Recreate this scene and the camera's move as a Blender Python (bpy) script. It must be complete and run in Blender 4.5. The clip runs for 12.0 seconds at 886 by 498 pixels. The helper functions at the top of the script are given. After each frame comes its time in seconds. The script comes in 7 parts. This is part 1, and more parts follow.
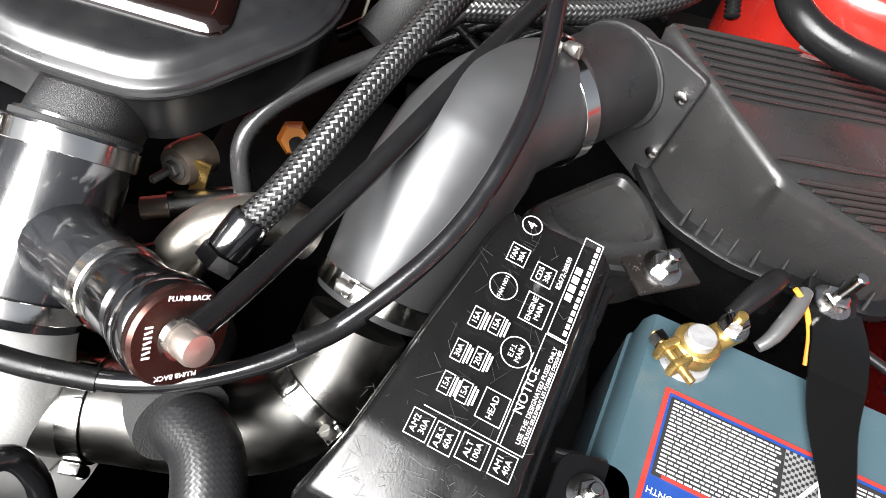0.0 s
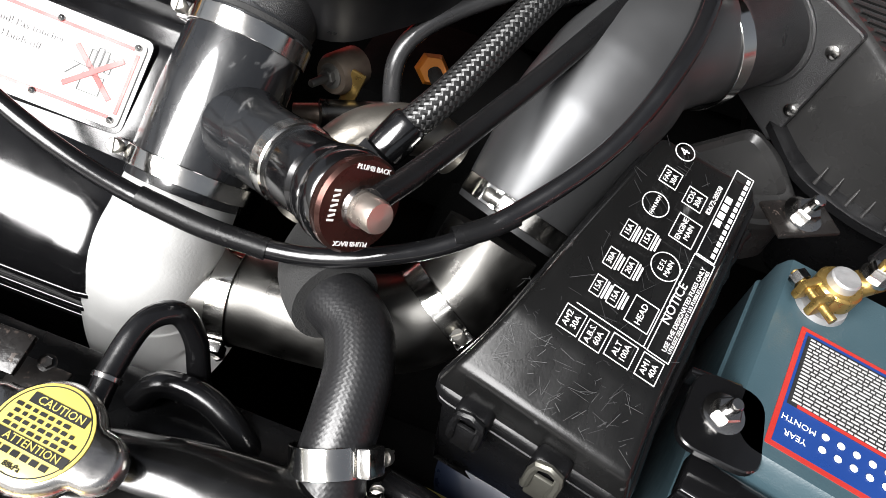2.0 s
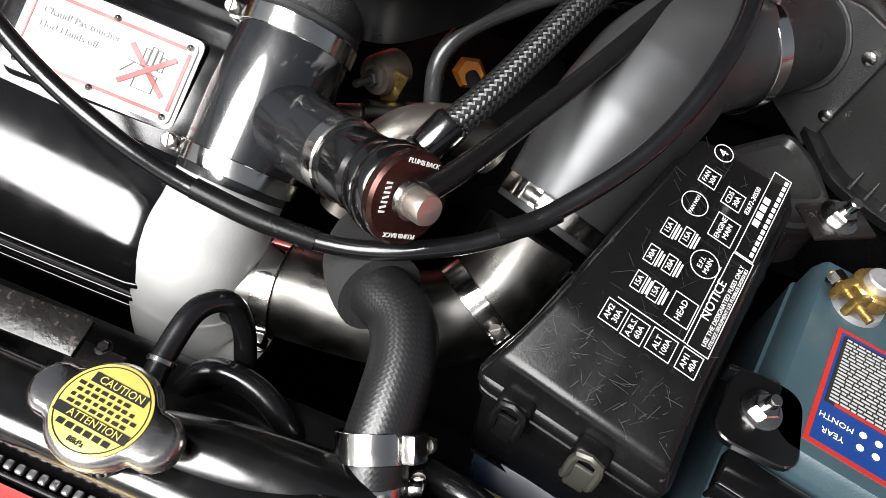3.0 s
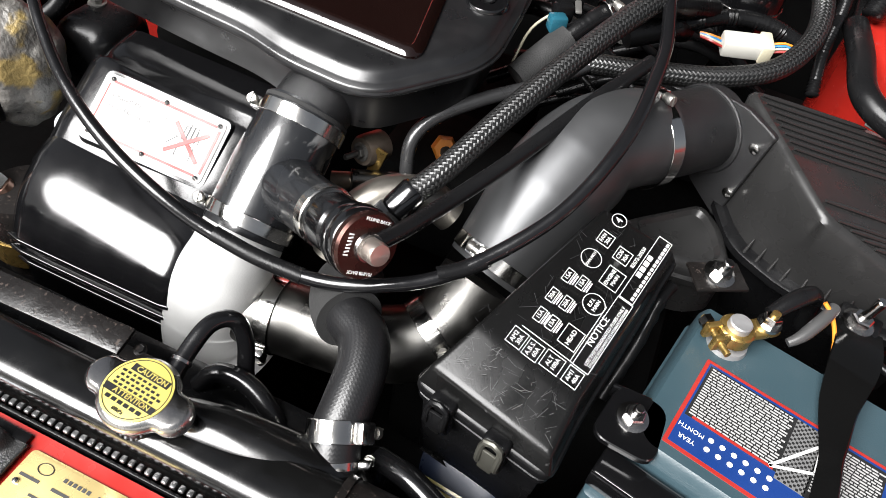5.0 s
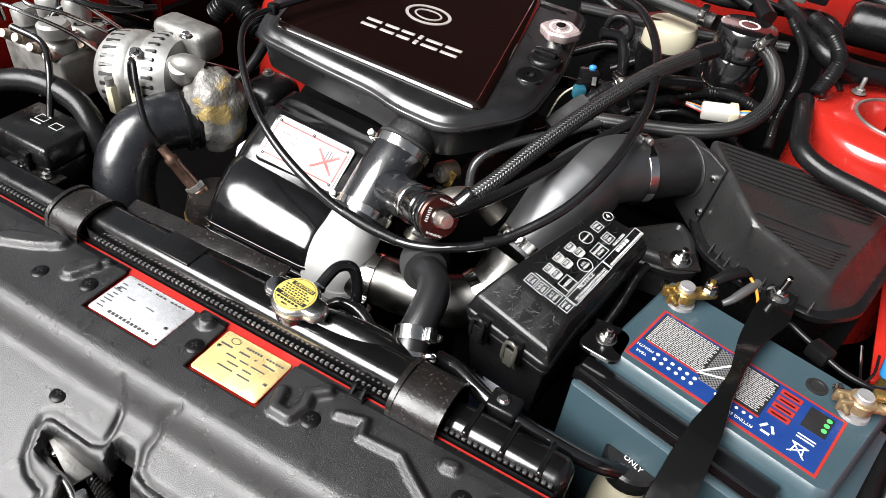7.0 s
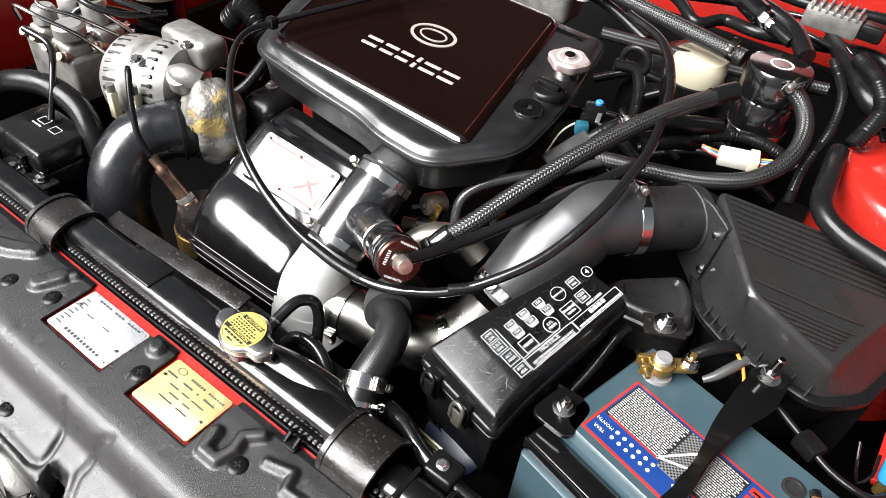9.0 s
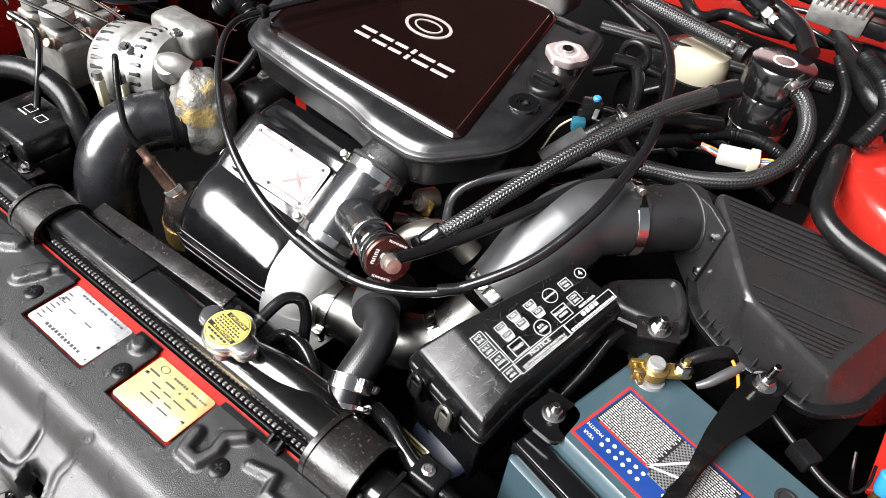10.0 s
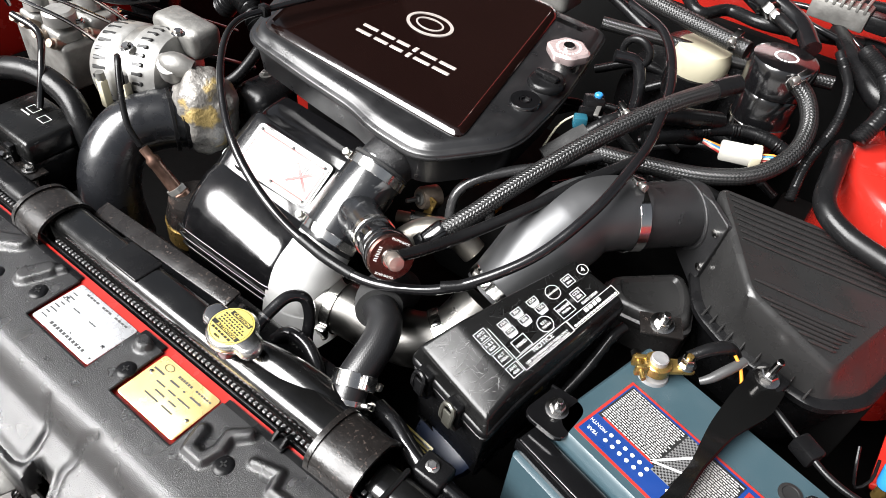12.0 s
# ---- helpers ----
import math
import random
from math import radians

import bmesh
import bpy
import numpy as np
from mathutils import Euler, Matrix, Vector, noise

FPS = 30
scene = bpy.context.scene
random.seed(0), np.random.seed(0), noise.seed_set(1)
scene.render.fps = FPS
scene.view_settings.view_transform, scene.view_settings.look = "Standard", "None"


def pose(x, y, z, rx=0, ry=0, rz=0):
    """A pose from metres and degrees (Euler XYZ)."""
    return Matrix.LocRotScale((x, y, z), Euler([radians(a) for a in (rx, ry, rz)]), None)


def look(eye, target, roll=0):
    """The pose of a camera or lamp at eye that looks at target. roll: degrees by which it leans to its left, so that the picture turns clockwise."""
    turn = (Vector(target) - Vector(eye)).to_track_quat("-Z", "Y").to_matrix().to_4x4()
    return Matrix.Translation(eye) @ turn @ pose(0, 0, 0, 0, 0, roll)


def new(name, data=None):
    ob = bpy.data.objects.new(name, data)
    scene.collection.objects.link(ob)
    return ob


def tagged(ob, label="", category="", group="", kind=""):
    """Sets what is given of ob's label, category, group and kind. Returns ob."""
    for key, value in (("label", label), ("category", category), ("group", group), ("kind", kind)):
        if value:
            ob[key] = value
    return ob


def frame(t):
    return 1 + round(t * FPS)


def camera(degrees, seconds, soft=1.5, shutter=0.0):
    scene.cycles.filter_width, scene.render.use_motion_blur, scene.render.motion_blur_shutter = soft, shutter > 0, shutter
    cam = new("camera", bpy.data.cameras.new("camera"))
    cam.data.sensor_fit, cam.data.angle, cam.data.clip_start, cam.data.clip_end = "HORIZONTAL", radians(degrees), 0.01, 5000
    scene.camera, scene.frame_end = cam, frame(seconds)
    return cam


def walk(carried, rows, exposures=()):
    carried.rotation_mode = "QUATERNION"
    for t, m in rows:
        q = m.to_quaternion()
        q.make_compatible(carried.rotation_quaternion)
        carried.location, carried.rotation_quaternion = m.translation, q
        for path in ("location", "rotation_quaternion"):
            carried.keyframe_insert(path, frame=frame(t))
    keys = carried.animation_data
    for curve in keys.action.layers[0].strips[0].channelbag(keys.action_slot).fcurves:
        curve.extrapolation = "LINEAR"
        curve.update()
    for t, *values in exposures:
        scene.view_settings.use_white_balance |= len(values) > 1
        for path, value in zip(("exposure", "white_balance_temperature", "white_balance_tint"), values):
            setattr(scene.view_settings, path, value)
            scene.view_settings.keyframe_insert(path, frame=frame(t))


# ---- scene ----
cam = camera(63.7, 12.0, soft=0.8)
PATH = [
    (0, (-0.137, -0.234, 1.157), (-0.186, 1.039, -0.385), 12.4),
    (0.5, (-0.138, -0.249, 1.146), (-0.149, 1.016, -0.403), 13.2),
    (1, (-0.155, -0.26, 1.133), (-0.227, 0.992, -0.425), 14.2),
    (1.5, (-0.163, -0.273, 1.128), (-0.292, 0.968, -0.435), 13.6),
    (2, (-0.177, -0.296, 1.126), (-0.354, 0.941, -0.435), 13.6),
    (2.5, (-0.187, -0.309, 1.126), (-0.4, 0.931, -0.428), 13.1),
    (4.5, (-0.163, -0.338, 1.164), (-0.442, 0.924, -0.362), 11.5),
    (5, (-0.116, -0.382, 1.226), (-0.479, 0.933, -0.237), 11.0),
    (5.5, (-0.079, -0.424, 1.276), (-0.586, 0.898, -0.136), 10.0),
    (6, (-0.06, -0.459, 1.308), (-0.652, 0.845, -0.087), 9.6),
    (6.5, (-0.037, -0.534, 1.33), (-0.65, 0.791, -0.037), 7.9),
    (7, (0.015, -0.63, 1.35), (-0.628, 0.736, 0.038), 7.2),
    (7.5, (0.069, -0.66, 1.367), (-0.599, 0.754, 0.12), 6.4),
    (9.5, (0.073, -0.473, 1.375), (-0.746, 0.728, 0.001), 6.6),
    (10, (0.069, -0.478, 1.372), (-0.72, 0.738, -0.006), 7.3),
    (10.5, (0.071, -0.476, 1.369), (-0.707, 0.737, -0.017), 7.1),
    (11, (0.074, -0.483, 1.368), (-0.706, 0.732, -0.016), 7.3),
    (11.5, (0.076, -0.486, 1.368), (-0.713, 0.728, -0.011), 7.0),
    (12, (0.07, -0.48, 1.372), (-0.722, 0.73, -0.009), 6.8),
]
EXPOSURES = [(0.0, 2.3), (1.0, 2.2), (1.5, 1.95), (2.5, 1.3), (4.5, 1.2), (5.0, 1.5), (5.5, 1.75), (6.0, 1.75), (6.5, 1.5), (7.0, 1.45), (7.5, 1.6), (10.0, 1.8), (12.0, 1.8)]
walk(cam, [(t, look(eye, target, roll)) for t, eye, target, roll in PATH], EXPOSURES)

# ---- world, sun and exposure ----
world = bpy.data.worlds.new("sky")
scene.world = world
world.use_nodes = True
wn, wl = world.node_tree.nodes, world.node_tree.links
sky = wn.new("ShaderNodeTexSky")
sky.sky_type, sky.sun_disc = "NISHITA", False
sky.sun_elevation, sky.sun_rotation = radians(44), radians(210)
sky.air_density, sky.dust_density = 1.0, 4.0
pale = wn.new("ShaderNodeHueSaturation")
pale.inputs["Saturation"].default_value = 0.35
wl.new(sky.outputs["Color"], pale.inputs["Color"])
wl.new(pale.outputs["Color"], wn["Background"].inputs["Color"])
wn["Background"].inputs["Strength"].default_value = 0.03
sun = new("sun", bpy.data.lights.new("sun", "SUN"))
sun.data.energy, sun.data.angle, sun.data.color = 5.0, radians(46), (1.0, 0.99, 0.985)
sun.matrix_world = look((-2.05, -3.05, 4.2), (-0.3, 0, 0.8))


# ---- materials ----
def material(name, color, rough=0.5, metal=0.0, grain=0.0, grain_size=600.0, stain=0.25, stain_size=14.0, dark=0.55,
             coat=0.0, rough_var=0.12, relief=0.0006, worn=None, worn_from=0.62, worn_size=40.0, spec=0.5, stretch=(1, 1, 1)):
    """Painted, moulded or metal surface: stains at one scale, grain at another, worn spots of another colour."""
    m = bpy.data.materials.new(name)
    m.use_nodes = True
    n, l = m.node_tree.nodes, m.node_tree.links
    p = n["Principled BSDF"]
    p.inputs["Metallic"].default_value = metal
    p.inputs["Specular IOR Level"].default_value = spec
    p.inputs["Coat Weight"].default_value = coat
    p.inputs["Coat Roughness"].default_value = 0.06
    tc = n.new("ShaderNodeTexCoord")
    mp = n.new("ShaderNodeMapping")
    mp.inputs["Scale"].default_value = stretch
    l.new(tc.outputs["Object"], mp.inputs["Vector"])

    def noisy(size, detail=4):
        t = n.new("ShaderNodeTexNoise")
        t.inputs["Scale"].default_value, t.inputs["Detail"].default_value = size, detail
        l.new(mp.outputs["Vector"], t.inputs["Vector"])
        return t.outputs["Fac"]

    big = noisy(stain_size, 6)
    mix = n.new("ShaderNodeMix")
    mix.data_type = "RGBA"
    ramp = n.new("ShaderNodeMapRange")
    ramp.inputs["From Min"].default_value, ramp.inputs["From Max"].default_value = 0.35, 0.7
    ramp.inputs["To Max"].default_value = stain
    l.new(big, ramp.inputs["Value"])
    l.new(ramp.outputs["Result"], mix.inputs["Factor"])
    mix.inputs["A"].default_value = (*color, 1)
    mix.inputs["B"].default_value = (*[c * dark for c in color], 1)
    out = mix.outputs["Result"]
    if worn:
        w = n.new("ShaderNodeMapRange")
        w.inputs["From Min"].default_value, w.inputs["From Max"].default_value = worn_from, worn_from + 0.06
        l.new(noisy(worn_size, 8), w.inputs["Value"])
        mix2 = n.new("ShaderNodeMix")
        mix2.data_type = "RGBA"
        mix2.inputs["B"].default_value = (*worn, 1)
        l.new(w.outputs["Result"], mix2.inputs["Factor"])
        l.new(out, mix2.inputs["A"])
        out = mix2.outputs["Result"]
    l.new(out, p.inputs["Base Color"])
    rr = n.new("ShaderNodeMapRange")
    rr.inputs["From Min"].default_value, rr.inputs["From Max"].default_value = 0.3, 0.75
    rr.inputs["To Min"].default_value, rr.inputs["To Max"].default_value = max(0.02, rough - rough_var), min(1, rough + rough_var)
    l.new(noisy(stain_size * 3.1, 8), rr.inputs["Value"])
    l.new(rr.outputs["Result"], p.inputs["Roughness"])
    if grain:
        bump = n.new("ShaderNodeBump")
        bump.inputs["Strength"].default_value, bump.inputs["Distance"].default_value = grain, relief
        l.new(noisy(grain_size, 3), bump.inputs["Height"])
        l.new(bump.outputs["Normal"], p.inputs["Normal"])
    return m


def braid(name, dark, light, pitch=0.0042, depth=0.9):
    """Woven sleeve: two crossing diagonals along the tube's own length and girth."""
    m = bpy.data.materials.new(name)
    m.use_nodes = True
    n, l = m.node_tree.nodes, m.node_tree.links
    p = n["Principled BSDF"]
    uv = n.new("ShaderNodeUVMap")
    sep = n.new("ShaderNodeSeparateXYZ")
    l.new(uv.outputs["UV"], sep.inputs["Vector"])

    def op(kind, a, b=None):
        o = n.new("ShaderNodeMath")
        o.operation = kind
        for i, v in enumerate((a, b)):
            if v is None:
                continue
            if isinstance(v, float):
                o.inputs[i].default_value = v
            else:
                l.new(v, o.inputs[i])
        return o.outputs["Value"]

    a = op("MULTIPLY", op("ADD", sep.outputs["X"], sep.outputs["Y"]), 1 / pitch)
    b = op("MULTIPLY", op("SUBTRACT", sep.outputs["X"], sep.outputs["Y"]), 1 / pitch)
    cell = op("MODULO", op("ABSOLUTE", op("ADD", op("FLOOR", a), op("FLOOR", b))), 2.0)
    ra, rb = op("ABSOLUTE", op("SUBTRACT", op("FRACT", a), 0.5)), op("ABSOLUTE", op("SUBTRACT", op("FRACT", b), 0.5))
    hump = op("SUBTRACT", 0.5, op("ADD", op("MULTIPLY", ra, cell), op("MULTIPLY", rb, op("SUBTRACT", 1.0, cell))))
    mix = n.new("ShaderNodeMix")
    mix.data_type = "RGBA"
    mix.inputs["A"].default_value, mix.inputs["B"].default_value = (*dark, 1), (*light, 1)
    l.new(cell, mix.inputs["Factor"])
    l.new(mix.outputs["Result"], p.inputs["Base Color"])
    bump = n.new("ShaderNodeBump")
    bump.inputs["Strength"].default_value, bump.inputs["Distance"].default_value = depth, 0.0022
    l.new(hump, bump.inputs["Height"])
    l.new(bump.outputs["Normal"], p.inputs["Normal"])
    p.inputs["Roughness"].default_value = 0.33
    p.inputs["Metallic"].default_value = 0.0
    return m


BLACK = (0.006, 0.006, 0.0065)
M_PLASTIC = material("black_plastic", (0.004, 0.004, 0.0043), 0.28, spec=0.22, grain=0.12, grain_size=1500, rough_var=0.14, worn=(0.03, 0.03, 0.03), worn_from=0.74)
M_AIRBOX = material("airbox_plastic", (0.0145, 0.0143, 0.0142), 0.31, spec=0.32, grain=0.12, grain_size=1400, worn=(0.025, 0.023, 0.022), worn_from=0.73, worn_size=22)
M_LID = material("scratched_black_plastic", (0.004, 0.004, 0.004), 0.27, spec=0.3, grain=0.1, grain_size=900, worn=(0.06, 0.06, 0.06), worn_from=0.68, worn_size=70, stretch=(1, 0.35, 1))
M_GLOSS = material("gloss_black_paint", (0.003, 0.003, 0.0033), 0.17, coat=0.3, spec=0.7, grain=0.04, grain_size=260, rough_var=0.07)
M_SATIN = material("satin_black_powder_coat", (0.006, 0.006, 0.0065), 0.33, spec=0.8, grain=0.1, grain_size=1600, rough_var=0.08, worn=(0.22, 0.22, 0.21), worn_from=0.755, worn_size=130)
M_COVER = material("dark_brown_gloss_panel", (0.0045, 0.0018, 0.0015), 0.1, coat=0.5, grain=0.04, grain_size=500, rough_var=0.05, worn=(0.05, 0.045, 0.04), worn_from=0.74, worn_size=300)
M_CRINKLE = material("crinkle_black_coating", (0.008, 0.008, 0.0085), 0.36, grain=0.9, spec=0.6, grain_size=2000, rough_var=0.1)
M_VINYL = material("grained_black_vinyl", (0.010, 0.010, 0.0103), 0.31, spec=0.7, grain=0.85, relief=0.0007, grain_size=1100, rough_var=0.06)
M_RUBBER = material("black_rubber", (0.005, 0.005, 0.0053), 0.3, spec=0.22, grain=0.15, grain_size=400, worn=(0.025, 0.025, 0.024), worn_from=0.72, worn_size=120)
M_HOSE = material("glossy_rubber_hose", (0.005, 0.005, 0.0055), 0.2, grain=0.1, grain_size=300, rough_var=0.1)
M_SILICONE = material("dark_silicone_hose", (0.008, 0.0085, 0.0095), 0.3, coat=0.9, grain=0.25, grain_size=160, rough_var=0.12, worn=(0.12, 0.12, 0.12), worn_from=0.64, worn_size=45, stretch=(1, 0.3, 1))
M_FOAM = material("grey_foam_sleeve", (0.011, 0.011, 0.011), 0.85, grain=1.0, grain_size=800)
M_STEEL = material("bright_steel", (0.48, 0.47, 0.455), 0.22, metal=1.0, grain=0.1, grain_size=400, dark=0.8)
M_SCREW = material("dull_zinc_screw", (0.3, 0.29, 0.27), 0.42, metal=0.9, grain=0.3, grain_size=300, dark=0.6)
M_BAND = material("steel_band", (0.66, 0.65, 0.62), 0.16, metal=1.0, dark=0.85, grain=0.05)
M_GUN = material("dull_gunmetal_silicone", (0.07, 0.071, 0.073), 0.42, metal=0.7, grain=0.12, grain_size=90, rough_var=0.06, stain=0.4, stain_size=9)
M_CAST = material("cast_aluminium", (0.56, 0.56, 0.55), 0.45, metal=0.35, grain=0.3, grain_size=520, dark=0.6, stain=0.4)
M_PIPE = material("polished_pipe", (0.115, 0.112, 0.106), 0.36, metal=1.0, dark=0.7, grain=0.08, stain=0.4)
M_DIRTY = material("oxidised_alloy", (0.26, 0.255, 0.24), 0.5, metal=0.7, grain=0.5, grain_size=300, dark=0.35, stain=0.8, stain_size=30)
M_FOIL = material("scorched_foil_wrap", (0.2, 0.19, 0.175), 0.55, metal=0.35, grain=1.0, relief=0.002, grain_size=180, worn=(0.26, 0.19, 0.07), worn_from=0.53, worn_size=22, dark=0.3, stain=0.9, stain_size=40)
M_RED = material("red_car_paint", (0.27, 0.012, 0.008), 0.25, coat=0.8, dark=0.8, rough_var=0.06)
M_BRASS = material("tarnished_brass", (0.42, 0.28, 0.09), 0.34, metal=0.9, dark=0.6, stain=0.6, stain_size=60, grain=0.2)
M_LEAD = material("dull_lead", (0.42, 0.42, 0.42), 0.45, metal=0.7, dark=0.6, stain=0.5, stain_size=90, grain=0.3)
M_RUSTY = material("rusty_black_steel", (0.008, 0.007, 0.0066), 0.3, spec=0.4, grain=0.4, grain_size=300, worn=(0.04, 0.031, 0.027), worn_from=0.6, worn_size=280)
M_BRONZE = material("anodised_bronze", (0.062, 0.03, 0.025), 0.3, metal=0.85, dark=0.7, grain=0.05)
M_BLUE = material("slate_blue_battery_plastic", (0.026, 0.047, 0.057), 0.4, grain=0.2, grain_size=700, dark=0.75)
M_WHITE = material("white_print", (0.6, 0.6, 0.59), 0.45, dark=0.85)
M_SILVERPLATE = material("brushed_silver_plate", (0.62, 0.63, 0.65), 0.32, metal=0.6, dark=0.75, stain=0.5, stain_size=60, grain=0.1)
M_GOLD = material("gold_plate", (0.74, 0.58, 0.26), 0.28, metal=0.6, dark=0.85, grain=0.1)
M_LABELRED = material("red_print", (0.26, 0.018, 0.014), 0.4)
M_LABELBLUE = material("blue_print", (0.007, 0.028, 0.13), 0.35)
M_LABELBLACK = material("black_print", (0.012, 0.012, 0.012), 0.4)
M_GREEN = material("green_print", (0.06, 0.4, 0.1), 0.4)
M_YELLOW = material("yellow_print", (0.5, 0.41, 0.1), 0.35, coat=0.3)
M_CREAM = material("cream_plastic", (0.4, 0.37, 0.27), 0.45, dark=0.8)
M_AMBER = material("amber_fluid_reservoir", (0.6, 0.28, 0.03), 0.3, dark=0.7)
M_CAPBLUE = material("blue_plastic", (0.02, 0.16, 0.38), 0.35)
M_TEAL = material("teal_plastic", (0.012, 0.07, 0.1), 0.35)
M_ORANGE = material("orange_plastic", (0.6, 0.2, 0.02), 0.4, dark=0.6)
# near-black fill: the bay's deep shade put into the colour; bonnet underside too
M_BAYDARK = material("near_black_fill", (0.003, 0.003, 0.003), 0.8, spec=0.05, grain=0.5, grain_size=60)
M_GROUND = material("grey_concrete", (0.3, 0.29, 0.28), 0.85, grain=0.6, grain_size=40, stain_size=2)
M_BRAID = braid("black_braided_sleeve", (0.003, 0.003, 0.003), (0.014, 0.014, 0.014), 0.0042, 0.42)
M_RIBHOSE = braid("diagonal_ribbed_rubber", (0.007, 0.007, 0.0075), (0.0078, 0.0078, 0.0083), 0.003, 0.07)
M_ALT = material("grey_cast_alloy", (0.36, 0.355, 0.34), 0.45, metal=0.6, grain=0.3, grain_size=500, dark=0.4, stain=0.7, stain_size=35)
M_CRIMP = material("worn_crimped_steel", (0.22, 0.22, 0.22), 0.3, metal=0.85, dark=0.4, stain=0.6, stain_size=60, grain=0.1)
M_TANK = material("satin_black_tank", (0.003, 0.003, 0.003), 0.22, spec=0.7, grain=0.05, rough_var=0.1)
M_SLEEVE = material("pale_sleeve", (0.3, 0.3, 0.295), 0.5)
M_FINEPRINT = material("pale_fine_print", (0.3, 0.3, 0.295), 0.45)
M_SCRATCH = material("scratch_marks", (0.026, 0.026, 0.027), 0.4)
M_GREY = material("grey_print", (0.05, 0.05, 0.05), 0.4)
M_EMBLEM = material("silver_emblem", (0.5, 0.46, 0.43), 0.4, metal=0.6)


# ---- helpers of this scene ----
def link_mesh(name, bm, mat, parent=None, label="", smooth=True, sharp=38):
    me = bpy.data.meshes.new(name)
    bmesh.ops.recalc_face_normals(bm, faces=bm.faces)
    bm.to_mesh(me)
    bm.free()
    me.materials.append(mat)
    if smooth:
        me.shade_smooth()
        me.set_sharp_from_angle(angle=radians(sharp))
    ob = new(name, me)
    if parent:
        ob.parent = parent
    if label:
        ob["label"] = label
    return ob


def part(name, bm, mat, parent, label="", smooth=True, sharp=38):
    return link_mesh(name, bm, mat, parent, label, smooth, sharp)


def thing(name, at, label, category, group="", kind="", m=None):
    ob = new(name)
    ob.empty_display_size = 0.02
    ob.matrix_world = m if m else Matrix.Translation(at)
    return tagged(ob, label, category, group, kind)


def axes(o, x, y=None, z=None):
    """A frame at o from its x axis and y or z axis."""
    x = Vector(x).normalized()
    if z is not None:
        y = Vector(z).cross(x).normalized()
    else:
        y = (Vector(y) - Vector(y).dot(x) * x).normalized()
    z = x.cross(y)
    m = Matrix((x, y, z)).transposed().to_4x4()
    m.translation = o
    return m


def along(o, axis):
    """A frame at o whose z is the axis."""
    m = Vector(axis).to_track_quat("Z", "Y").to_matrix().to_4x4()
    m.translation = o
    return m


def block(size, at=(0, 0, 0), bevel=0.002, seg=2, rot=None, taper=1.0, bm=None):
    b = bmesh.new()
    bmesh.ops.create_cube(b, size=1)
    for v in b.verts:
        k = taper if v.co.z > 0 else 1.0
        v.co = Vector((v.co.x * size[0] * k, v.co.y * size[1] * k, v.co.z * size[2]))
    if bevel:
        bmesh.ops.bevel(b, geom=list(b.edges), offset=min(bevel, min(size) * 0.45), segments=seg, affect="EDGES", profile=0.5)
    m = Matrix.Translation(at) @ (rot if rot else Matrix())
    b.transform(m)
    return join(bm, b)


def join(bm, b):
    if bm is None:
        return b
    me = bpy.data.meshes.new("tmp")
    b.to_mesh(me)
    b.free()
    bm.from_mesh(me)
    bpy.data.meshes.remove(me)
    return bm


def lathe(profile, n=24, m=None, bm=None, sides=None):
    """Turn (radius, height) pairs about z."""
    b = bmesh.new()
    rings = []
    for r, h in profile:
        rings.append([b.verts.new((r * math.cos(2 * math.pi * i / n), r * math.sin(2 * math.pi * i / n), h)) for i in range(n)])
    for a, c in zip(rings, rings[1:]):
        for i in range(n):
            b.faces.new((a[i], a[(i + 1) % n], c[(i + 1) % n], c[i]))
    if profile[0][0] > 0 and profile[0] != profile[-1]:
        b.faces.new(list(reversed(rings[0])))
        b.faces.new(rings[-1])
    if m:
        b.transform(m)
    return join(bm, b)


def ring(r, width, thick, n=32, m=None, bm=None):
    """A hollow band about z, its middle at the origin."""
    e = min(thick, width) * 0.25
    h = width / 2
    return lathe([(r, -h), (r + thick - e, -h), (r + thick, -h + e), (r + thick, h - e), (r + thick - e, h), (r, h), (r, -h)], n, m, bm)


def spline(points, step=0.006):
    p = [Vector(a) for a in points]
    p = [p[0] * 2 - p[1]] + p + [p[-1] * 2 - p[-2]]
    out = []
    for i in range(1, len(p) - 2):
        k = max(2, int((p[i + 1] - p[i]).length / step))
        for j in range(k):
            t = j / k
            a, b, c, d = p[i - 1:i + 3]
            out.append(0.5 * (2 * b + (c - a) * t + (2 * a - 5 * b + 4 * c - d) * t * t + (3 * b - a - 3 * c + d) * t ** 3))
    out.append(p[-2])
    return out


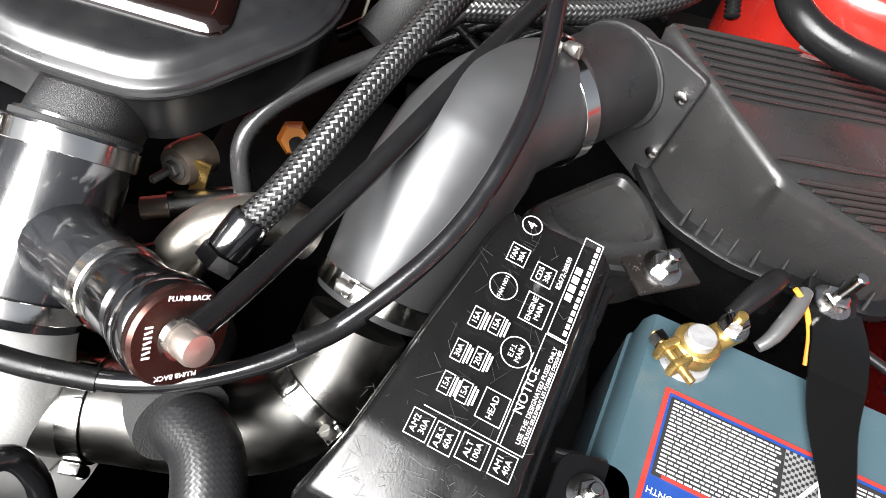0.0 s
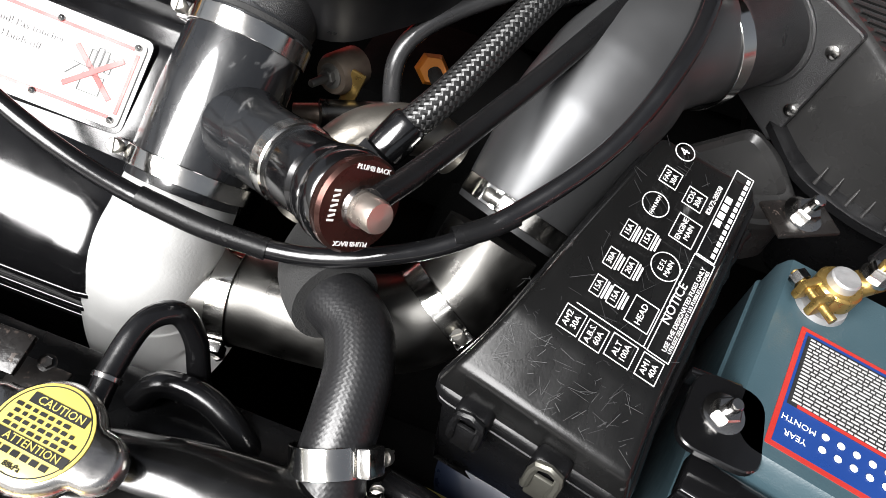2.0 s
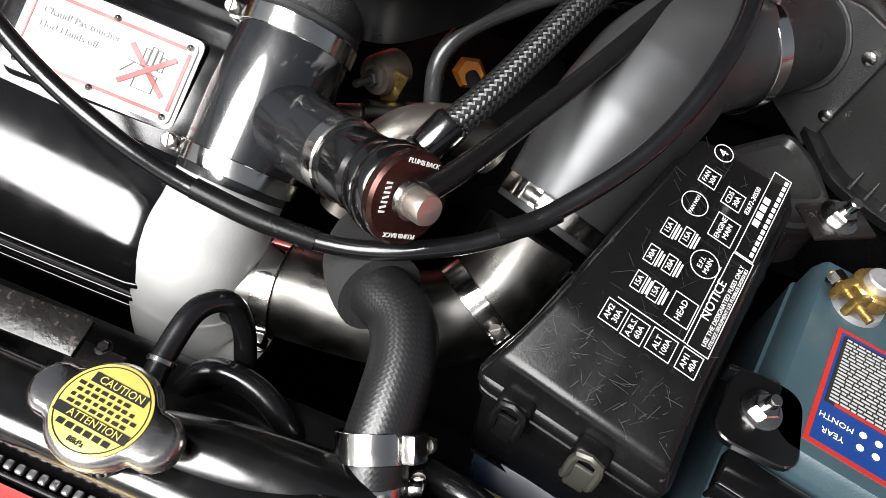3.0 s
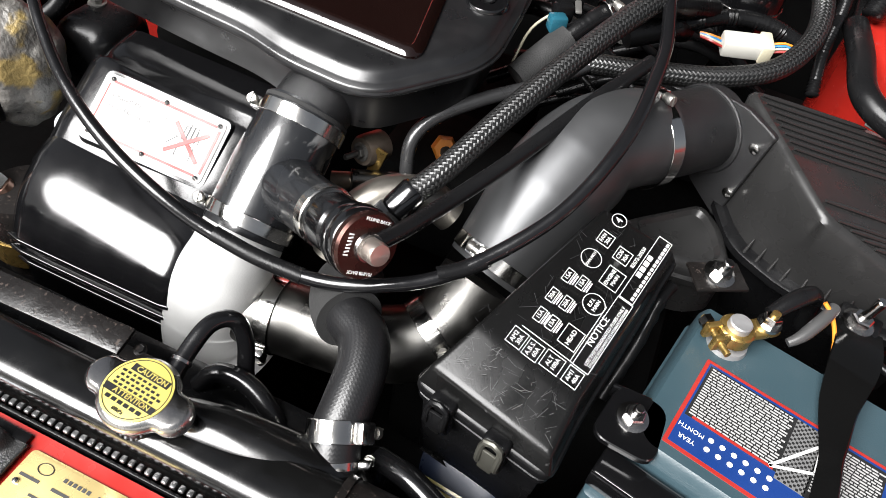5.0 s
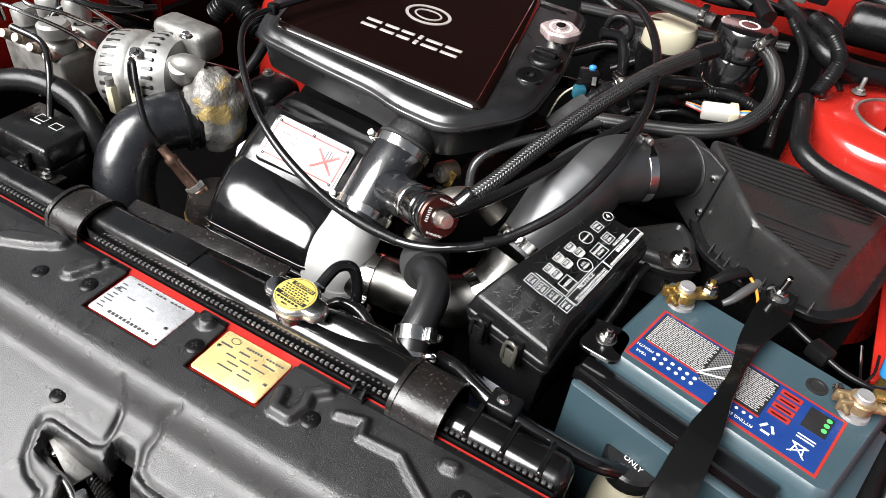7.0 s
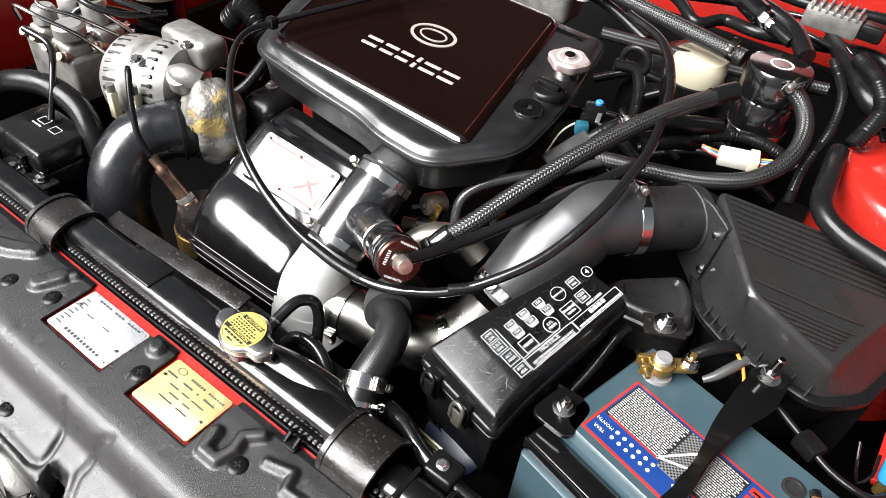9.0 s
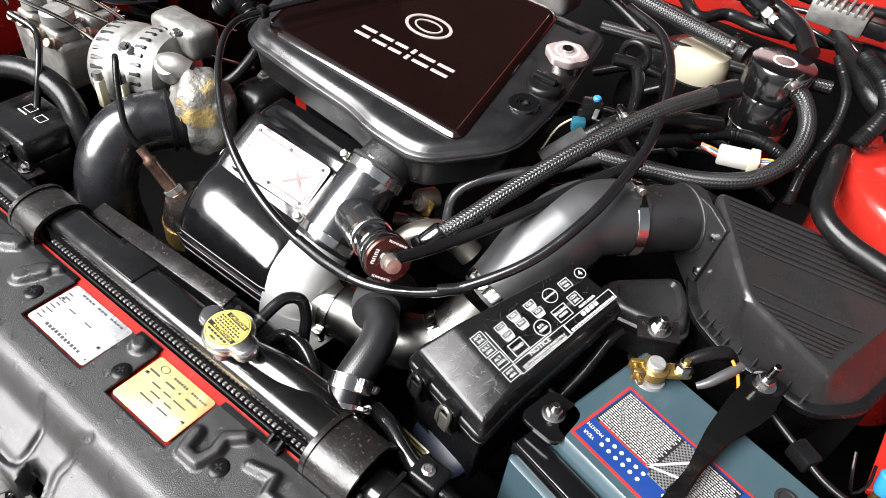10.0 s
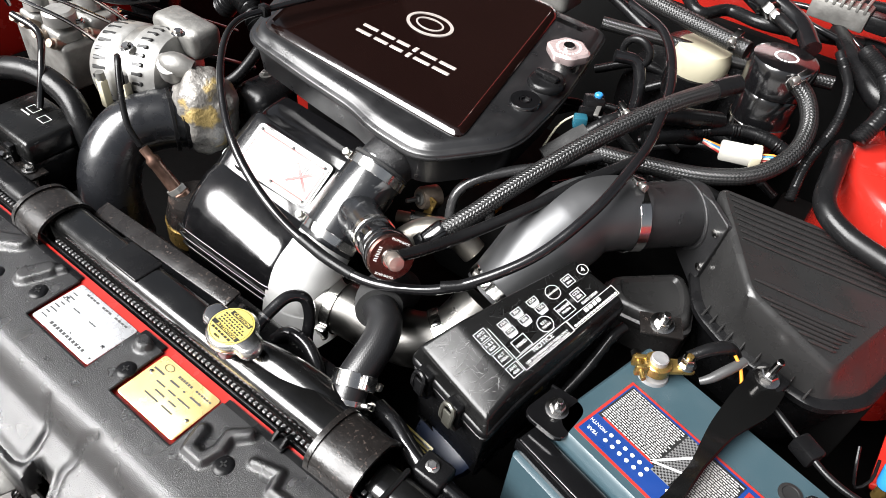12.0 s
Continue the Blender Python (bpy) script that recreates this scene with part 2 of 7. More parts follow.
def tube(points, r, n=16, step=0.006, bm=None, ripple=0.0, pitch=0.004, straight=False):
    """A hose along a smooth line; r may be one radius or one for each point."""
    line = [Vector(a) for a in points] if straight else spline(points, step)
    if isinstance(r, (int, float)):
        radii = [r] * len(line)
    else:
        radii = [float(v) for v in np.interp(np.linspace(0, len(r) - 1, len(line)), range(len(r)), r)]
    b = bmesh.new()
    uv = b.loops.layers.uv.new("UVMap")
    normal = None
    rings, run = [], [0.0]
    for i, c in enumerate(line):
        d = (line[min(i + 1, len(line) - 1)] - line[max(i - 1, 0)]).normalized()
        if normal is None:
            normal = d.orthogonal().normalized()
        normal = (normal - normal.dot(d) * d).normalized()
        side = d.cross(normal)
        if i:
            run.append(run[-1] + (c - line[i - 1]).length)
        rr = radii[i] + (ripple * math.sin(2 * math.pi * run[-1] / pitch) if ripple else 0)
        rings.append([b.verts.new(c + rr * (math.cos(a) * normal + math.sin(a) * side)) for a in [2 * math.pi * k / n for k in range(n)]])
    for i in range(len(rings) - 1):
        for k in range(n):
            f = b.faces.new((rings[i][k], rings[i][(k + 1) % n], rings[i + 1][(k + 1) % n], rings[i + 1][k]))
            g = 2 * math.pi * radii[i] / n
            for lp, (u, v) in zip(f.loops, ((run[i], k * g), (run[i], (k + 1) * g), (run[i + 1], (k + 1) * g), (run[i + 1], k * g))):
                lp[uv].uv = (u, v)
    b.faces.new(list(reversed(rings[0])))
    b.faces.new(rings[-1])
    return join(bm, b)


def rounded(points, r, seg=5):
    """A polygon with its corners rounded; r may be one radius or one for each corner."""
    out, k = [], len(points)
    for i in range(k):
        p, a, c = Vector(points[i]), Vector(points[i - 1]), Vector(points[(i + 1) % k])
        q = r[i] if isinstance(r, (list, tuple)) else r
        u, w = (a - p), (c - p)
        q = min(q, u.length * 0.45, w.length * 0.45)
        s, e = p + u.normalized() * q, p + w.normalized() * q
        for j in range(seg + 1):
            t = j / seg
            out.append(s * (1 - t) ** 2 + p * 2 * t * (1 - t) + e * t * t)
    return out


def inset(loop, d):
    """Move a closed outline inwards by d (outline counter-clockwise)."""
    k, out = len(loop), []
    for i in range(k):
        a, p, c = loop[i - 1], loop[i], loop[(i + 1) % k]
        t = (c - a).normalized()
        out.append(Vector((p.x - t.y * d, p.y + t.x * d)))
    return out


def stack(outline, levels, height=None, bm=None, m=None):
    """Skin through copies of an outline, each (inset, z); height(x, y) adds a slope."""
    b = bmesh.new()
    height = height or (lambda x, y: 0.0)
    rings = []
    for d, z in levels:
        rings.append([b.verts.new((p.x, p.y, z + height(p.x, p.y))) for p in inset(outline, d)])
    for a, c in zip(rings, rings[1:]):
        for i in range(len(a)):
            b.faces.new((a[i], a[(i + 1) % len(a)], c[(i + 1) % len(a)], c[i]))
    b.faces.new(list(reversed(rings[0])))
    b.faces.new(rings[-1])
    if m:
        b.transform(m)
    return join(bm, b)


def bolt(parent, at, axis=(0, 0, 1), r=0.006, name="bolt", mat=None, stud=0.0):
    """Hexagon head on a washer, with a stud if it has one."""
    m = along(at, axis)
    b = lathe([(r * 1.55, 0), (r * 1.55, r * 0.2), (r * 1.2, r * 0.3), (0.0001, r * 0.3)], 20, m)
    lathe([(r * 1.05, r * 0.3), (r * 1.05, r * 0.95), (r * 0.9, r * 1.1), (0.0001, r * 1.1)], 6, m, b)
    if stud:
        lathe([(r * 0.5, r), (r * 0.5, r + stud), (r * 0.4, r + stud + 0.001), (0.0001, r + stud + 0.001)], 12, m, b)
    return part(name, b, mat or M_STEEL, parent)


def words(text, size, m, mat, parent, name="lettering", depth=0.00025, wide=1.0):
    """Lettering in the built-in font, centred on the frame m."""
    cu = bpy.data.curves.new(name, "FONT")
    cu.body, cu.size, cu.align_x, cu.align_y, cu.extrude = text, size, "CENTER", "CENTER", depth
    cu.resolution_u = 2
    tmp = bpy.data.objects.new(name, cu)
    me = bpy.data.meshes.new_from_object(tmp)
    bpy.data.objects.remove(tmp)
    me.transform(m @ Matrix.Diagonal((wide, 1, 1, 1)))
    me.materials.clear()
    me.materials.append(mat)
    ob = new(name, me)
    ob.parent = parent
    return ob


def bar(u, v, du, dv, bm=None, h=0.0004, m=None):
    """A flat printed bar of that size, centred at (u, v)."""
    b = bmesh.new()
    bmesh.ops.create_cube(b, size=1)
    b.transform(Matrix.Translation((u, v, h / 2)) @ Matrix.Diagonal((du, dv, h, 1)))
    if m:
        b.transform(m)
    return join(bm, b)


def outline_box(u, v, du, dv, w=0.0005, bm=None):
    for a, b_, c, d in ((u, v - dv / 2, du + w, w), (u, v + dv / 2, du + w, w), (u - du / 2, v, w, dv - w), (u + du / 2, v, w, dv - w)):
        bm = bar(a, b_, c, d, bm)
    return bm


def hose_clamp(at, axis, r, screw_dir, width=0.012, label="worm-drive steel hose clamp with screw housing"):
    """Steel band with a screw housing on the side screw_dir."""
    axis = Vector(axis).normalized()
    t = thing("hose_clamp", at, label, "hose clamp", "hose clamps")
    m = along((0, 0, 0), axis)
    part("band", ring(r, width, 0.0012, 40, m), M_BAND, t)
    s = Vector(screw_dir)
    s = (s - s.dot(axis) * axis).normalized()
    g = axis.cross(s)
    f = axes(s * (r + 0.005), g, axis)
    part("screw_housing", block((0.016, width * 0.95, 0.008), (0, 0, 0), 0.0015, 2, bm=None, rot=None), M_STEEL, t).matrix_local = f
    b = lathe([(0.0038, 0), (0.0038, 0.006), (0.0046, 0.006), (0.0046, 0.0105), (0.0038, 0.0115), (0.0001, 0.0115)], 12)
    block((0.0012, 0.009, 0.002), (0, 0, 0.0115), 0, bm=b)
    part("screw", b, M_SCREW, t).matrix_local = along(s * (r + 0.005) + g * 0.006, g)
    return t


def hose(name, points, r, mat, label, category="hose", n=16, step=0.006, **kw):
    base = Vector(points[0])
    ob = link_mesh(name, tube([Vector(p) - base for p in points], r, n, step, **kw), mat, sharp=60)
    ob.location = base
    return tagged(ob, label, category)

M_STEELPIPE = material("satin_grey_pipe", (0.035, 0.035, 0.036), 0.3, metal=0.3, spec=0.8)
M_SPRING = material("dull_spring_steel", (0.09, 0.088, 0.075), 0.4, metal=0.7)
M_STRAP = material("black_enamel_strap", (0.003, 0.003, 0.003), 0.14, spec=0.16, grain=0.05, rough_var=0.1)
M_SHIELD = material("black_enamel_shield", (0.003, 0.003, 0.0033), 0.15, spec=0.55, grain=0.03, grain_size=200, rough_var=0.06)
M_SHRINK = material("grey_heat_shrink", (0.04, 0.04, 0.04), 0.4, grain=0.2, grain_size=400, worn=(0.1, 0.1, 0.1), worn_from=0.65)
M_PIPEBLACK = material("sheen_black_rubber", (0.009, 0.0095, 0.011), 0.27, spec=0.6, grain=0.06, grain_size=200, rough_var=0.1)


# ---- large structure ----
def sheet(name, xs, rows, mat, label, category, skip=(), thick=0.003, bulge=None):
    """Pressed panel: rows of (y, z) across the columns xs; skip names the (column, row) cells cut out."""
    b = bmesh.new()
    g = [[b.verts.new((x, y, z + (bulge(x, y) if bulge else 0))) for x in xs] for y, z in rows]
    for j in range(len(rows) - 1):
        for i in range(len(xs) - 1):
            if (i, j) not in skip:
                b.faces.new((g[j][i], g[j][i + 1], g[j + 1][i + 1], g[j + 1][i]))
    for v in [v for v in b.verts if not v.link_faces]:
        b.verts.remove(v)
    ob = link_mesh(name, b, mat, sharp=50)
    s = ob.modifiers.new("thickness", "SOLIDIFY")
    s.thickness, s.offset = thick, -1
    return tagged(ob, label, category, kind="structure")


def slab(name, size, at, mat, label, category, rot=None, kind="structure", bevel=0.004):
    ob = link_mesh(name, block(size, (0, 0, 0), bevel), mat)
    ob.matrix_world = Matrix.Translation(at) @ (rot or Matrix())
    return tagged(ob, label, category, kind=kind)


def skin(loops, closed=True, cap=True, bm=None):
    """Skin through loops of equal length."""
    b = bmesh.new()
    rings = [[b.verts.new(p) for p in lp] for lp in loops]
    for a, c in zip(rings, rings[1:]):
        k = len(a)
        for i in range(k if closed else k - 1):
            b.faces.new((a[i], a[(i + 1) % k], c[(i + 1) % k], c[i]))
    if cap:
        b.faces.new(list(reversed(rings[0])))
        b.faces.new(rings[-1])
    return join(bm, b)


slab("ground", (60, 60, 0.1), (0, 0, -0.05), M_GROUND, "grey concrete yard under the car", "ground")
slab("bay_floor", (1.7, 1.1, 0.05), (-0.4, 0.15, 0.42), M_BAYDARK, "underbody below the engine, blackened for deep shade", "underbody")
slab("firewall", (1.7, 0.03, 0.75), (-0.4, 0.72, 0.76), M_RED, "red painted bulkhead behind the engine", "bulkhead")
slab("fender_left", (0.03, 1.2, 0.5), (-1.22, 0.15, 0.66), M_RED, "red painted inner wing", "inner wing")
slab("fender_right", (0.03, 1.25, 0.5), (0.395, 0.12, 0.66), M_RED, "red painted inner wing beside the battery", "inner wing")
slab("inner_wing_right", (0.12, 0.6, 0.01), (0.352, -0.205, 0.80), M_RED, "sloping red inner wing panel", "inner wing", rot=Matrix.Rotation(radians(-28), 4, "Y"))
slab("front_bumper", (1.8, 0.04, 0.45), (-0.4, -0.56, 0.4), M_RED, "red painted front bumper", "bumper")
slab("inner_wing_rear", (0.16, 0.40, 0.01), (0.308, 0.297, 0.772), M_RED, "sloping red inner wing panel beside the airbox", "inner wing", rot=Matrix.Rotation(radians(-26), 4, "Y"))
# raised bonnet over the rear of the bay
slab("bonnet", (1.5, 1.15, 0.03), (-0.42, 0.47, 1.52), M_BAYDARK, "raised bonnet with dark underside", "bonnet", rot=Matrix.Rotation(radians(122), 4, "X"))
# three added near-black panels hide red paint so the background stays dark
slab("dark_panel_rear", (0.95, 0.02, 0.42), (-0.12, 0.66, 0.68), M_BAYDARK, "added black panel keeping the bulkhead dark", "insulation")
slab("dark_block_right", (0.2, 0.3, 0.12), (0.11, 0.33, 0.71), M_BAYDARK, "added black block darkening the gap beside the airbox", "inner wing")
slab("dark_panel_left", (0.02, 1.0, 0.26), (-1.17, 0.2, 0.56), M_BAYDARK, "added black panel keeping the left inner wing dark", "splash shield")


# front cover: flat top with plate cut-outs, pressed pads, a step, a sloping lower face with grooves and the latch well
def to_line(x, y, pts):
    """Distance from (x, y) to a polyline."""
    best = 9.0
    for (ax, ay), (bx, by) in zip(pts, pts[1:]):
        dx, dy = bx - ax, by - ay
        k = max(0.0, min(1.0, ((x - ax) * dx + (y - ay) * dy) / (dx * dx + dy * dy + 1e-12)))
        best = min(best, math.hypot(x - ax - k * dx, y - ay - k * dy))
    return best


def within(x, y, pts):
    """Whether (x, y) lies inside a polygon."""
    odd = False
    for (ax, ay), (bx, by) in zip(pts, pts[1:] + pts[:1]):
        if (ay > y) != (by > y) and x < (bx - ax) * (y - ay) / (by - ay) + ax:
            odd = not odd
    return odd


def ease(k):
    k = max(0.0, min(1.0, k))
    return k * k * (3 - 2 * k)


PADS = [([(-0.604, -0.297), (-0.594, -0.276)], 0.013, 0.006), ([(-0.586, -0.267), (-0.584, -0.264)], 0.008, 0.005), ([(-0.71, -0.30), (-0.675, -0.285), (-0.655, -0.272)], 0.013, 0.006),
        ([(-0.3, -0.296), (-0.294, -0.316), (-0.276, -0.316), (-0.271, -0.298), (-0.275, -0.283), (-0.262, -0.27)], 0.0085, 0.006),
        ([(-0.237, -0.287), (-0.21, -0.279), (-0.204, -0.296), (-0.16, -0.293), (-0.142, -0.305), (-0.12, -0.318)], 0.0065, 0.0045),
        ([(-0.118, -0.277), (-0.112, -0.276)], 0.009, 0.005), ([(-0.06, -0.29), (-0.03, -0.29)], 0.011, 0.005), ([(-0.429, -0.268), (-0.426, -0.270)], 0.011, 0.006)]
GROOVES = [[(-0.452, -0.368), (-0.442, -0.382), (-0.436, -0.402), (-0.437, -0.413), (-0.448, -0.4175), (-0.505, -0.417), (-0.515, -0.423), (-0.513, -0.436), (-0.503, -0.458), (-0.487, -0.468), (-0.462, -0.473), (-0.452, -0.5)],
           [(-0.376, -0.362), (-0.391, -0.374), (-0.393, -0.398), (-0.383, -0.416), (-0.366, -0.4215), (-0.336, -0.4205), (-0.25, -0.42), (0.1, -0.42)]]
WELL = [(-0.497, -0.452), (-0.506, -0.431), (-0.499, -0.4265), (-0.437, -0.4275), (-0.424, -0.426), (-0.431, -0.408), (-0.424, -0.402), (-0.403, -0.403), (-0.392, -0.415), (-0.386, -0.4275), (-0.33, -0.429), (-0.33, -0.5), (-0.432, -0.5), (-0.441, -0.478), (-0.455, -0.4545)]


def emboss(x, y):
    k = 0.0
    if y > -0.352:
        for pts, r, h in PADS:
            k = max(k, 1.3 * h * ease((r + 0.001 - to_line(x, y, pts)) / 0.0065))
        return k
    for pts in GROOVES:
        d = to_line(x, y, pts)
        k -= 0.0055 * math.exp(-(d / 0.0042) ** 2)
    d = to_line(x, y, WELL + WELL[:1])
    if within(x, y, WELL):
        k -= 0.03 * ease(d / 0.005) + 0.002
    else:
        k -= 0.002 * ease(1 - d / 0.005)
    return k


def steps(stops):
    """Even steps between stops (value, step up to the next stop)."""
    out = []
    for (a, st), (b, _) in zip(stops, stops[1:]):
        n = max(1, round(abs(b - a) / st))
        out += [a + (b - a) * i / n for i in range(n)]
    return out + [stops[-1][0]]


XS = sorted(set(round(v, 4) for v in steps([(-1.0, 0.02), (-0.73, 0.0018), (-0.556, 0.0028), (-0.447, 0.0018), (-0.406, 0.003), (-0.311, 0.0018), (-0.09, 0.003), (0.0, 0.01), (0.1, 0.02)])))
FRONT = [(-0.2615, 0.7505), (-0.2625, 0.7535), (-0.275, 0.754), (-0.305, 0.753), (-0.348, 0.7515), (-0.355, 0.7505), (-0.361, 0.7475), (-0.366, 0.742), (-0.370, 0.735), (-0.377, 0.719), (-0.381, 0.713), (-0.387, 0.709),
         (-0.40, 0.704), (-0.42, 0.696), (-0.45, 0.683), (-0.48, 0.669), (-0.495, 0.66), (-0.507, 0.645), (-0.515, 0.62), (-0.52, 0.58)]
YS = steps([(-0.2615, 0.001), (-0.2625, 0.0018), (-0.325, 0.0018), (-0.345, 0.002), (-0.39, 0.0026), (-0.48, 0.0026), (-0.51, 0.005), (-0.52, 0.01)])
ROWS = [(y, float(np.interp(-y, [-p[0] for p in FRONT], [p[1] for p in FRONT]))) for y in YS]
cut = set()
for i, (a, b_) in enumerate(zip(XS, XS[1:])):
    mid = (a + b_) / 2
    for j in range(len(ROWS) - 1):
        my = (ROWS[j][0] + ROWS[j + 1][0]) / 2
        if (-0.556 < mid < -0.447 or -0.406 < mid < -0.311) and my > -0.325:
            cut.add((i, j))
        if my < -0.39 and within(mid, my, WELL) and to_line(mid, my, WELL + WELL[:1]) > 0.0045:
            cut.add((i, j))
sheet("front_cover", XS, ROWS, M_VINYL, "black grained plastic cover over the front panel", "front cover", cut, 0.0035, emboss)
sheet("front_panel", [-1.1, -0.7, -0.3, 0.1, 0.33], [(-0.2495, 0.735), (-0.2515, 0.751), (-0.262, 0.749), (-0.3, 0.7475), (-0.33, 0.744), (-0.345, 0.70)], M_RED, "red painted radiator support panel", "front panel", (), 0.002)
latch = thing("bonnet_latch", (-0.46, -0.44, 0.635), "black bonnet latch inside the cover's opening", "latch")
part("plate", block((0.055, 0.022, 0.004), (-0.012, 0.008, 0.03), 0.001, rot=Matrix.Rotation(-0.35, 4, "Z") @ Matrix.Rotation(0.3, 4, "Y")), M_DIRTY, latch, "grey steel plate")
part("hook", tube([(-0.035, -0.006, 0.03), (-0.01, -0.012, 0.034), (0.015, -0.016, 0.036), (0.05, -0.03, 0.034), (0.075, -0.04, 0.03)], 0.004, 10), M_STEEL, latch)
part("spring", tube([(0.01 + 0.06 * i / 90, 0.012 - 0.02 * i / 90 + 0.0075 * math.cos(i * 0.9), 0.01 + 0.0075 * math.sin(i * 0.9)) for i in range(91)], 0.0016, 6, 0.003), M_RUSTY, latch)
part("lever", block((0.03, 0.012, 0.01), (0.045, -0.022, 0.038), 0.003, rot=Matrix.Rotation(-0.5, 4, "Z")), M_STEEL, latch)
part("pawl", block((0.022, 0.012, 0.006), (-0.036, 0.01, 0.028), 0.002, rot=Matrix.Rotation(-0.6, 4, "Z")), M_STEEL, latch)

for x, y, z in ((-0.574, -0.3, 0.7535), (-0.414, -0.300, 0.7535), (-0.257, -0.306, 0.753), (-0.516, -0.399, 0.7035), (-0.09, -0.30, 0.7535), (-0.635, -0.315, 0.752)):
    f = thing("panel_clip", (x, y, z - 0.001), "black plastic push clip with cross slot in the front cover", "clip", "cover clips")
    part("head", lathe([(0.0105, 0), (0.0105, 0.0012), (0.009, 0.0025), (0.006, 0.0032), (0.0001, 0.0032)], 20), M_PLASTIC, f)
    b = block((0.008, 0.0016, 0.0008), (0, 0, 0.0034), 0)
    block((0.0016, 0.008, 0.0008), (0, 0, 0.0034), 0, bm=b)
    part("slot", b, M_LABELBLACK, f)


# rubber seal of the cover along the radiator, between the plates
for x0, x1 in ((-1.1, -0.558), (-0.444, -0.408), (-0.309, 0.1)):
    o = link_mesh("trim", block((x1 - x0, 0.011, 0.006), ((x0 + x1) / 2, -0.2605, 0.7505), 0.0015), M_RUBBER)
    tagged(o, "black rubber edge seal of the front cover", "trim", kind="structure")


edge_clip = thing("edge_clip", (-0.235, -0.257, 0.7535), "small black spring clip on the edge of the front cover", "clip")
part("foot", block((0.02, 0.012, 0.004), (0, -0.002, 0.002), 0.0015), M_PLASTIC, edge_clip)
part("jaw", tube([(-0.006, -0.004, 0.003), (-0.006, 0.004, 0.009), (-0.006, 0.01, 0.005)], 0.0028, 8), M_PLASTIC, edge_clip)
part("jaw", tube([(0.006, -0.004, 0.003), (0.006, 0.004, 0.009), (0.006, 0.01, 0.005)], 0.0028, 8), M_PLASTIC, edge_clip)

# ---- plates on the front panel ----
def data_plate(name, x0, x1, y0, y1, mat, label, rows, emblem):
    z = 0.7495
    t = thing(name, ((x0 + x1) / 2, (y0 + y1) / 2, z), label, "plate")
    w, h = x1 - x0, y1 - y0
    tilt = Matrix.Rotation(0.02, 4, "X")
    ol = rounded([(-w / 2, -h / 2), (w / 2, -h / 2), (w / 2, h / 2), (-w / 2, h / 2)], 0.004)
    part("plate", stack(ol, [(0, 0), (0, 0.001), (0.0004, 0.0013)]), mat, t)
    for u, v, du, dv in rows:
        part("lettering", bar(u * w, v * h, du * w * 0.92, dv * h * 0.62, m=Matrix.Translation((0, 0, 0.0013))), M_GREY, t)
    if emblem:
        part("emblem", ring(0.0042, 0.0004, 0.0006, 20, Matrix.Translation((emblem * w, 0.36 * h, 0.0015)) @ Matrix.Diagonal((1.25, 0.85, 1, 1))), M_LABELBLACK, t)
    for u, v in ((-0.43, 0.12), (0.42, -0.12)):
        part("rivet", lathe([(0.0022, 0), (0.002, 0.0012), (0.0001, 0.0018)], 12, Matrix.Translation((u * w, v * h, 0.0013))), M_STEEL, t)


rows = [(-0.3 + 0.055 * i, 0.41, 0.042, 0.06) for i in range(13) if i not in (4, 8)] + [(-0.42 + 0.02 * (i % 2), 0.27 - 0.09 * i, 0.07 + 0.03 * (i % 3), 0.035) for i in range(8)]
rows += [(-0.2, 0.06, 0.12, 0.035), (0.08, 0.06, 0.12, 0.035), (0.02, -0.3, 0.02, 0.05)]
rows += [(-0.24 + 0.055 * i, -0.38, 0.04, 0.1) for i in range(11)] + [(0.45, -0.4, 0.03, 0.07)]
data_plate("identification_plate", -0.552, -0.450, -0.3215, -0.2615, M_SILVERPLATE, "silver metal identification plate riveted to red panel", rows, 0)
rows = [(-0.11 + 0.042 * i, 0.35, 0.03, 0.075) for i in range(6)] + [(0.2 + 0.045 * i, 0.35, 0.034, 0.06) for i in range(6)]
rows += [(-0.36, 0.21, 0.19, 0.055), (-0.08, 0.21, 0.17, 0.055), (0.09, 0.21, 0.03, 0.055), (0.29, 0.21, 0.2, 0.055)]
rows += [(-0.2, 0.06, 0.16, 0.045), (0.0, 0.06, 0.14, 0.045), (0.21, 0.06, 0.22, 0.045), (-0.1, -0.07, 0.18, 0.045), (0.12, -0.07, 0.14, 0.045), (-0.14, -0.2, 0.25, 0.045), (0.14, -0.2, 0.2, 0.045)]
data_plate("edition_plate", -0.402, -0.315, -0.3205, -0.2615, M_GOLD, "gold coloured edition plate riveted to red panel", rows, -0.3)


# ---- radiator ----
radiator = thing("radiator", (-0.42, -0.22, 0.6), "black radiator with glossy top tank and crimped edge", "radiator")
R0 = Vector((-0.42, -0.22, 0.6))


def radtank(x0, x1, y0, y1, z0, z1, name, mat, label="", bev=0.012):
    return part(name, block((x1 - x0, y1 - y0, z1 - z0), Vector(((x0 + x1) / 2, (y0 + y1) / 2, (z0 + z1) / 2)) - R0, bev, 5), mat, radiator, label)


radtank(-0.66, -0.185, -0.238, -0.195, 0.70, 0.777, "top_tank", M_TANK, "glossy black top tank")
radtank(-1.0, -0.685, -0.240, -0.205, 0.70, 0.768, "side_tank", M_PLASTIC)
radtank(-0.1475, -0.012, -0.243, -0.203, 0.71, 0.764, "condenser_tank", M_TANK, "glossy black ribbed end tank", 0.014)
radtank(-0.66, -0.01, -0.24, -0.2, 0.45, 0.70, "core", M_BAYDARK, "", 0.003)
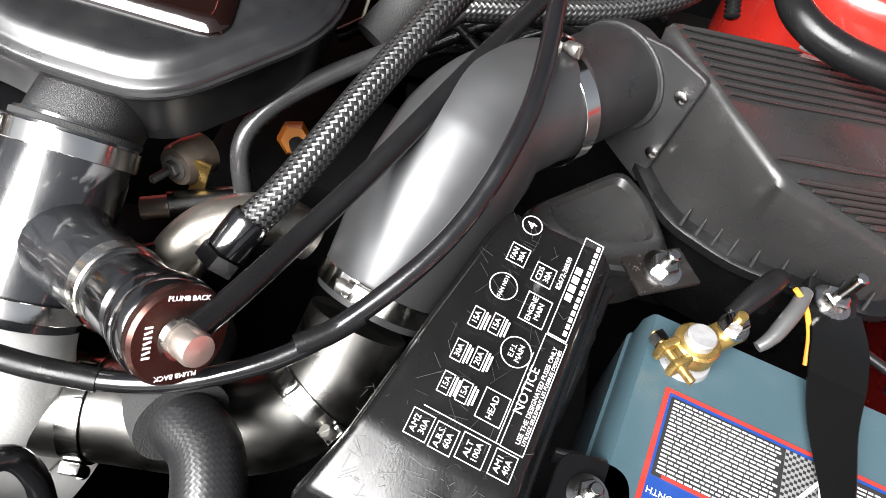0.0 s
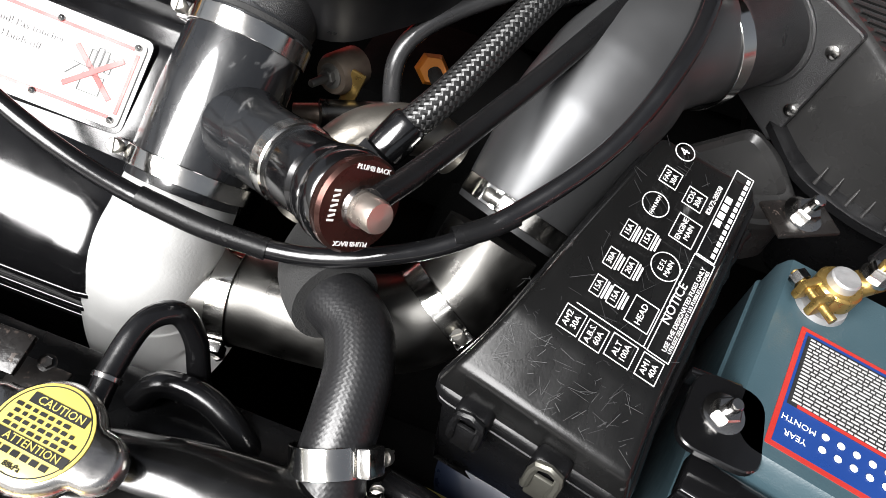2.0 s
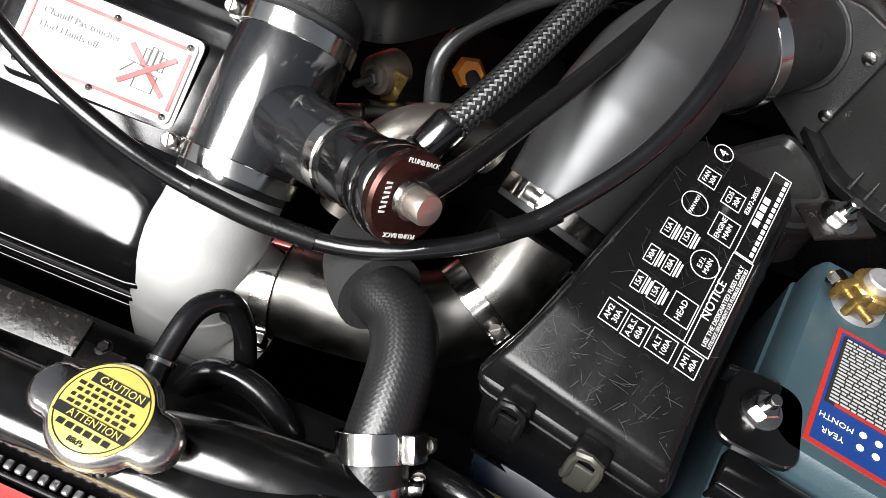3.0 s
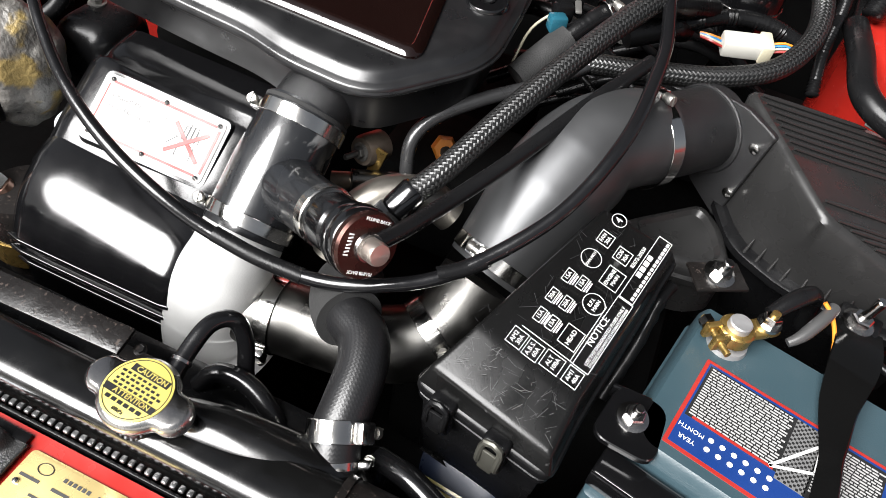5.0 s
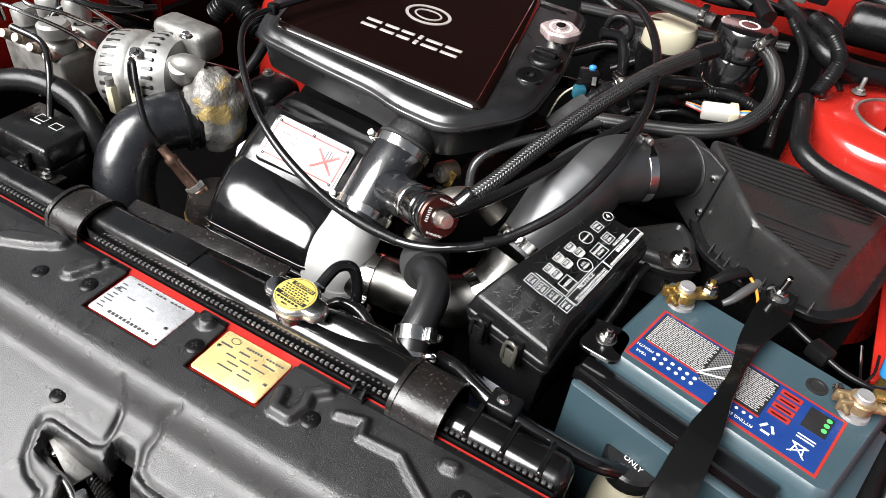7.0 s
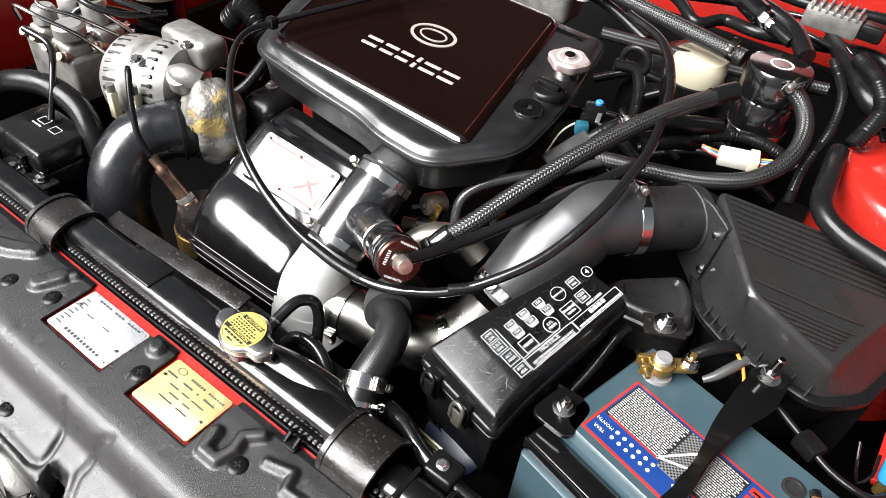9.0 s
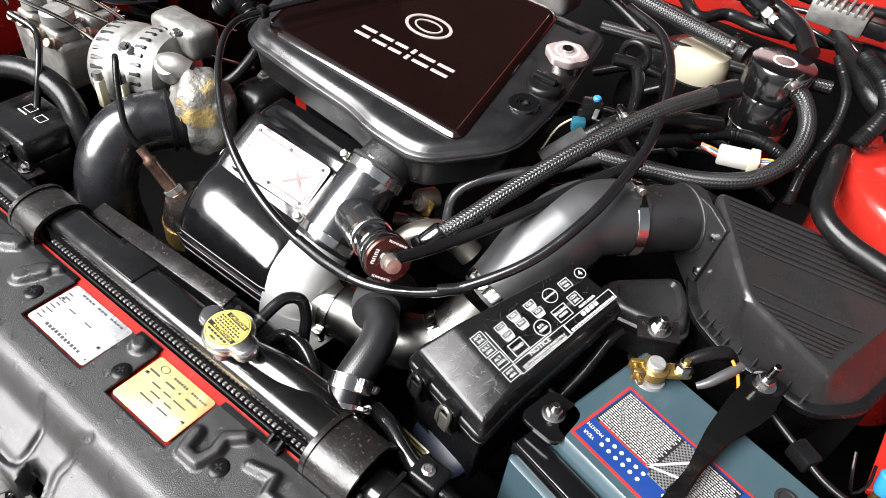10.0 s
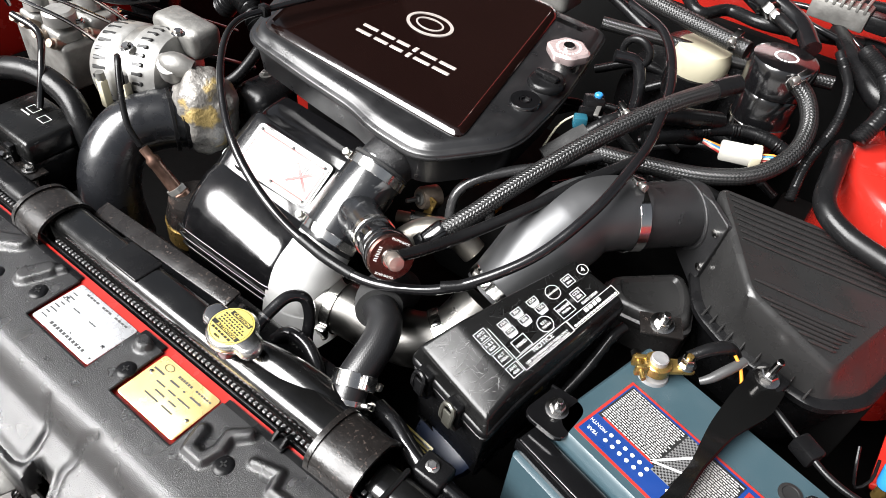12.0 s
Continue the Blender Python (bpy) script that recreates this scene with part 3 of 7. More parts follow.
# sloping neck under the cap, running to the hose outlet
part("neck", tube([Vector(p) - R0 for p in ((-0.355, -0.212, 0.757), (-0.31, -0.205, 0.764), (-0.27, -0.2, 0.76), (-0.225, -0.195, 0.748), (-0.2, -0.19, 0.73))], [0.016, 0.019, 0.022, 0.024, 0.022], 20), M_TANK, radiator)
b = bmesh.new()
for x in np.arange(-0.99, -0.02, 0.0066):
    if -0.70 < x < -0.63 or -0.2 < x < -0.143:
        continue
    b = block((0.0046, 0.0052, 0.0034), Vector((x, -0.2435, 0.7565)) - R0, 0.0013, 2, bm=b)
crimp = part("crimp_teeth", b, M_CRIMP, radiator, "row of crimped metal teeth")
tagged(crimp, kind="stuff")
part("crimp_rail", block((0.97, 0.003, 0.010), Vector((-0.505, -0.2475, 0.748)) - R0, 0.0015), M_PLASTIC, radiator)
part("pad", block((0.055, 0.036, 0.004), Vector((-0.515, -0.214, 0.777)) - R0, 0.004, 3), M_RUBBER, radiator, "black rubber pad")
part("neck_seat", lathe([(0.024, 0), (0.024, 0.012), (0.021, 0.014), (0.0001, 0.014)], 28, Matrix.Translation(Vector((-0.347, -0.213, 0.772)) - R0)), M_GLOSS, radiator)
for i, x in enumerate((-0.12, -0.08, -0.04)):
    part("rib", block((0.006, 0.043, 0.05), Vector((x, -0.223, 0.7415)) - R0, 0.014, 5), M_TANK, radiator)

# radiator cap with two ears
CAPM = axes(Vector((-0.346, -0.214, 0.787)) - R0, (1, -0.08, 0.0), z=(0.04, -0.05, 1))
ol = []
for i in range(72):
    a = 2 * math.pi * i / 72
    r = 0.0268 + 0.0145 * max(0.0, (abs(math.cos(a)) - 0.86) / 0.14) ** 0.75
    ol.append(Vector((r * math.cos(a), r * math.sin(a))))
cap = part("radiator_cap", stack(ol, [(0.001, 0), (0, 0.003), (0.0, 0.009), (0.0025, 0.0125), (0.0045, 0.0132)]), M_STEEL, radiator, "steel radiator cap with round yellow warning label")
cap.matrix_local = CAPM
part("label_disc", lathe([(0.0232, 0.0128), (0.0232, 0.0140), (0.0228, 0.0142), (0.0001, 0.0142)], 40), M_YELLOW, cap, "yellow and black round warning label")
b = ring(0.0212, 0.0003, 0.0005, 40, Matrix.Translation((0, 0, 0.0143)))
part("border", b, M_LABELBLACK, cap)
C = Matrix.Translation((0, 0, 0.0143)) @ Matrix.Rotation(radians(0), 4, "Z")
part("black_band", bar(0.001, 0.0115, 0.03, 0.0052, m=C), M_LABELBLACK, cap)
part("black_band", bar(0, -0.0075, 0.040, 0.0048, m=C), M_LABELBLACK, cap)
words("CAUTION", 0.0055, C @ Matrix.Translation((0.002, 0.0115, 0.0004)), M_YELLOW, cap)
words("ATTENTION", 0.0052, C @ Matrix.Translation((0.002, -0.0075, 0.0004)), M_YELLOW, cap)
words("88kPa", 0.0036, C @ Matrix.Translation((0, -0.0178, 0.0002)), M_LABELBLACK, cap)
b = None
for j in range(4):
    for i in range(9 - abs(j - 2)):
        b = bar(-0.0165 + 0.0042 * i + 0.001 * (j % 2), 0.0065 - 0.0032 * j, 0.0032 - 0.0006 * ((i * 7 + j) % 3), 0.0017, b, m=None)
for i in range(6):
    b = bar(-0.0125 + 0.005 * i, -0.0128, 0.0036, 0.0026, b)
b.transform(C)
part("small_print", b, M_LABELBLACK, cap)

# flat shroud bar behind the tank
slabs = thing("shroud_bar", (-0.515, -0.178, 0.768), "flat black steel bar behind the radiator tank", "bracket")
part("bar", block((0.25, 0.022, 0.004), (0, 0, 0), 0.001, rot=Matrix.Rotation(radians(-4), 4, "Y") @ Matrix.Rotation(radians(12), 4, "X")), M_RUSTY, slabs)
bolt(slabs, (0.128, 0.006, -0.006), (0.3, -0.2, 1), 0.0032, mat=M_RUSTY)
part("tab", block((0.03, 0.02, 0.003), (0.128, -0.004, -0.008), 0.001), M_RUSTY, slabs)


# saddle brackets
def saddle(x, wide, label):
    t = thing("radiator_bracket", (x, -0.225, 0.70), label, "bracket", "radiator brackets")
    prof = [(-0.037, 0.022), (-0.036, 0.05), (-0.031, 0.068), (-0.016, 0.079), (0.008, 0.082), (0.03, 0.074), (0.042, 0.05), (0.046, 0.0)]
    pts = [p.to_tuple() for p in spline([(0, y, z) for y, z in prof], 0.004)]
    inner = [(0, y * 0.92, z - 0.004) for _, y, z in pts]
    loop = pts + inner[::-1]
    lp = [[Vector((s, y, z)) for _, y, z in loop] for s in (-wide / 2, wide / 2)]
    part("strap", skin(lp), M_RUSTY, t, "worn black steel with rust specks", sharp=50)
    for s in (-1, 1):
        e = [[Vector((s * wide / 2 + d, y, z + 0.0025)) for _, y, z in pts] + [Vector((s * wide / 2 + d, y * 0.93, z - 0.002)) for _, y, z in pts[::-1]] for d in (-0.003, 0.003)]
        part("flange", skin(e), M_RUSTY, t, sharp=50)
    return t


saddle(-0.668, 0.05, "black steel radiator bracket with rust specks")
saddle(-0.172, 0.052, "wide black steel radiator bracket worn on top")

# condenser pipe with its clamp block in front of the fuse box
hose("coolant_pipe", [(-0.195, -0.158, 0.742), (-0.165, -0.168, 0.752), (-0.12, -0.185, 0.752), (-0.06, -0.186, 0.742), (0.0, -0.178, 0.73), (0.03, -0.16, 0.715)], 0.009, M_GLOSS, "glossy black steel pipe beside the fuse box", "pipe", 14)
pb = thing("pipe_clamp", (-0.103, -0.186, 0.752), "black pipe clamp block with a bolt", "pipe clamp")
part("body", block((0.034, 0.028, 0.026), (0, 0, 0), 0.004, 3), M_PLASTIC, pb)
bolt(pb, (-0.002, 0.0, 0.013), (0, -0.2, 1), 0.0045)
tag_ = thing("warning_tag", (0, 0, 0), "yellow warning label on dark pipe", "label", m=axes((-0.155, -0.150, 0.718), (0.97, -0.1, 0), z=(0.1, -0.5, 1)))
part("sheet", block((0.05, 0.010, 0.001), (0, 0, 0), 0.0002, 1), M_YELLOW, tag_)
b = None
for i in range(2):
    b = bar(0.002 * i, 0.002 - 0.004 * i, 0.044 - 0.004 * i, 0.0018, b)
b.transform(Matrix.Translation((0, 0, 0.0006)))
part("lettering", b, M_LABELBLACK, tag_)

coolb = thing("coolant_bottle", (0.034, -0.142, 0.552), "cream coolant bottle with black cap", "coolant bottle")
part("bottle", lathe([(0.028, 0), (0.03, 0.01), (0.03, 0.09), (0.026, 0.13), (0.024, 0.15), (0.0001, 0.15)], 24), M_CREAM, coolb)
part("cap", lathe([(0.031, 0.148), (0.032, 0.152), (0.032, 0.168), (0.029, 0.171), (0.0001, 0.172)], 28), M_RUBBER, coolb)
part("nipple", tube([(-0.005, 0.0, 0.172), (-0.018, 0.008, 0.178), (-0.03, 0.012, 0.18)], 0.006, 12), M_RUBBER, coolb)
for i, s in enumerate(("ENGINE", "COOLANT", "ONLY")):
    words(s, 0.0085, axes((0.006 - 0.003 * i, 0.014 - (0, 0.009, 0.024)[i], 0.1722), (0.93, -0.36, 0), z=(0, 0, 1)), M_WHITE, coolb)


# ---- battery ----
BM = axes((0, 0, 0.8), (0.9744, -0.225, 0), z=(0, 0, 1))
battery = thing("battery", (0, 0, 0), "slate blue car battery with printed red and blue label", "battery", m=BM @ Matrix.Translation((0.1, -0.045, -0.2)))
BO = Matrix.Translation((-0.1, 0.045, 0.2))


def bat(bm, name, mat, label="", parent=None, **kw):
    bm.transform(BO)
    return part(name, bm, mat, parent or battery, label, **kw)


ol = rounded([(-0.026, -0.137), (0.244, -0.137), (0.244, 0.055), (-0.026, 0.055)], 0.006)
bat(stack(ol, [(0.002, -0.2), (0, -0.196), (0, -0.034), (0.003, -0.0325)]), "case", M_BLUE)
ol = rounded([(-0.009, -0.098), (0.212, -0.098), (0.222, -0.088), (0.232, 0.052), (-0.02, 0.052), (-0.02, -0.086)], [0.012, 0.006, 0.006, 0.004, 0.004, 0.012], 4)
bat(stack(ol, [(-0.004, -0.034), (-0.003, -0.012), (0, -0.004), (0.002, -0.001), (0.003, 0)]), "top", M_BLUE)
for v in (-0.105, -0.124):
    bat(block((0.262, 0.003, 0.004), (0.109, v, -0.0325), 0.001), "rib", M_BLUE)
ol = rounded([(0, -0.087), (0.205, -0.087), (0.205, 0), (0, 0)], 0.001, 2)
lab = bat(stack(ol, [(0, 0), (0, 0.0006)]), "label", M_LABELRED, "red bordered label with rows of print")
L1 = Matrix.Translation((0, 0, 0.0006))


def printed(name, boxes, mat, h=0.0003):
    b = None
    for q in boxes:
        b = bar(*q, bm=b, h=h)
    b.transform(L1)
    b.transform(BO)
    return tagged(part(name, b, mat, lab), kind="stuff")


printed("ground_colour", [(0.1025, -0.0435, 0.199, 0.081)], M_LABELBLUE)
L1 = Matrix.Translation((0, 0, 0.001))
printed("black_field", [(0.0385, -0.0315, 0.068, 0.052), (0.115, -0.034, 0.045, 0.057)], M_LABELBLACK)
printed("grey_field", [(0.083, -0.034, 0.021, 0.057)], material("grey_checks", (0.12, 0.12, 0.12), 0.4))
L1 = Matrix.Translation((0, 0, 0.00125))
printed("check", [(0.0735 + 0.0021 * i, -0.0065 - 0.0021 * j, 0.0018, 0.0018) for i in range(10) for j in range(27) if (i + j) % 2], M_LABELBLACK)
L1 = Matrix.Translation((0, 0, 0.00135))
rngp = random.Random(4)
rowsp = []
for i in range(19):
    v = -0.0075 - 0.0026 * i
    u = 0.0065
    while u < 0.068:
        w = rngp.uniform(0.002, 0.006)
        w = min(w, 0.0705 - u)
        rowsp.append((u + w / 2, v, w, 0.00115))
        u += w + 0.0008
    u = 0.0945
    while u < 0.133:
        w = min(rngp.uniform(0.002, 0.006), 0.1365 - u)
        rowsp.append((u + w / 2, v - 0.0015, w, 0.00115))
        u += w + 0.0008
printed("small_print", rowsp, M_FINEPRINT)
for q in [(0.04, -0.0565, 0.06, 0.0022), (0.118, -0.0618, 0.04, 0.0022)] + [(0.152, -0.012 - 0.011 * i, 0.022, 0.008) for i in range(4)]:
    printed("red_bar", [q], M_LABELRED)
for u, v, s_, w_ in ((0.0135, -0.0665, "MONTH", 0.0052), (0.0135, -0.0755, "YEAR", 0.0052), (0.122, -0.0775, "FITTING DATE", 0.0052)):
    words(s_, w_, BO @ Matrix.Translation((u, v, 0.0014)) @ Matrix.Rotation(math.pi, 4, "Z"), M_WHITE, lab, "lettering", 0.0001)
printed("bars", [(0.152, -0.0125 - 0.011 * i, 0.016, 0.0018) for i in range(4)] + [(0.182, -0.05 - 0.004 * i, 0.018, 0.0014) for i in range(2)], M_WHITE)
b = None
for i in range(11):
    for j in range(2):
        if 5 < i:
            continue
        b = lathe([(0.0021, 0), (0.0021, 0.0003), (0.0001, 0.0003)], 10, Matrix.Translation((0.028 + 0.0085 * i, -0.0655 - 0.0085 * j, 0.00135)), b)
for i in range(6):
    b = lathe([(0.0018, 0), (0.0018, 0.0003), (0.0001, 0.0003)], 10, Matrix.Translation((0.095 + 0.0075 * i, -0.0675, 0.00135)), b)
b.transform(BO)
tagged(part("white_dots", b, M_WHITE, lab), kind="stuff")
printed("dark_box", [(0.183, -0.024, 0.024, 0.03)], M_LABELBLACK, 0.0006)
b = None
for i, mt in enumerate((0, 1, 2)):
    b = lathe([(0.0028, 0), (0.0028, 0.0003), (0.0001, 0.0003)], 12, Matrix.Translation((0.191, -0.014 - 0.008 * i, 0.0021)), b)
b.transform(BO)
part("indicator_dots", b, M_GREEN, lab)
# hazard triangle, recycling arrows and crossed bin
b = None
for a, c in (((0.072, -0.06), (0.1, -0.045)), ((0.1, -0.045), (0.098, -0.02)), ((0.098, -0.02), (0.072, -0.06))):
    d = Vector((c[0] - a[0], c[1] - a[1]))
    b = block((d.length, 0.0022, 0.0003), ((a[0] + c[0]) / 2 - 0.005, (a[1] + c[1]) / 2 + 0.004, 0.0016), 0, rot=Matrix.Rotation(math.atan2(d.y, d.x), 4, "Z"), bm=b)
for k in range(3):
    a = 2.1 * k + 0.5
    b = block((0.009, 0.0026, 0.0003), (0.15 + 0.0052 * math.cos(a), -0.069 + 0.0052 * math.sin(a), 0.0016), 0, rot=Matrix.Rotation(a + math.pi / 2, 4, "Z"), bm=b)
for s in (-1, 1):
    b = block((0.022, 0.0012, 0.0003), (0.181, -0.07, 0.0017), 0, rot=Matrix.Rotation(s * 0.75, 4, "Z"), bm=b)
    b = block((0.0012, 0.012, 0.0003), (0.181 + s * 0.0045, -0.07, 0.0016), 0, rot=Matrix.Rotation(s * 0.15, 4, "Z"), bm=b)
b = block((0.013, 0.0015, 0.0003), (0.181, -0.063, 0.0016), 0, bm=b)
b.transform(BO)
tagged(part("symbol", b, M_WHITE, lab), kind="stuff")
bat(lathe([(0.011, 0), (0.011, 0.0015), (0.008, 0.002), (0.0075, 0.0008), (0.0001, 0.0006)], 24, Matrix.Translation((0.165, 0.022, 0))), "vent_plug", M_LABELBLACK)
bat(block((0.012, 0.001, 0.0006), (0.185, 0.035, 0.0002), 0), "moulded_mark", M_BLUE)
for u, v, nm in ((0.006, 0.024, "positive_post"), (0.204, 0.018, "negative_post")):
    bat(lathe([(0.016, 0), (0.015, 0.004), (0.0095, 0.005), (0.0088, 0.0275), (0.0078, 0.0285), (0.0001, 0.0285)], 28, Matrix.Translation((u, v, 0))), nm, M_LEAD)


def post_clamp(u, v, mat, label, turn, arm=0.0):
    """Cast battery clamp: split ring, two lugs, a cross bolt and a cable arm."""
    t = thing("battery_clamp", (0, 0, 0), label, "battery clamp", "battery clamps", m=BM @ Matrix.Translation((u, v, 0.008)) @ Matrix.Rotation(turn, 4, "Z") @ Matrix.Diagonal((0.86, 0.86, 0.95, 1)))
    part("ring", ring(0.0096, 0.014, 0.0065, 28, Matrix.Translation((0, 0, 0.008))), mat, t)
    for s in (-1, 1):
        part("lug", block((0.016, 0.0065, 0.015), (-0.02, s * 0.007, 0.008), 0.002), mat, t)
    part("cross_bolt", lathe([(0.003, -0.022), (0.003, 0.02), (0.0001, 0.02)], 12, along((-0.022, 0, 0.01), (0, 1, 0))), mat, t)
    part("nut", lathe([(0.0065, 0), (0.0065, 0.007), (0.0001, 0.007)], 6, along((-0.022, 0.011, 0.01), (0, 1, 0))), M_STEEL, t)
    part("arm", block((0.034, 0.02, 0.007), (0.026, 0.0, 0.007), 0.0025), mat, t)
    part("stud_washer", lathe([(0.011, 0), (0.011, 0.003), (0.0001, 0.003)], 24, Matrix.Translation((0.034, 0, 0.0105))), M_STEEL, t)
    part("stud_nut", lathe([(0.0085, 0), (0.0085, 0.007), (0.007, 0.009), (0.0001, 0.009)], 6, Matrix.Translation((0.034, 0, 0.0135))), M_STEEL, t)
    part("stud", lathe([(0.004, 0), (0.004, 0.0125), (0.0001, 0.013)], 14, Matrix.Translation((0.034, 0, 0.0135))), mat, t)
    return t


post_clamp(0.006, 0.024, M_BRASS, "gold coloured brass battery clamp on the positive post", radians(52))
nc = post_clamp(0.204, 0.018, material("corroded_brass", (0.3, 0.22, 0.12), 0.5, metal=0.7, dark=0.5, stain=0.8, stain_size=90, grain=0.6, worn=(0.22, 0.09, 0.04), worn_from=0.58, worn_size=80), "corroded brass battery clamp on the negative post", radians(35))
# hold-down rail along the front shoulder and strap over the top
rail = thing("hold_down_rail", (0, 0, 0), "glossy black battery hold-down rail", "battery bracket", m=BM @ Matrix.Translation((0.08, -0.118, -0.02)))
part("bar", block((0.215, 0.026, 0.012), (0, 0, 0), 0.003, 3), M_GLOSS, rail)
part("lip", block((0.215, 0.003, 0.016), (0, -0.0135, -0.001), 0.001), M_GLOSS, rail)
ear = thing("rail_bracket", (-0.042, -0.078, 0.795), "black steel bracket with a bolt beside the fuse box", "battery bracket")
part("ear", stack(rounded([(-0.025, -0.025), (0.022, -0.03), (0.024, 0.02), (-0.015, 0.025)], 0.014, 6), [(0, 0), (0, 0.004), (0.0008, 0.005)]), M_GLOSS, ear)
part("lip", block((0.03, 0.004, 0.014), (-0.004, 0.022, -0.003), 0.0015), M_GLOSS, ear)
bolt(ear, (0, 0, 0.005), (0.05, -0.1, 1), 0.0075, stud=0.008)
part("rubber_tip", lathe([(0.006, 0), (0.007, 0.008), (0.005, 0.012), (0.0001, 0.012)], 14, along((-0.027, 0.012, -0.004), (-1, 0.3, 0.1))), M_BRASS, ear)
strap = thing("hold_down_strap", (0.1, 0.083, 0.81), "black flat steel strap across the battery", "battery strap")
line = [((0.105, 0.082, 0.812), 0.04, -0.1), ((0.104, 0.055, 0.815), 0.038, -0.1), ((0.099, 0.030, 0.815), 0.026, 0.5), ((0.092, -0.005, 0.813), 0.016, 0.85), ((0.089, -0.045, 0.813), 0.018, 0.6),
        ((0.085, -0.09, 0.811), 0.03, 0.0), ((0.08, -0.135, 0.809), 0.036, -0.05), ((0.076, -0.17, 0.80), 0.037, -0.05), ((0.071, -0.215, 0.775), 0.038, 0), ((0.064, -0.27, 0.735), 0.038, 0), ((0.06, -0.31, 0.69), 0.038, 0)]
mid = spline([p for p, w, a in line], 0.006)
ws = np.interp(np.linspace(0, 1, len(mid)), np.linspace(0, 1, len(line)), [w for p, w, a in line])
aw = np.interp(np.linspace(0, 1, len(mid)), np.linspace(0, 1, len(line)), [a for p, w, a in line])
loops = []
for i, p in enumerate(mid):
    d = (mid[min(i + 1, len(mid) - 1)] - mid[max(i - 1, 0)]).normalized()
    s = Vector((0, 0, 1)).cross(d).normalized()
    up = d.cross(s)
    s2, u2 = s * math.cos(aw[i]) + up * math.sin(aw[i]), up * math.cos(aw[i]) - s * math.sin(aw[i])
    w = ws[i] / 2
    loops.append([p - Vector((0.1, 0.083, 0.81)) + s2 * a * w + u2 * c for a, c in ((-1, 0.0), (-0.97, 0.0015), (0.97, 0.0015), (1, 0.0), (0.97, -0.0015), (-0.97, -0.0015))])
part("band", skin(loops), M_STRAP, strap, sharp=60)
part("end_block", block((0.034, 0.03, 0.018), (0.006, 0.006, -0.006), 0.003, rot=Matrix.Rotation(-0.25, 4, "Z")), M_PLASTIC, strap)
bolt(strap, (0.003, 0.001, 0.004), (0.1, -0.05, 1), 0.0085, stud=0.022)


# ---- fuse box ----
FO = Vector((-0.115, -0.04, 0.70))
fuse = thing("fuse_box", FO, "black plastic fuse box with scratched lid and white print", "fuse box")
TOP = [(-0.1140, 0.0580, 0.8545), (-0.0530, 0.0520, 0.8445), (-0.0815, -0.0960, 0.8185), (-0.1650, -0.0820, 0.8330)]
FACET = [(-0.0850, -0.1350, 0.8030), (-0.1830, -0.1140, 0.8130)]
RIM = [(-0.1180, 0.0635, 0.836), (-0.0470, 0.0560, 0.832), (-0.0760, -0.0985, 0.795), (-0.0805, -0.1400, 0.786), (-0.1910, -0.1165, 0.790), (-0.1715, -0.0800, 0.800)]
b = bmesh.new()
tv = [b.verts.new(Vector(p) - FO) for p in TOP]
fv = [b.verts.new(Vector(p) - FO) for p in FACET]
rv = [b.verts.new(Vector(p) - FO) for p in RIM]
for f in ((tv[0], tv[3], tv[2], tv[1]), (tv[2], tv[3], fv[1], fv[0]), (tv[0], tv[1], rv[1], rv[0]), (tv[1], tv[2], rv[2], rv[1]), (tv[2], fv[0], rv[3], rv[2]),
          (fv[0], fv[1], rv[4], rv[3]), (fv[1], tv[3], rv[5], rv[4]), (tv[3], tv[0], rv[0], rv[5]), tuple(rv)):
    b.faces.new(f)
bmesh.ops.recalc_face_normals(b, faces=b.faces)
bmesh.ops.bevel(b, geom=[e for e in b.edges if e.verts[0] in tv + fv or e.verts[1] in tv + fv], offset=0.0045, segments=4, affect="EDGES", profile=0.55)
lid = part("lid", b, M_LID, fuse, "scratched lid with white fuse legend", sharp=30)
rim2 = [Vector((x, y)) for x, y, z in (RIM[0], RIM[5], RIM[4], RIM[3], RIM[2], RIM[1])]
fz = lambda x, y: 0.786 + (y + 0.14) * 0.24 - FO.z
sh = lambda pts: [Vector((p.x - FO.x, p.y - FO.y)) for p in pts]
fzl = lambda x, y: fz(x + FO.x, y + FO.y)
ol = rounded(sh(rim2), 0.01, 4)
part("lip", stack(ol, [(0.001, -0.007), (-0.0022, -0.006), (-0.0022, -0.001), (-0.001, 0.001), (0.002, 0.002)], fzl), M_PLASTIC, fuse)
part("base", stack(ol, [(0.010, -0.1), (0.006, -0.05), (0.0035, -0.012), (0.0035, -0.005)], fzl), M_PLASTIC, fuse)
part("lower_lip", stack(ol, [(0.003, -0.018), (0.0, -0.017), (0.0, -0.013), (0.003, -0.012)], fzl), M_PLASTIC, fuse)
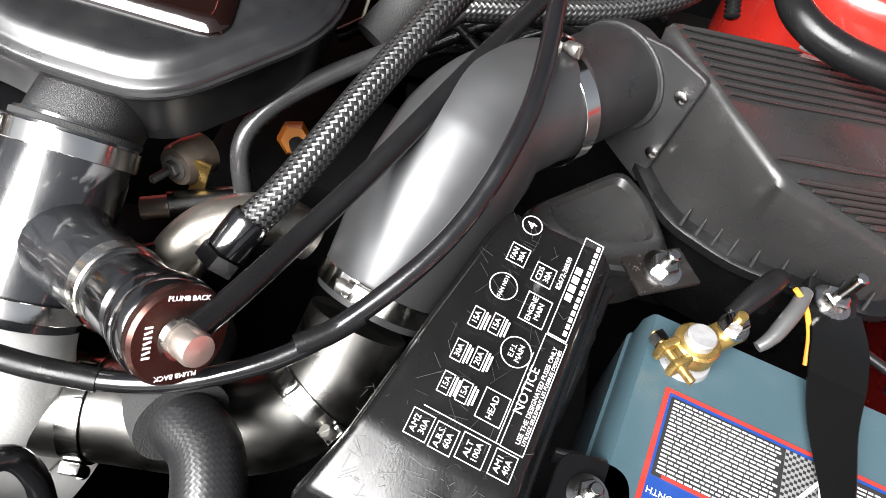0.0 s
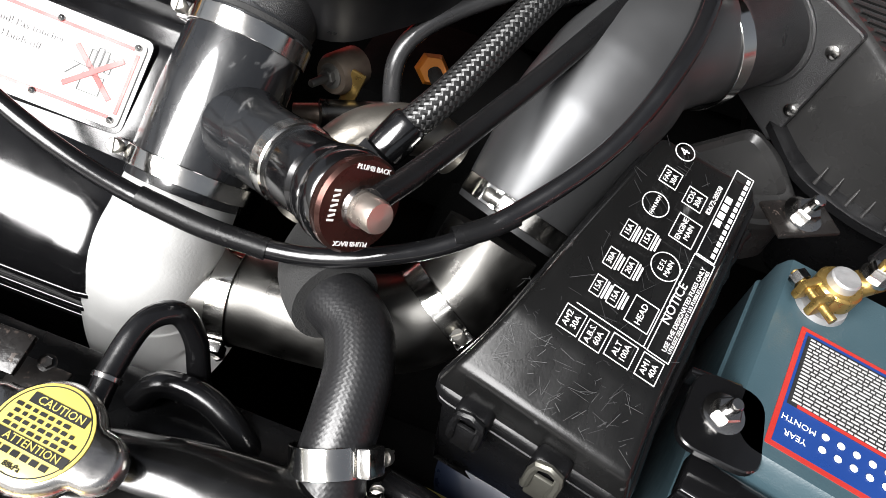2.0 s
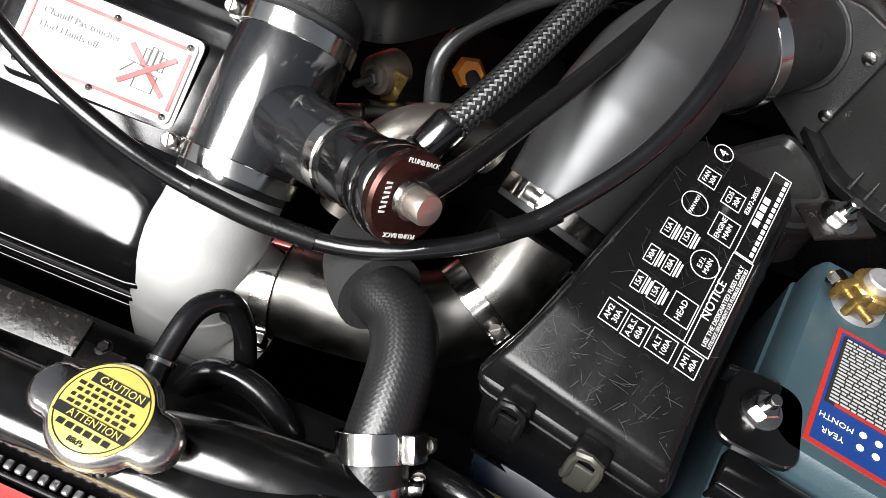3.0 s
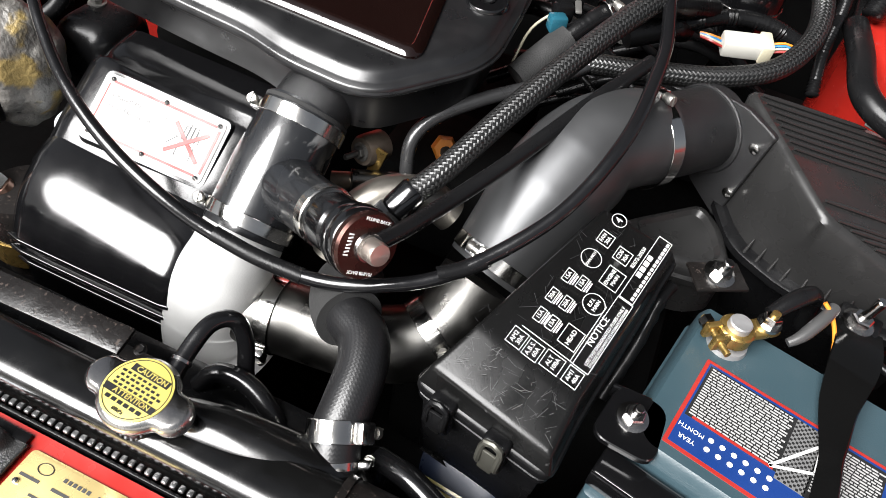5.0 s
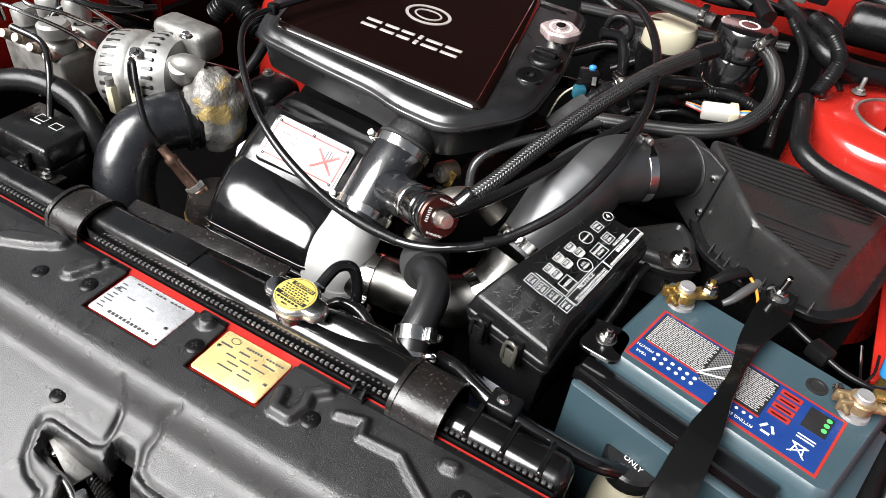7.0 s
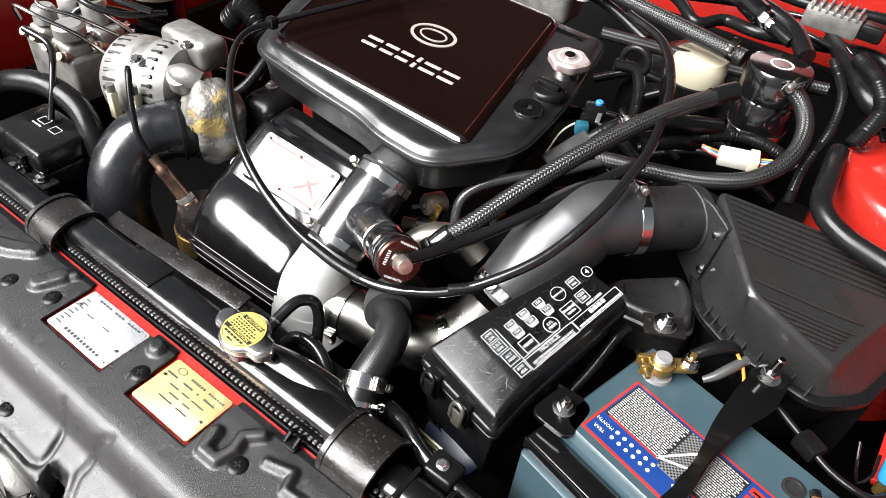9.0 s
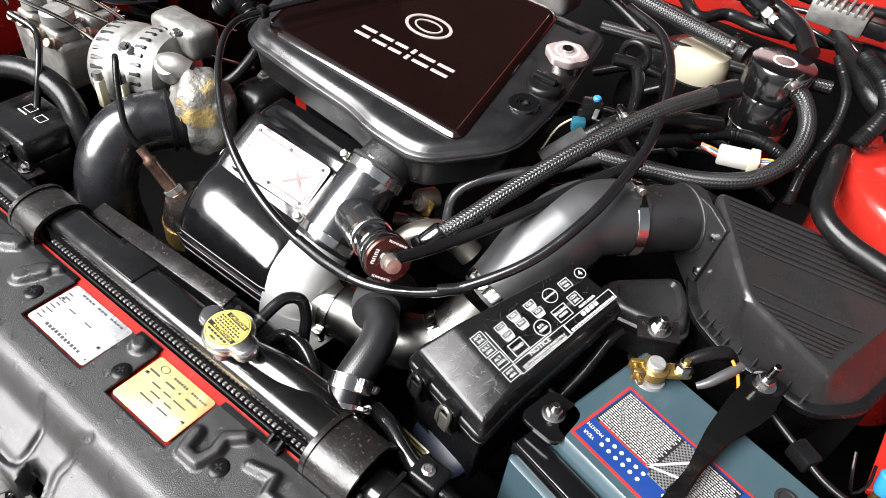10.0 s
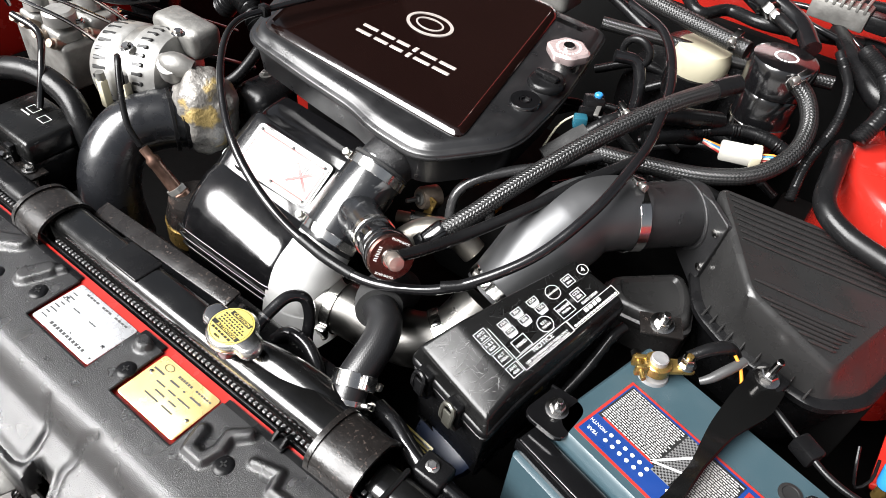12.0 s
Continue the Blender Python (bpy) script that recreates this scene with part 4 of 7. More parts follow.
for px, py, ang in ((-0.121, -0.1345, -0.2), (-0.165, -0.124, -0.2)):
    m = Matrix.Translation(Vector((px, py, 0.778)) - FO) @ Matrix.Rotation(ang, 4, "Z")
    lt = part("latch", block((0.02, 0.013, 0.036), (0, 0, 0), 0.004, 3), M_PLASTIC, fuse, "spring latch")
    lt.matrix_local = m
    q = part("loop", tube([(-0.007, -0.003, -0.016), (-0.007, -0.011, 0.0), (-0.006, -0.008, 0.018), (0.006, -0.008, 0.018), (0.007, -0.011, 0.0), (0.007, -0.003, -0.016)], 0.0026, 8), M_SPRING if px > -0.13 else M_PLASTIC, lt)
    part("band", block((0.012, 0.003, 0.024), (0, -0.0095, 0.0), 0.0014, 2), M_SPRING if px > -0.13 else M_PLASTIC, lt)
# legend on the lid
LM = axes(Vector((-0.0821, -0.0768, 0.8245)) - FO, (0.1996, 0.9632, 0.1799), (-0.9696, 0.1676, 0.1783)) @ Matrix.Translation((0, 0, 0.0003))


def legend(u, v, lines, size, du, dv, shape="box"):
    for i, s in enumerate(lines):
        words(s, size, LM @ Matrix.Translation((u, v + (len(lines) - 1) * size * 0.5 - i * size, 0.0002)), M_WHITE, lid, "lettering", 0.0001)
    if shape == "box":
        b = outline_box(u, v, du, dv, 0.0004, None)
    else:
        b = ring(du / 2, 0.0003, 0.0005, 28, Matrix.Translation((0, 0, 0.0002)) @ Matrix.Translation((u, v, 0)))
    b.transform(LM)
    part("legend_frame", b, M_WHITE, lid)


legend(0.1229, 0.0441, ["4"], 0.0085, 0.0115, 0, "circle")
legend(0.1011, 0.0443, ["FAN", "30A"], 0.0044, 0.012, 0.011)
legend(0.0792, 0.0445, ["FAN NO1"], 0.0033, 0.0155, 0, "circle")
legend(0.0972, 0.0265, ["CDS", "30A"], 0.0047, 0.0125, 0.012)
legend(0.0752, 0.0231, ["ENGINE", "MAIN"], 0.0044, 0.0175, 0.0145)
legend(0.0479, 0.0237, ["E.F.I.", "MAIN"], 0.0042, 0.0165, 0, "circle")
for u, v, s in ((0.055, 0.0506, "15A"), (0.0567, 0.0394, "15A"), (0.0338, 0.0515, "30A"), (0.0348, 0.0403, "20A"), (0.0149, 0.0503, "15A"), (0.0151, 0.0401, "15A")):
    legend(u, v, [s], 0.0045, 0.0115, 0.0058)
    b = bar(u, v - 0.0045, 0.011, 0.0011)
    bar(u, v - 0.0063, 0.009, 0.001, b)
    b.transform(LM)
    part("small_print", b, M_WHITE, lid)
legend(0.0149, 0.0234, ["HEAD"], 0.005, 0.0165, 0.014)
for u, v, a in ((-0.0104, 0.0533, ["AM2", "30A"]), (-0.0109, 0.0396, ["A.B.S.", "60A"]), (-0.0095, 0.0242, ["ALT", "100A"]), (-0.0091, 0.0076, ["AM1", "40A"])):
    legend(u, v, a, 0.0047, 0.0135, 0.0118 if "ALT" not in a else 0.0145)
words("NOTICE", 0.0075, LM @ Matrix.Translation((0.0318, 0.0106, 0.0002)), M_WHITE, lid, "lettering", 0.0001)
words("82672-20550", 0.0042, LM @ Matrix.Translation((0.1045, 0.0163, 0.0002)), M_WHITE, lid, "lettering", 0.0001)
words("USE THE DESIGNATED FUSES ONLY", 0.0036, LM @ Matrix.Translation((0.0325, 0.0048, 0.0002)), M_WHITE, lid, "lettering", 0.0001)
words("UTILISEZ SEULEMENT LES FUSIBLES DESIGNES", 0.0028, LM @ Matrix.Translation((0.0325, 0.0018, 0.0002)), M_WHITE, lid, "lettering", 0.0001)
b = outline_box(0.0325, 0.0064, 0.0665, 0.0128, 0.0004, None)
outline_box(0.0998, 0.0066, 0.066, 0.0115, 0.0004, b)
bar(0.026, 0.0146 + 0.0005, 0.053, 0.0004, b)
bar(-0.0005, 0.0345, 0.0004, 0.042, b)
for i in range(14):
    bar(0.071 + 0.0045 * i, 0.0032, 0.003, 0.0022, b)
for i in range(4):
    bar(0.092 + 0.006 * i, 0.009, 0.0045, 0.004, b)
b.transform(LM)
part("legend_frame", b, M_WHITE, lid)
# fine scratches in the lid
rs = random.Random(21)
b = None
for i in range(70):
    u, v, a = rs.uniform(-0.012, 0.13), rs.uniform(0.0, 0.062), rs.gauss(0.9, 0.8)
    ln = rs.uniform(0.003, 0.016)
    b = block((ln, rs.choice((0.00015, 0.0002, 0.0003)), 0.0001), (u, v, 0.0), 0, rot=Matrix.Rotation(a, 4, "Z"), bm=b)
for i in range(40):
    u, v = rs.uniform(-0.022, 0.0), rs.uniform(0.0, 0.085)
    b = block((rs.uniform(0.001, 0.006), 0.0002, 0.0001), (u, v, 0.0), 0, rot=Matrix.Rotation(rs.uniform(0, 3), 4, "Z"), bm=b)
b.transform(LM)
tagged(part("scratch", b, M_SCRATCH, lid), kind="stuff")
# worn marks on the sloping end of the lid
P0, P1, Q0, Q1 = (Vector(p) - FO for p in (TOP[3], TOP[2], FACET[1], FACET[0]))
fx, fy = (P1 - P0).normalized(), (P0 - Q0).normalized()
FM2 = axes(Q0, fx, fy)
b = None
for i in range(90):
    k, v = rs.uniform(0.06, 0.94), rs.uniform(0.12, 0.88)
    p = FM2.inverted() @ (Q0.lerp(Q1, k).lerp(P0.lerp(P1, k), v))
    b = block((rs.uniform(0.0015, 0.011), rs.choice((0.00012, 0.00018, 0.00025)), 0.0001), (p.x, p.y, p.z + 0.0004), 0, rot=Matrix.Rotation(rs.gauss(0.6, 0.7), 4, "Z"), bm=b)
b.transform(FM2)
tagged(part("scratch", b, M_SCRATCH, lid), kind="stuff")


# ---- intake pipe and airbox ----
elbow_line = [(-0.1, 0.170, 0.853), (-0.120, 0.150, 0.857), (-0.142, 0.128, 0.851), (-0.159, 0.094, 0.829), (-0.174, 0.055, 0.798), (-0.186, 0.024, 0.769)]
hose("intake_elbow", elbow_line, [0.041, 0.0445, 0.049, 0.0485, 0.0425, 0.0375], M_GUN, "dull grey silicone intake elbow", "intake pipe", 48, 0.003)
hose("intake_neck", [(-0.118, 0.146, 0.855), (-0.095, 0.175, 0.852), (-0.072, 0.206, 0.848), (-0.05, 0.236, 0.845)], 0.0385, M_CRINKLE, "crinkle-coated black intake neck", "intake pipe", 40, 0.006)
hose_clamp((-0.105, 0.162, 0.8535), (0.64, 0.76, -0.06), 0.0415, (-0.2, 0.0, 1), 0.013, "wide bright steel T-bolt hose clamp")
hose_clamp((-0.183, 0.032, 0.7765), (-0.26, -0.70, -0.67), 0.0392, (-0.1, -0.75, 0.65), 0.013)
pipe2 = hose("charge_pipe", [(-0.19, 0.016, 0.762), (-0.2, -0.012, 0.735), (-0.222, -0.038, 0.717), (-0.265, -0.053, 0.709), (-0.33, -0.06, 0.706), (-0.38, -0.066, 0.704)], 0.034, M_PIPE, "polished steel charge pipe under the hoses", "pipe", 36)
hose_clamp((-0.2095, -0.025, 0.7255), (-0.55, -0.68, -0.48), 0.0348, (0.2, -0.8, -0.1), 0.014)
hose_clamp((-0.343, -0.0615, 0.7055), (1, 0.1, 0.03), 0.0348, (0.1, -0.9, -0.25), 0.014)
# flange plate with rivets at the airbox
FLO = Vector((-0.0565, 0.2265, 0.845))
fl = thing("airbox_flange", FLO, "rough black flange plate riveted to the airbox", "flange")
m = axes((0, 0, 0), (0.81, -0.58, 0), (0, 0, 1))
part("plate", stack(rounded([(-0.036, -0.03), (0.012, -0.055), (0.052, -0.07), (0.066, 0.038), (0.03, 0.044), (-0.022, 0.036)], 0.005), [(0, -0.004), (0, 0.0005), (0.001, 0.0015)], m=m), M_CRINKLE, fl)
part("weld_bead", ring(0.037, 0.004, 0.0055, 40, m @ Matrix.Translation((0, 0, 0.002))), M_CRINKLE, fl)
for p in ((-0.011, 0.198, 0.863), (-0.010, 0.202, 0.809)):
    q = m.inverted() @ (Vector(p) - FLO)
    part("rivet", lathe([(0.0055, 0), (0.005, 0.002), (0.003, 0.0032), (0.0001, 0.0034)], 16, m @ Matrix.Translation((q.x, q.y, 0.0015))), M_STEEL, fl)

airbox = thing("airbox", (0.09, 0.2, 0.70), "large black plastic airbox with ribbed lid", "airbox")
AO = Vector((0.09, 0.2, 0.70))
top_q = [Vector(p) for p in ((-0.036, 0.238, 0.893), (0.049, 0.128, 0.868), (0.153, 0.121, 0.833), (0.208, 0.325, 0.828), (0.085, 0.295, 0.862))]


def loop3(pts, r, seg=4):
    out, k = [], len(pts)
    for i in range(k):
        p, a, c = pts[i], pts[i - 1], pts[(i + 1) % k]
        u, w = a - p, c - p
        q = min(r, u.length * 0.4, w.length * 0.4)
        s, e = p + u.normalized() * q, p + w.normalized() * q
        out += [s * (1 - t) ** 2 + p * 2 * t * (1 - t) + e * t * t for t in [j / seg for j in range(seg + 1)]]
    return out


def toward(pts, d, dz):
    c = sum(pts, Vector()) / len(pts)
    return [p + (c - p).normalized() * d + Vector((0, 0, dz)) for p in pts]


low = [Vector(p) for p in ((-0.04, 0.25, 0.80), (0.012, 0.160, 0.785), (0.06, 0.1365, 0.783), (0.152, 0.112, 0.79), (0.192, 0.15, 0.79), (0.238, 0.335, 0.786), (0.09, 0.335, 0.80))]
t7 = [top_q[0], top_q[0].lerp(top_q[1], 0.55), top_q[1], top_q[2], top_q[2].lerp(top_q[3], 0.15), top_q[3], top_q[4]]
rel = lambda pts: [p - AO for p in pts]
fan = rel(loop3(toward(t7, 0.004, 0), 0.012))
fc = sum(fan, Vector()) / len(fan)
lid_top = bmesh.new()
fvs, fcv = [lid_top.verts.new(p) for p in fan], lid_top.verts.new(fc)
for a_, b_ in zip(fvs, fvs[1:] + fvs[:1]):
    lid_top.faces.new((a_, b_, fcv))


def top_z(p):
    """Height of the lid's top over the plan point p."""
    for a_, b_ in zip(fan, fan[1:] + fan[:1]):
        m3 = np.array([[a_.x, b_.x, fc.x], [a_.y, b_.y, fc.y], [1, 1, 1]])
        if abs(np.linalg.det(m3)) > 1e-9:
            w3 = np.linalg.solve(m3, np.array([p.x, p.y, 1]))
            if min(w3) > -0.02:
                return float(w3 @ np.array([a_.z, b_.z, fc.z]))
    return None


part("lid", skin([rel(loop3(low, 0.02)), rel(loop3([q.lerp(p, 0.45) for q, p in zip(low, t7)], 0.018)), rel(loop3(toward(t7, -0.003, -0.007), 0.012)), rel(loop3(toward(t7, 0.0, -0.002), 0.012)), rel(loop3(toward(t7, 0.004, 0), 0.012))], cap=False, bm=lid_top), M_AIRBOX, airbox, sharp=45)
part("flange", skin([rel(loop3(toward(low, -0.008, -0.010), 0.02)), rel(loop3(toward(low, -0.011, -0.008), 0.02)), rel(loop3(toward(low, -0.011, -0.001), 0.02)), rel(loop3(toward(low, -0.006, 0.002), 0.02))]), M_PLASTIC, airbox, sharp=50)
part("tray", skin([rel(loop3(toward(low, 0.03, -0.12), 0.02)), rel(loop3(toward(low, 0.004, -0.03), 0.02)), rel(loop3(toward(low, -0.003, -0.009), 0.02))]), M_PLASTIC, airbox, sharp=50)
nrm = (top_q[2] - top_q[1]).cross(top_q[0] - top_q[1]).normalized()
rd = (Vector((0.9, 0.40, 0)) - nrm * Vector((0.9, 0.40, 0)).dot(nrm)).normalized()
for i in range(17):
    # ribs run across the lid in two fields, from its front-left edge to its far edge
    s = top_q[0].lerp(top_q[1], 0.06 + 0.062 * i) if i < 8 else top_q[0].lerp(top_q[1], 0.88) if i == 8 else top_q[1].lerp(top_q[2], 0.03 + 0.112 * (i - 9))
    best = None
    for u in np.linspace(0.02, 0.3, 60):
        p = s + rd * u
        inside = all((top_q[(j + 1) % 5] - top_q[j]).to_2d().x * (p - top_q[j]).y - (top_q[(j + 1) % 5] - top_q[j]).y * (p - top_q[j]).x > 0.0006 for j in range(5))
        if inside:
            best = u
    if best and best > 0.04:
        a, e = s + rd * 0.009, s + rd * (best - 0.012)
        pts = []
        for k2 in range(9):
            q = a.lerp(e, k2 / 8) - AO
            z = top_z(q)
            if z is not None:
                pts.append(Vector((q.x, q.y, z + 0.0016)))
        if len(pts) > 3:
            part("rib", tube(pts, [0.0014] + [0.0022] * 7 + [0.001], 8, 0.02), M_AIRBOX, airbox)
for i in range(9):
    k = (i + 0.6) / 9
    q = low[1].lerp(low[2], k * 2.2) if k < 0.4545 else low[2].lerp(low[3], (k - 0.4545) / 0.5455)
    d = Vector((-0.45, -0.85, 0)) if k < 0.4545 else Vector((-0.25, -0.95, 0))
    part("web", tube([q + d * 0.006 + Vector((0, 0, 0.0)) - AO, q + d * 0.003 + Vector((0, 0, 0.007)) - AO, q + Vector((0, 0, 0.014)) - AO], [0.0018, 0.0014, 0.0008], 8), M_AIRBOX, airbox)
part("wire_clip", tube([Vector(p) - AO for p in ((0.205, 0.09, 0.79), (0.212, 0.075, 0.775), (0.222, 0.072, 0.755), (0.23, 0.082, 0.765), (0.226, 0.092, 0.785))], 0.0016, 8), M_PLASTIC, airbox)
tray = thing("air_duct", (-0.03, 0.13, 0.76), "black plastic air duct below the intake neck", "air duct")
TO = Vector((-0.03, 0.13, 0.76))
DUCT = ((-0.097, 0.142), (-0.087, 0.121), (-0.07, 0.108), (-0.012, 0.115), (0.014, 0.133), (-0.002, 0.178), (-0.028, 0.203))
DUCT = [(x, y, 0.776 + 0.1 * (y - 0.1)) for x, y in DUCT]
part("duct", skin([[Vector(p) - TO for p in loop3(toward([Vector(q) for q in DUCT], d, dz), 0.012)] for d, dz in ((0, -0.06), (0, -0.022), (-0.003, -0.020), (-0.003, -0.014), (0.001, -0.012), (0.002, -0.006), (0.008, 0.0), (0.014, 0.001), (0.018, -0.004), (0.034, -0.006))]), M_AIRBOX, tray, sharp=40)

# bracket with bolt and strap end at the rear of the battery
rb = thing("earth_bracket", (-0.009, 0.077, 0.812), "black bracket with a large bright bolt", "bracket")
part("plate", block((0.045, 0.03, 0.004), (0, 0, 0), 0.0015, rot=Matrix.Rotation(0.5, 4, "Z")), M_RUSTY, rb)
bolt(rb, (0, 0, 0.003), (0.1, -0.15, 1), 0.0085, stud=0.01)
hose("cable", [(-0.04, 0.06, 0.80), (-0.045, 0.045, 0.795), (-0.05, 0.01, 0.77), (-0.06, -0.03, 0.74)], 0.006, M_RUBBER, "black ribbed cable sleeve beside the fuse box", "cable", 12, ripple=0.0006)
hose("cable", [(0.032, 0.046, 0.824), (0.046, 0.062, 0.832), (0.06, 0.078, 0.83), (0.07, 0.092, 0.808), (0.074, 0.096, 0.78)], [0.006, 0.0075, 0.007, 0.0065, 0.006], M_RUBBER, "thick black battery cable from the positive clamp", "cable", 14)
hose("cable_end", [(0.052, 0.036, 0.812), (0.06, 0.043, 0.817), (0.072, 0.062, 0.826), (0.078, 0.075, 0.828)], [0.0035, 0.0052, 0.0054, 0.0048], M_SHRINK, "grey heat-shrink sleeve on a cable end", "cable end", 14)
hose("wire", [(0.068, 0.07, 0.834), (0.078, 0.066, 0.826), (0.088, 0.058, 0.81), (0.092, 0.045, 0.795)], 0.0018, M_ORANGE, "thin bright orange wire beside strap", "wire", 8)
hose("cable", [(0.11, 0.075, 0.80), (0.15, 0.055, 0.795), (0.19, 0.035, 0.79), (0.225, 0.03, 0.79), (0.243, 0.05, 0.785)], 0.0035, M_RUBBER, "thin black cable behind the battery", "cable", 10)
cn = thing("connector", (0.165, 0.05, 0.79), "black plastic wire connector behind the battery", "connector")
part("body", block((0.026, 0.02, 0.018), (0, 0, 0), 0.003, rot=Matrix.Rotation(-0.5, 4, "Z")), M_PLASTIC, cn)
hose("cable", [(0.219, -0.018, 0.828), (0.236, -0.018, 0.825), (0.25, -0.03, 0.80), (0.256, -0.09, 0.75), (0.245, -0.15, 0.7)], 0.0042, M_RUBBER, "black earth cable from the negative clamp", "cable", 10)
lugp = thing("cable_lug", (0.224, -0.016, 0.826), "corroded cable lug on the negative clamp", "cable lug")
part("lug", block((0.03, 0.012, 0.009), (0, 0, 0), 0.003, rot=Matrix.Rotation(0.3, 4, "Z")), M_BRASS, lugp)
bc = thing("service_valve", (0.241, 0.076, 0.775), "service valve with bright blue plastic cap", "valve")
part("cap", lathe([(0.0088, 0), (0.0098, 0.004), (0.0088, 0.022), (0.0068, 0.024), (0.0001, 0.024)], 12, along((0, 0, 0), (-0.2, 0.2, 1))), M_CAPBLUE, bc)
part("valve", lathe([(0.006, -0.02), (0.006, 0), (0.0001, 0)], 12), M_BRASS, bc)
hose("hose", [(0.262, 0.085, 0.73), (0.262, 0.06, 0.737), (0.256, 0.02, 0.738), (0.25, -0.055, 0.72), (0.25, -0.16, 0.69)], 0.02, M_RUBBER, "thick black hose along the inner wing", "hose", 18)

hose("hose", [(0.296, 0.05, 0.72), (0.294, 0.02, 0.728), (0.288, -0.08, 0.71), (0.285, -0.2, 0.67)], 0.017, M_RUBBER, "second thick black hose along the inner wing", "hose", 18)

# ---- intercooler ----
IO = Vector((-0.46, 0.2, 0.85))
ic = thing("intercooler", IO, "satin black intercooler with glossy brown top cover", "intercooler")
plan = [(-0.648, 0.078), (-0.52, 0.064), (-0.44, 0.058), (-0.398, 0.046), (-0.318, 0.042), (-0.246, 0.128), (-0.25, 0.24), (-0.28, 0.40), (-0.72, 0.40), (-0.70, 0.20)]
sl = lambda x, y: (y + IO.y - 0.10) * 0.12 - (x + IO.x + 0.45) * 0.02
ol = rounded([(x - IO.x, y - IO.y) for x, y in plan], [0.03, 0.03, 0.03, 0.02, 0.03, 0.03, 0.03, 0.02, 0.02, 0.03], 5)
part("body", stack(ol, [(0.022, -0.006), (0.012, -0.002), (0.007, 0.034), (0.001, 0.038), (0.0, 0.040), (0.0, 0.046), (0.0015, 0.0475), (0.006, 0.0478), (0.008, 0.0495), (0.0105, 0.053), (0.0145, 0.0552), (0.02, 0.056), (0.036, 0.056)], sl), M_SATIN, ic, sharp=50)
part("seam", stack(ol, [(0.002, 0.0405), (-0.0022, 0.0415), (-0.0022, 0.0435), (0.002, 0.0445)], sl), M_SATIN, ic)
cov = [(-0.632, 0.100), (-0.298, 0.089), (-0.352, 0.385), (-0.71, 0.385)]
ol2 = rounded([(x - IO.x, y - IO.y) for x, y in cov], [0.012, 0.014, 0.02, 0.02], 4)
csl = lambda x, y: sl(x, y) + 0.0
top = part("top_cover", stack(ol2, [(-0.004, 0.046), (-0.003, 0.058), (0.002, 0.0625), (0.006, 0.063), (0.008, 0.0615)], csl), M_COVER, ic, "glossy dark brown cover panel with silver badge")
fr = part("cover_edge", stack(ol2, [(-0.007, 0.045), (-0.008, 0.05), (-0.006, 0.054), (-0.002, 0.055)], csl), M_SATIN, ic)
TM = axes((0, 0, 0), (1, 0.0, -0.02), (0, 1, 0.12))
zc = lambda x, y: csl(x - IO.x, y - IO.y) + 0.0618 + IO.z
# badge: an oval emblem with a bar, and a pair of raised strokes in place of each letter
for rx, ry in ((0.036, 0.0235), (0.022, 0.0125)):
    p = Vector((-0.463, 0.238, zc(-0.463, 0.238))) - IO
    part("emblem_ring", ring(0.86, 0.0016, 0.14, 48, axes(p, TM.col[0].to_3d(), TM.col[1].to_3d()) @ Matrix.Diagonal((rx, ry, 1, 1))), M_EMBLEM, top)
for i, (u, w) in enumerate(((-0.517, 0.026), (-0.487, 0.023), (-0.461, 0.021), (-0.4405, 0.0065), (-0.419, 0.026), (-0.3885, 0.026))):
    for k in (-1, 1):
        v0 = 0.1745 + 0.0072 * k
        f = axes(Vector((u, v0, zc(u, v0))) - IO, TM.col[0].to_3d(), TM.col[1].to_3d())
        b = block((w, 0.0052 if w > 0.01 else 0.0095, 0.0016), (0, 0, 0), 0.0006, 1)
        b.transform(f)
        part("badge_stroke", b, M_EMBLEM, top)
# plug, filler cap and pressure cap on the right shoulder
sz = lambda x, y: sl(x - IO.x, y - IO.y) + 0.056 + IO.z
pl = thing("hex_plug", (-0.275, 0.201, 0.905), "black round plug with hexagon socket on the intercooler", "plug", m=axes((-0.278, 0.193, sz(-0.278, 0.193) - 0.002), (1, 0, 0), z=(0, -0.1, 1)))
part("rim", lathe([(0.0195, 0), (0.0195, 0.003), (0.018, 0.005), (0.008, 0.005), (0.0075, 0.001), (0.0001, 0.001)], 32), M_GLOSS, pl)
part("socket", lathe([(0.0075, 0), (0.0075, 0.0052), (0.0055, 0.0052), (0.0055, 0.0)], 6), M_PLASTIC, pl)
oc = thing("filler_cap", (0, 0, 0), "black plastic filler cap with a raised grip", "filler cap", m=axes((-0.278, 0.24, sz(-0.278, 0.24) - 0.002), (1, -0.1, 0), z=(0, -0.1, 1)))
part("cap", lathe([(0.024, 0), (0.024, 0.004), (0.022, 0.008), (0.019, 0.0095), (0.0001, 0.0095)], 32), M_PLASTIC, oc)
part("grip", block((0.034, 0.009, 0.008), (0, 0, 0.013), 0.003, 2), M_PLASTIC, oc)
pc = thing("pressure_cap", (0, 0, 0), "bright steel pressure cap with scalloped edge", "pressure cap", m=axes((-0.282, 0.292, sz(-0.282, 0.292)), (1, 0.2, 0), z=(0.05, -0.1, 1)))
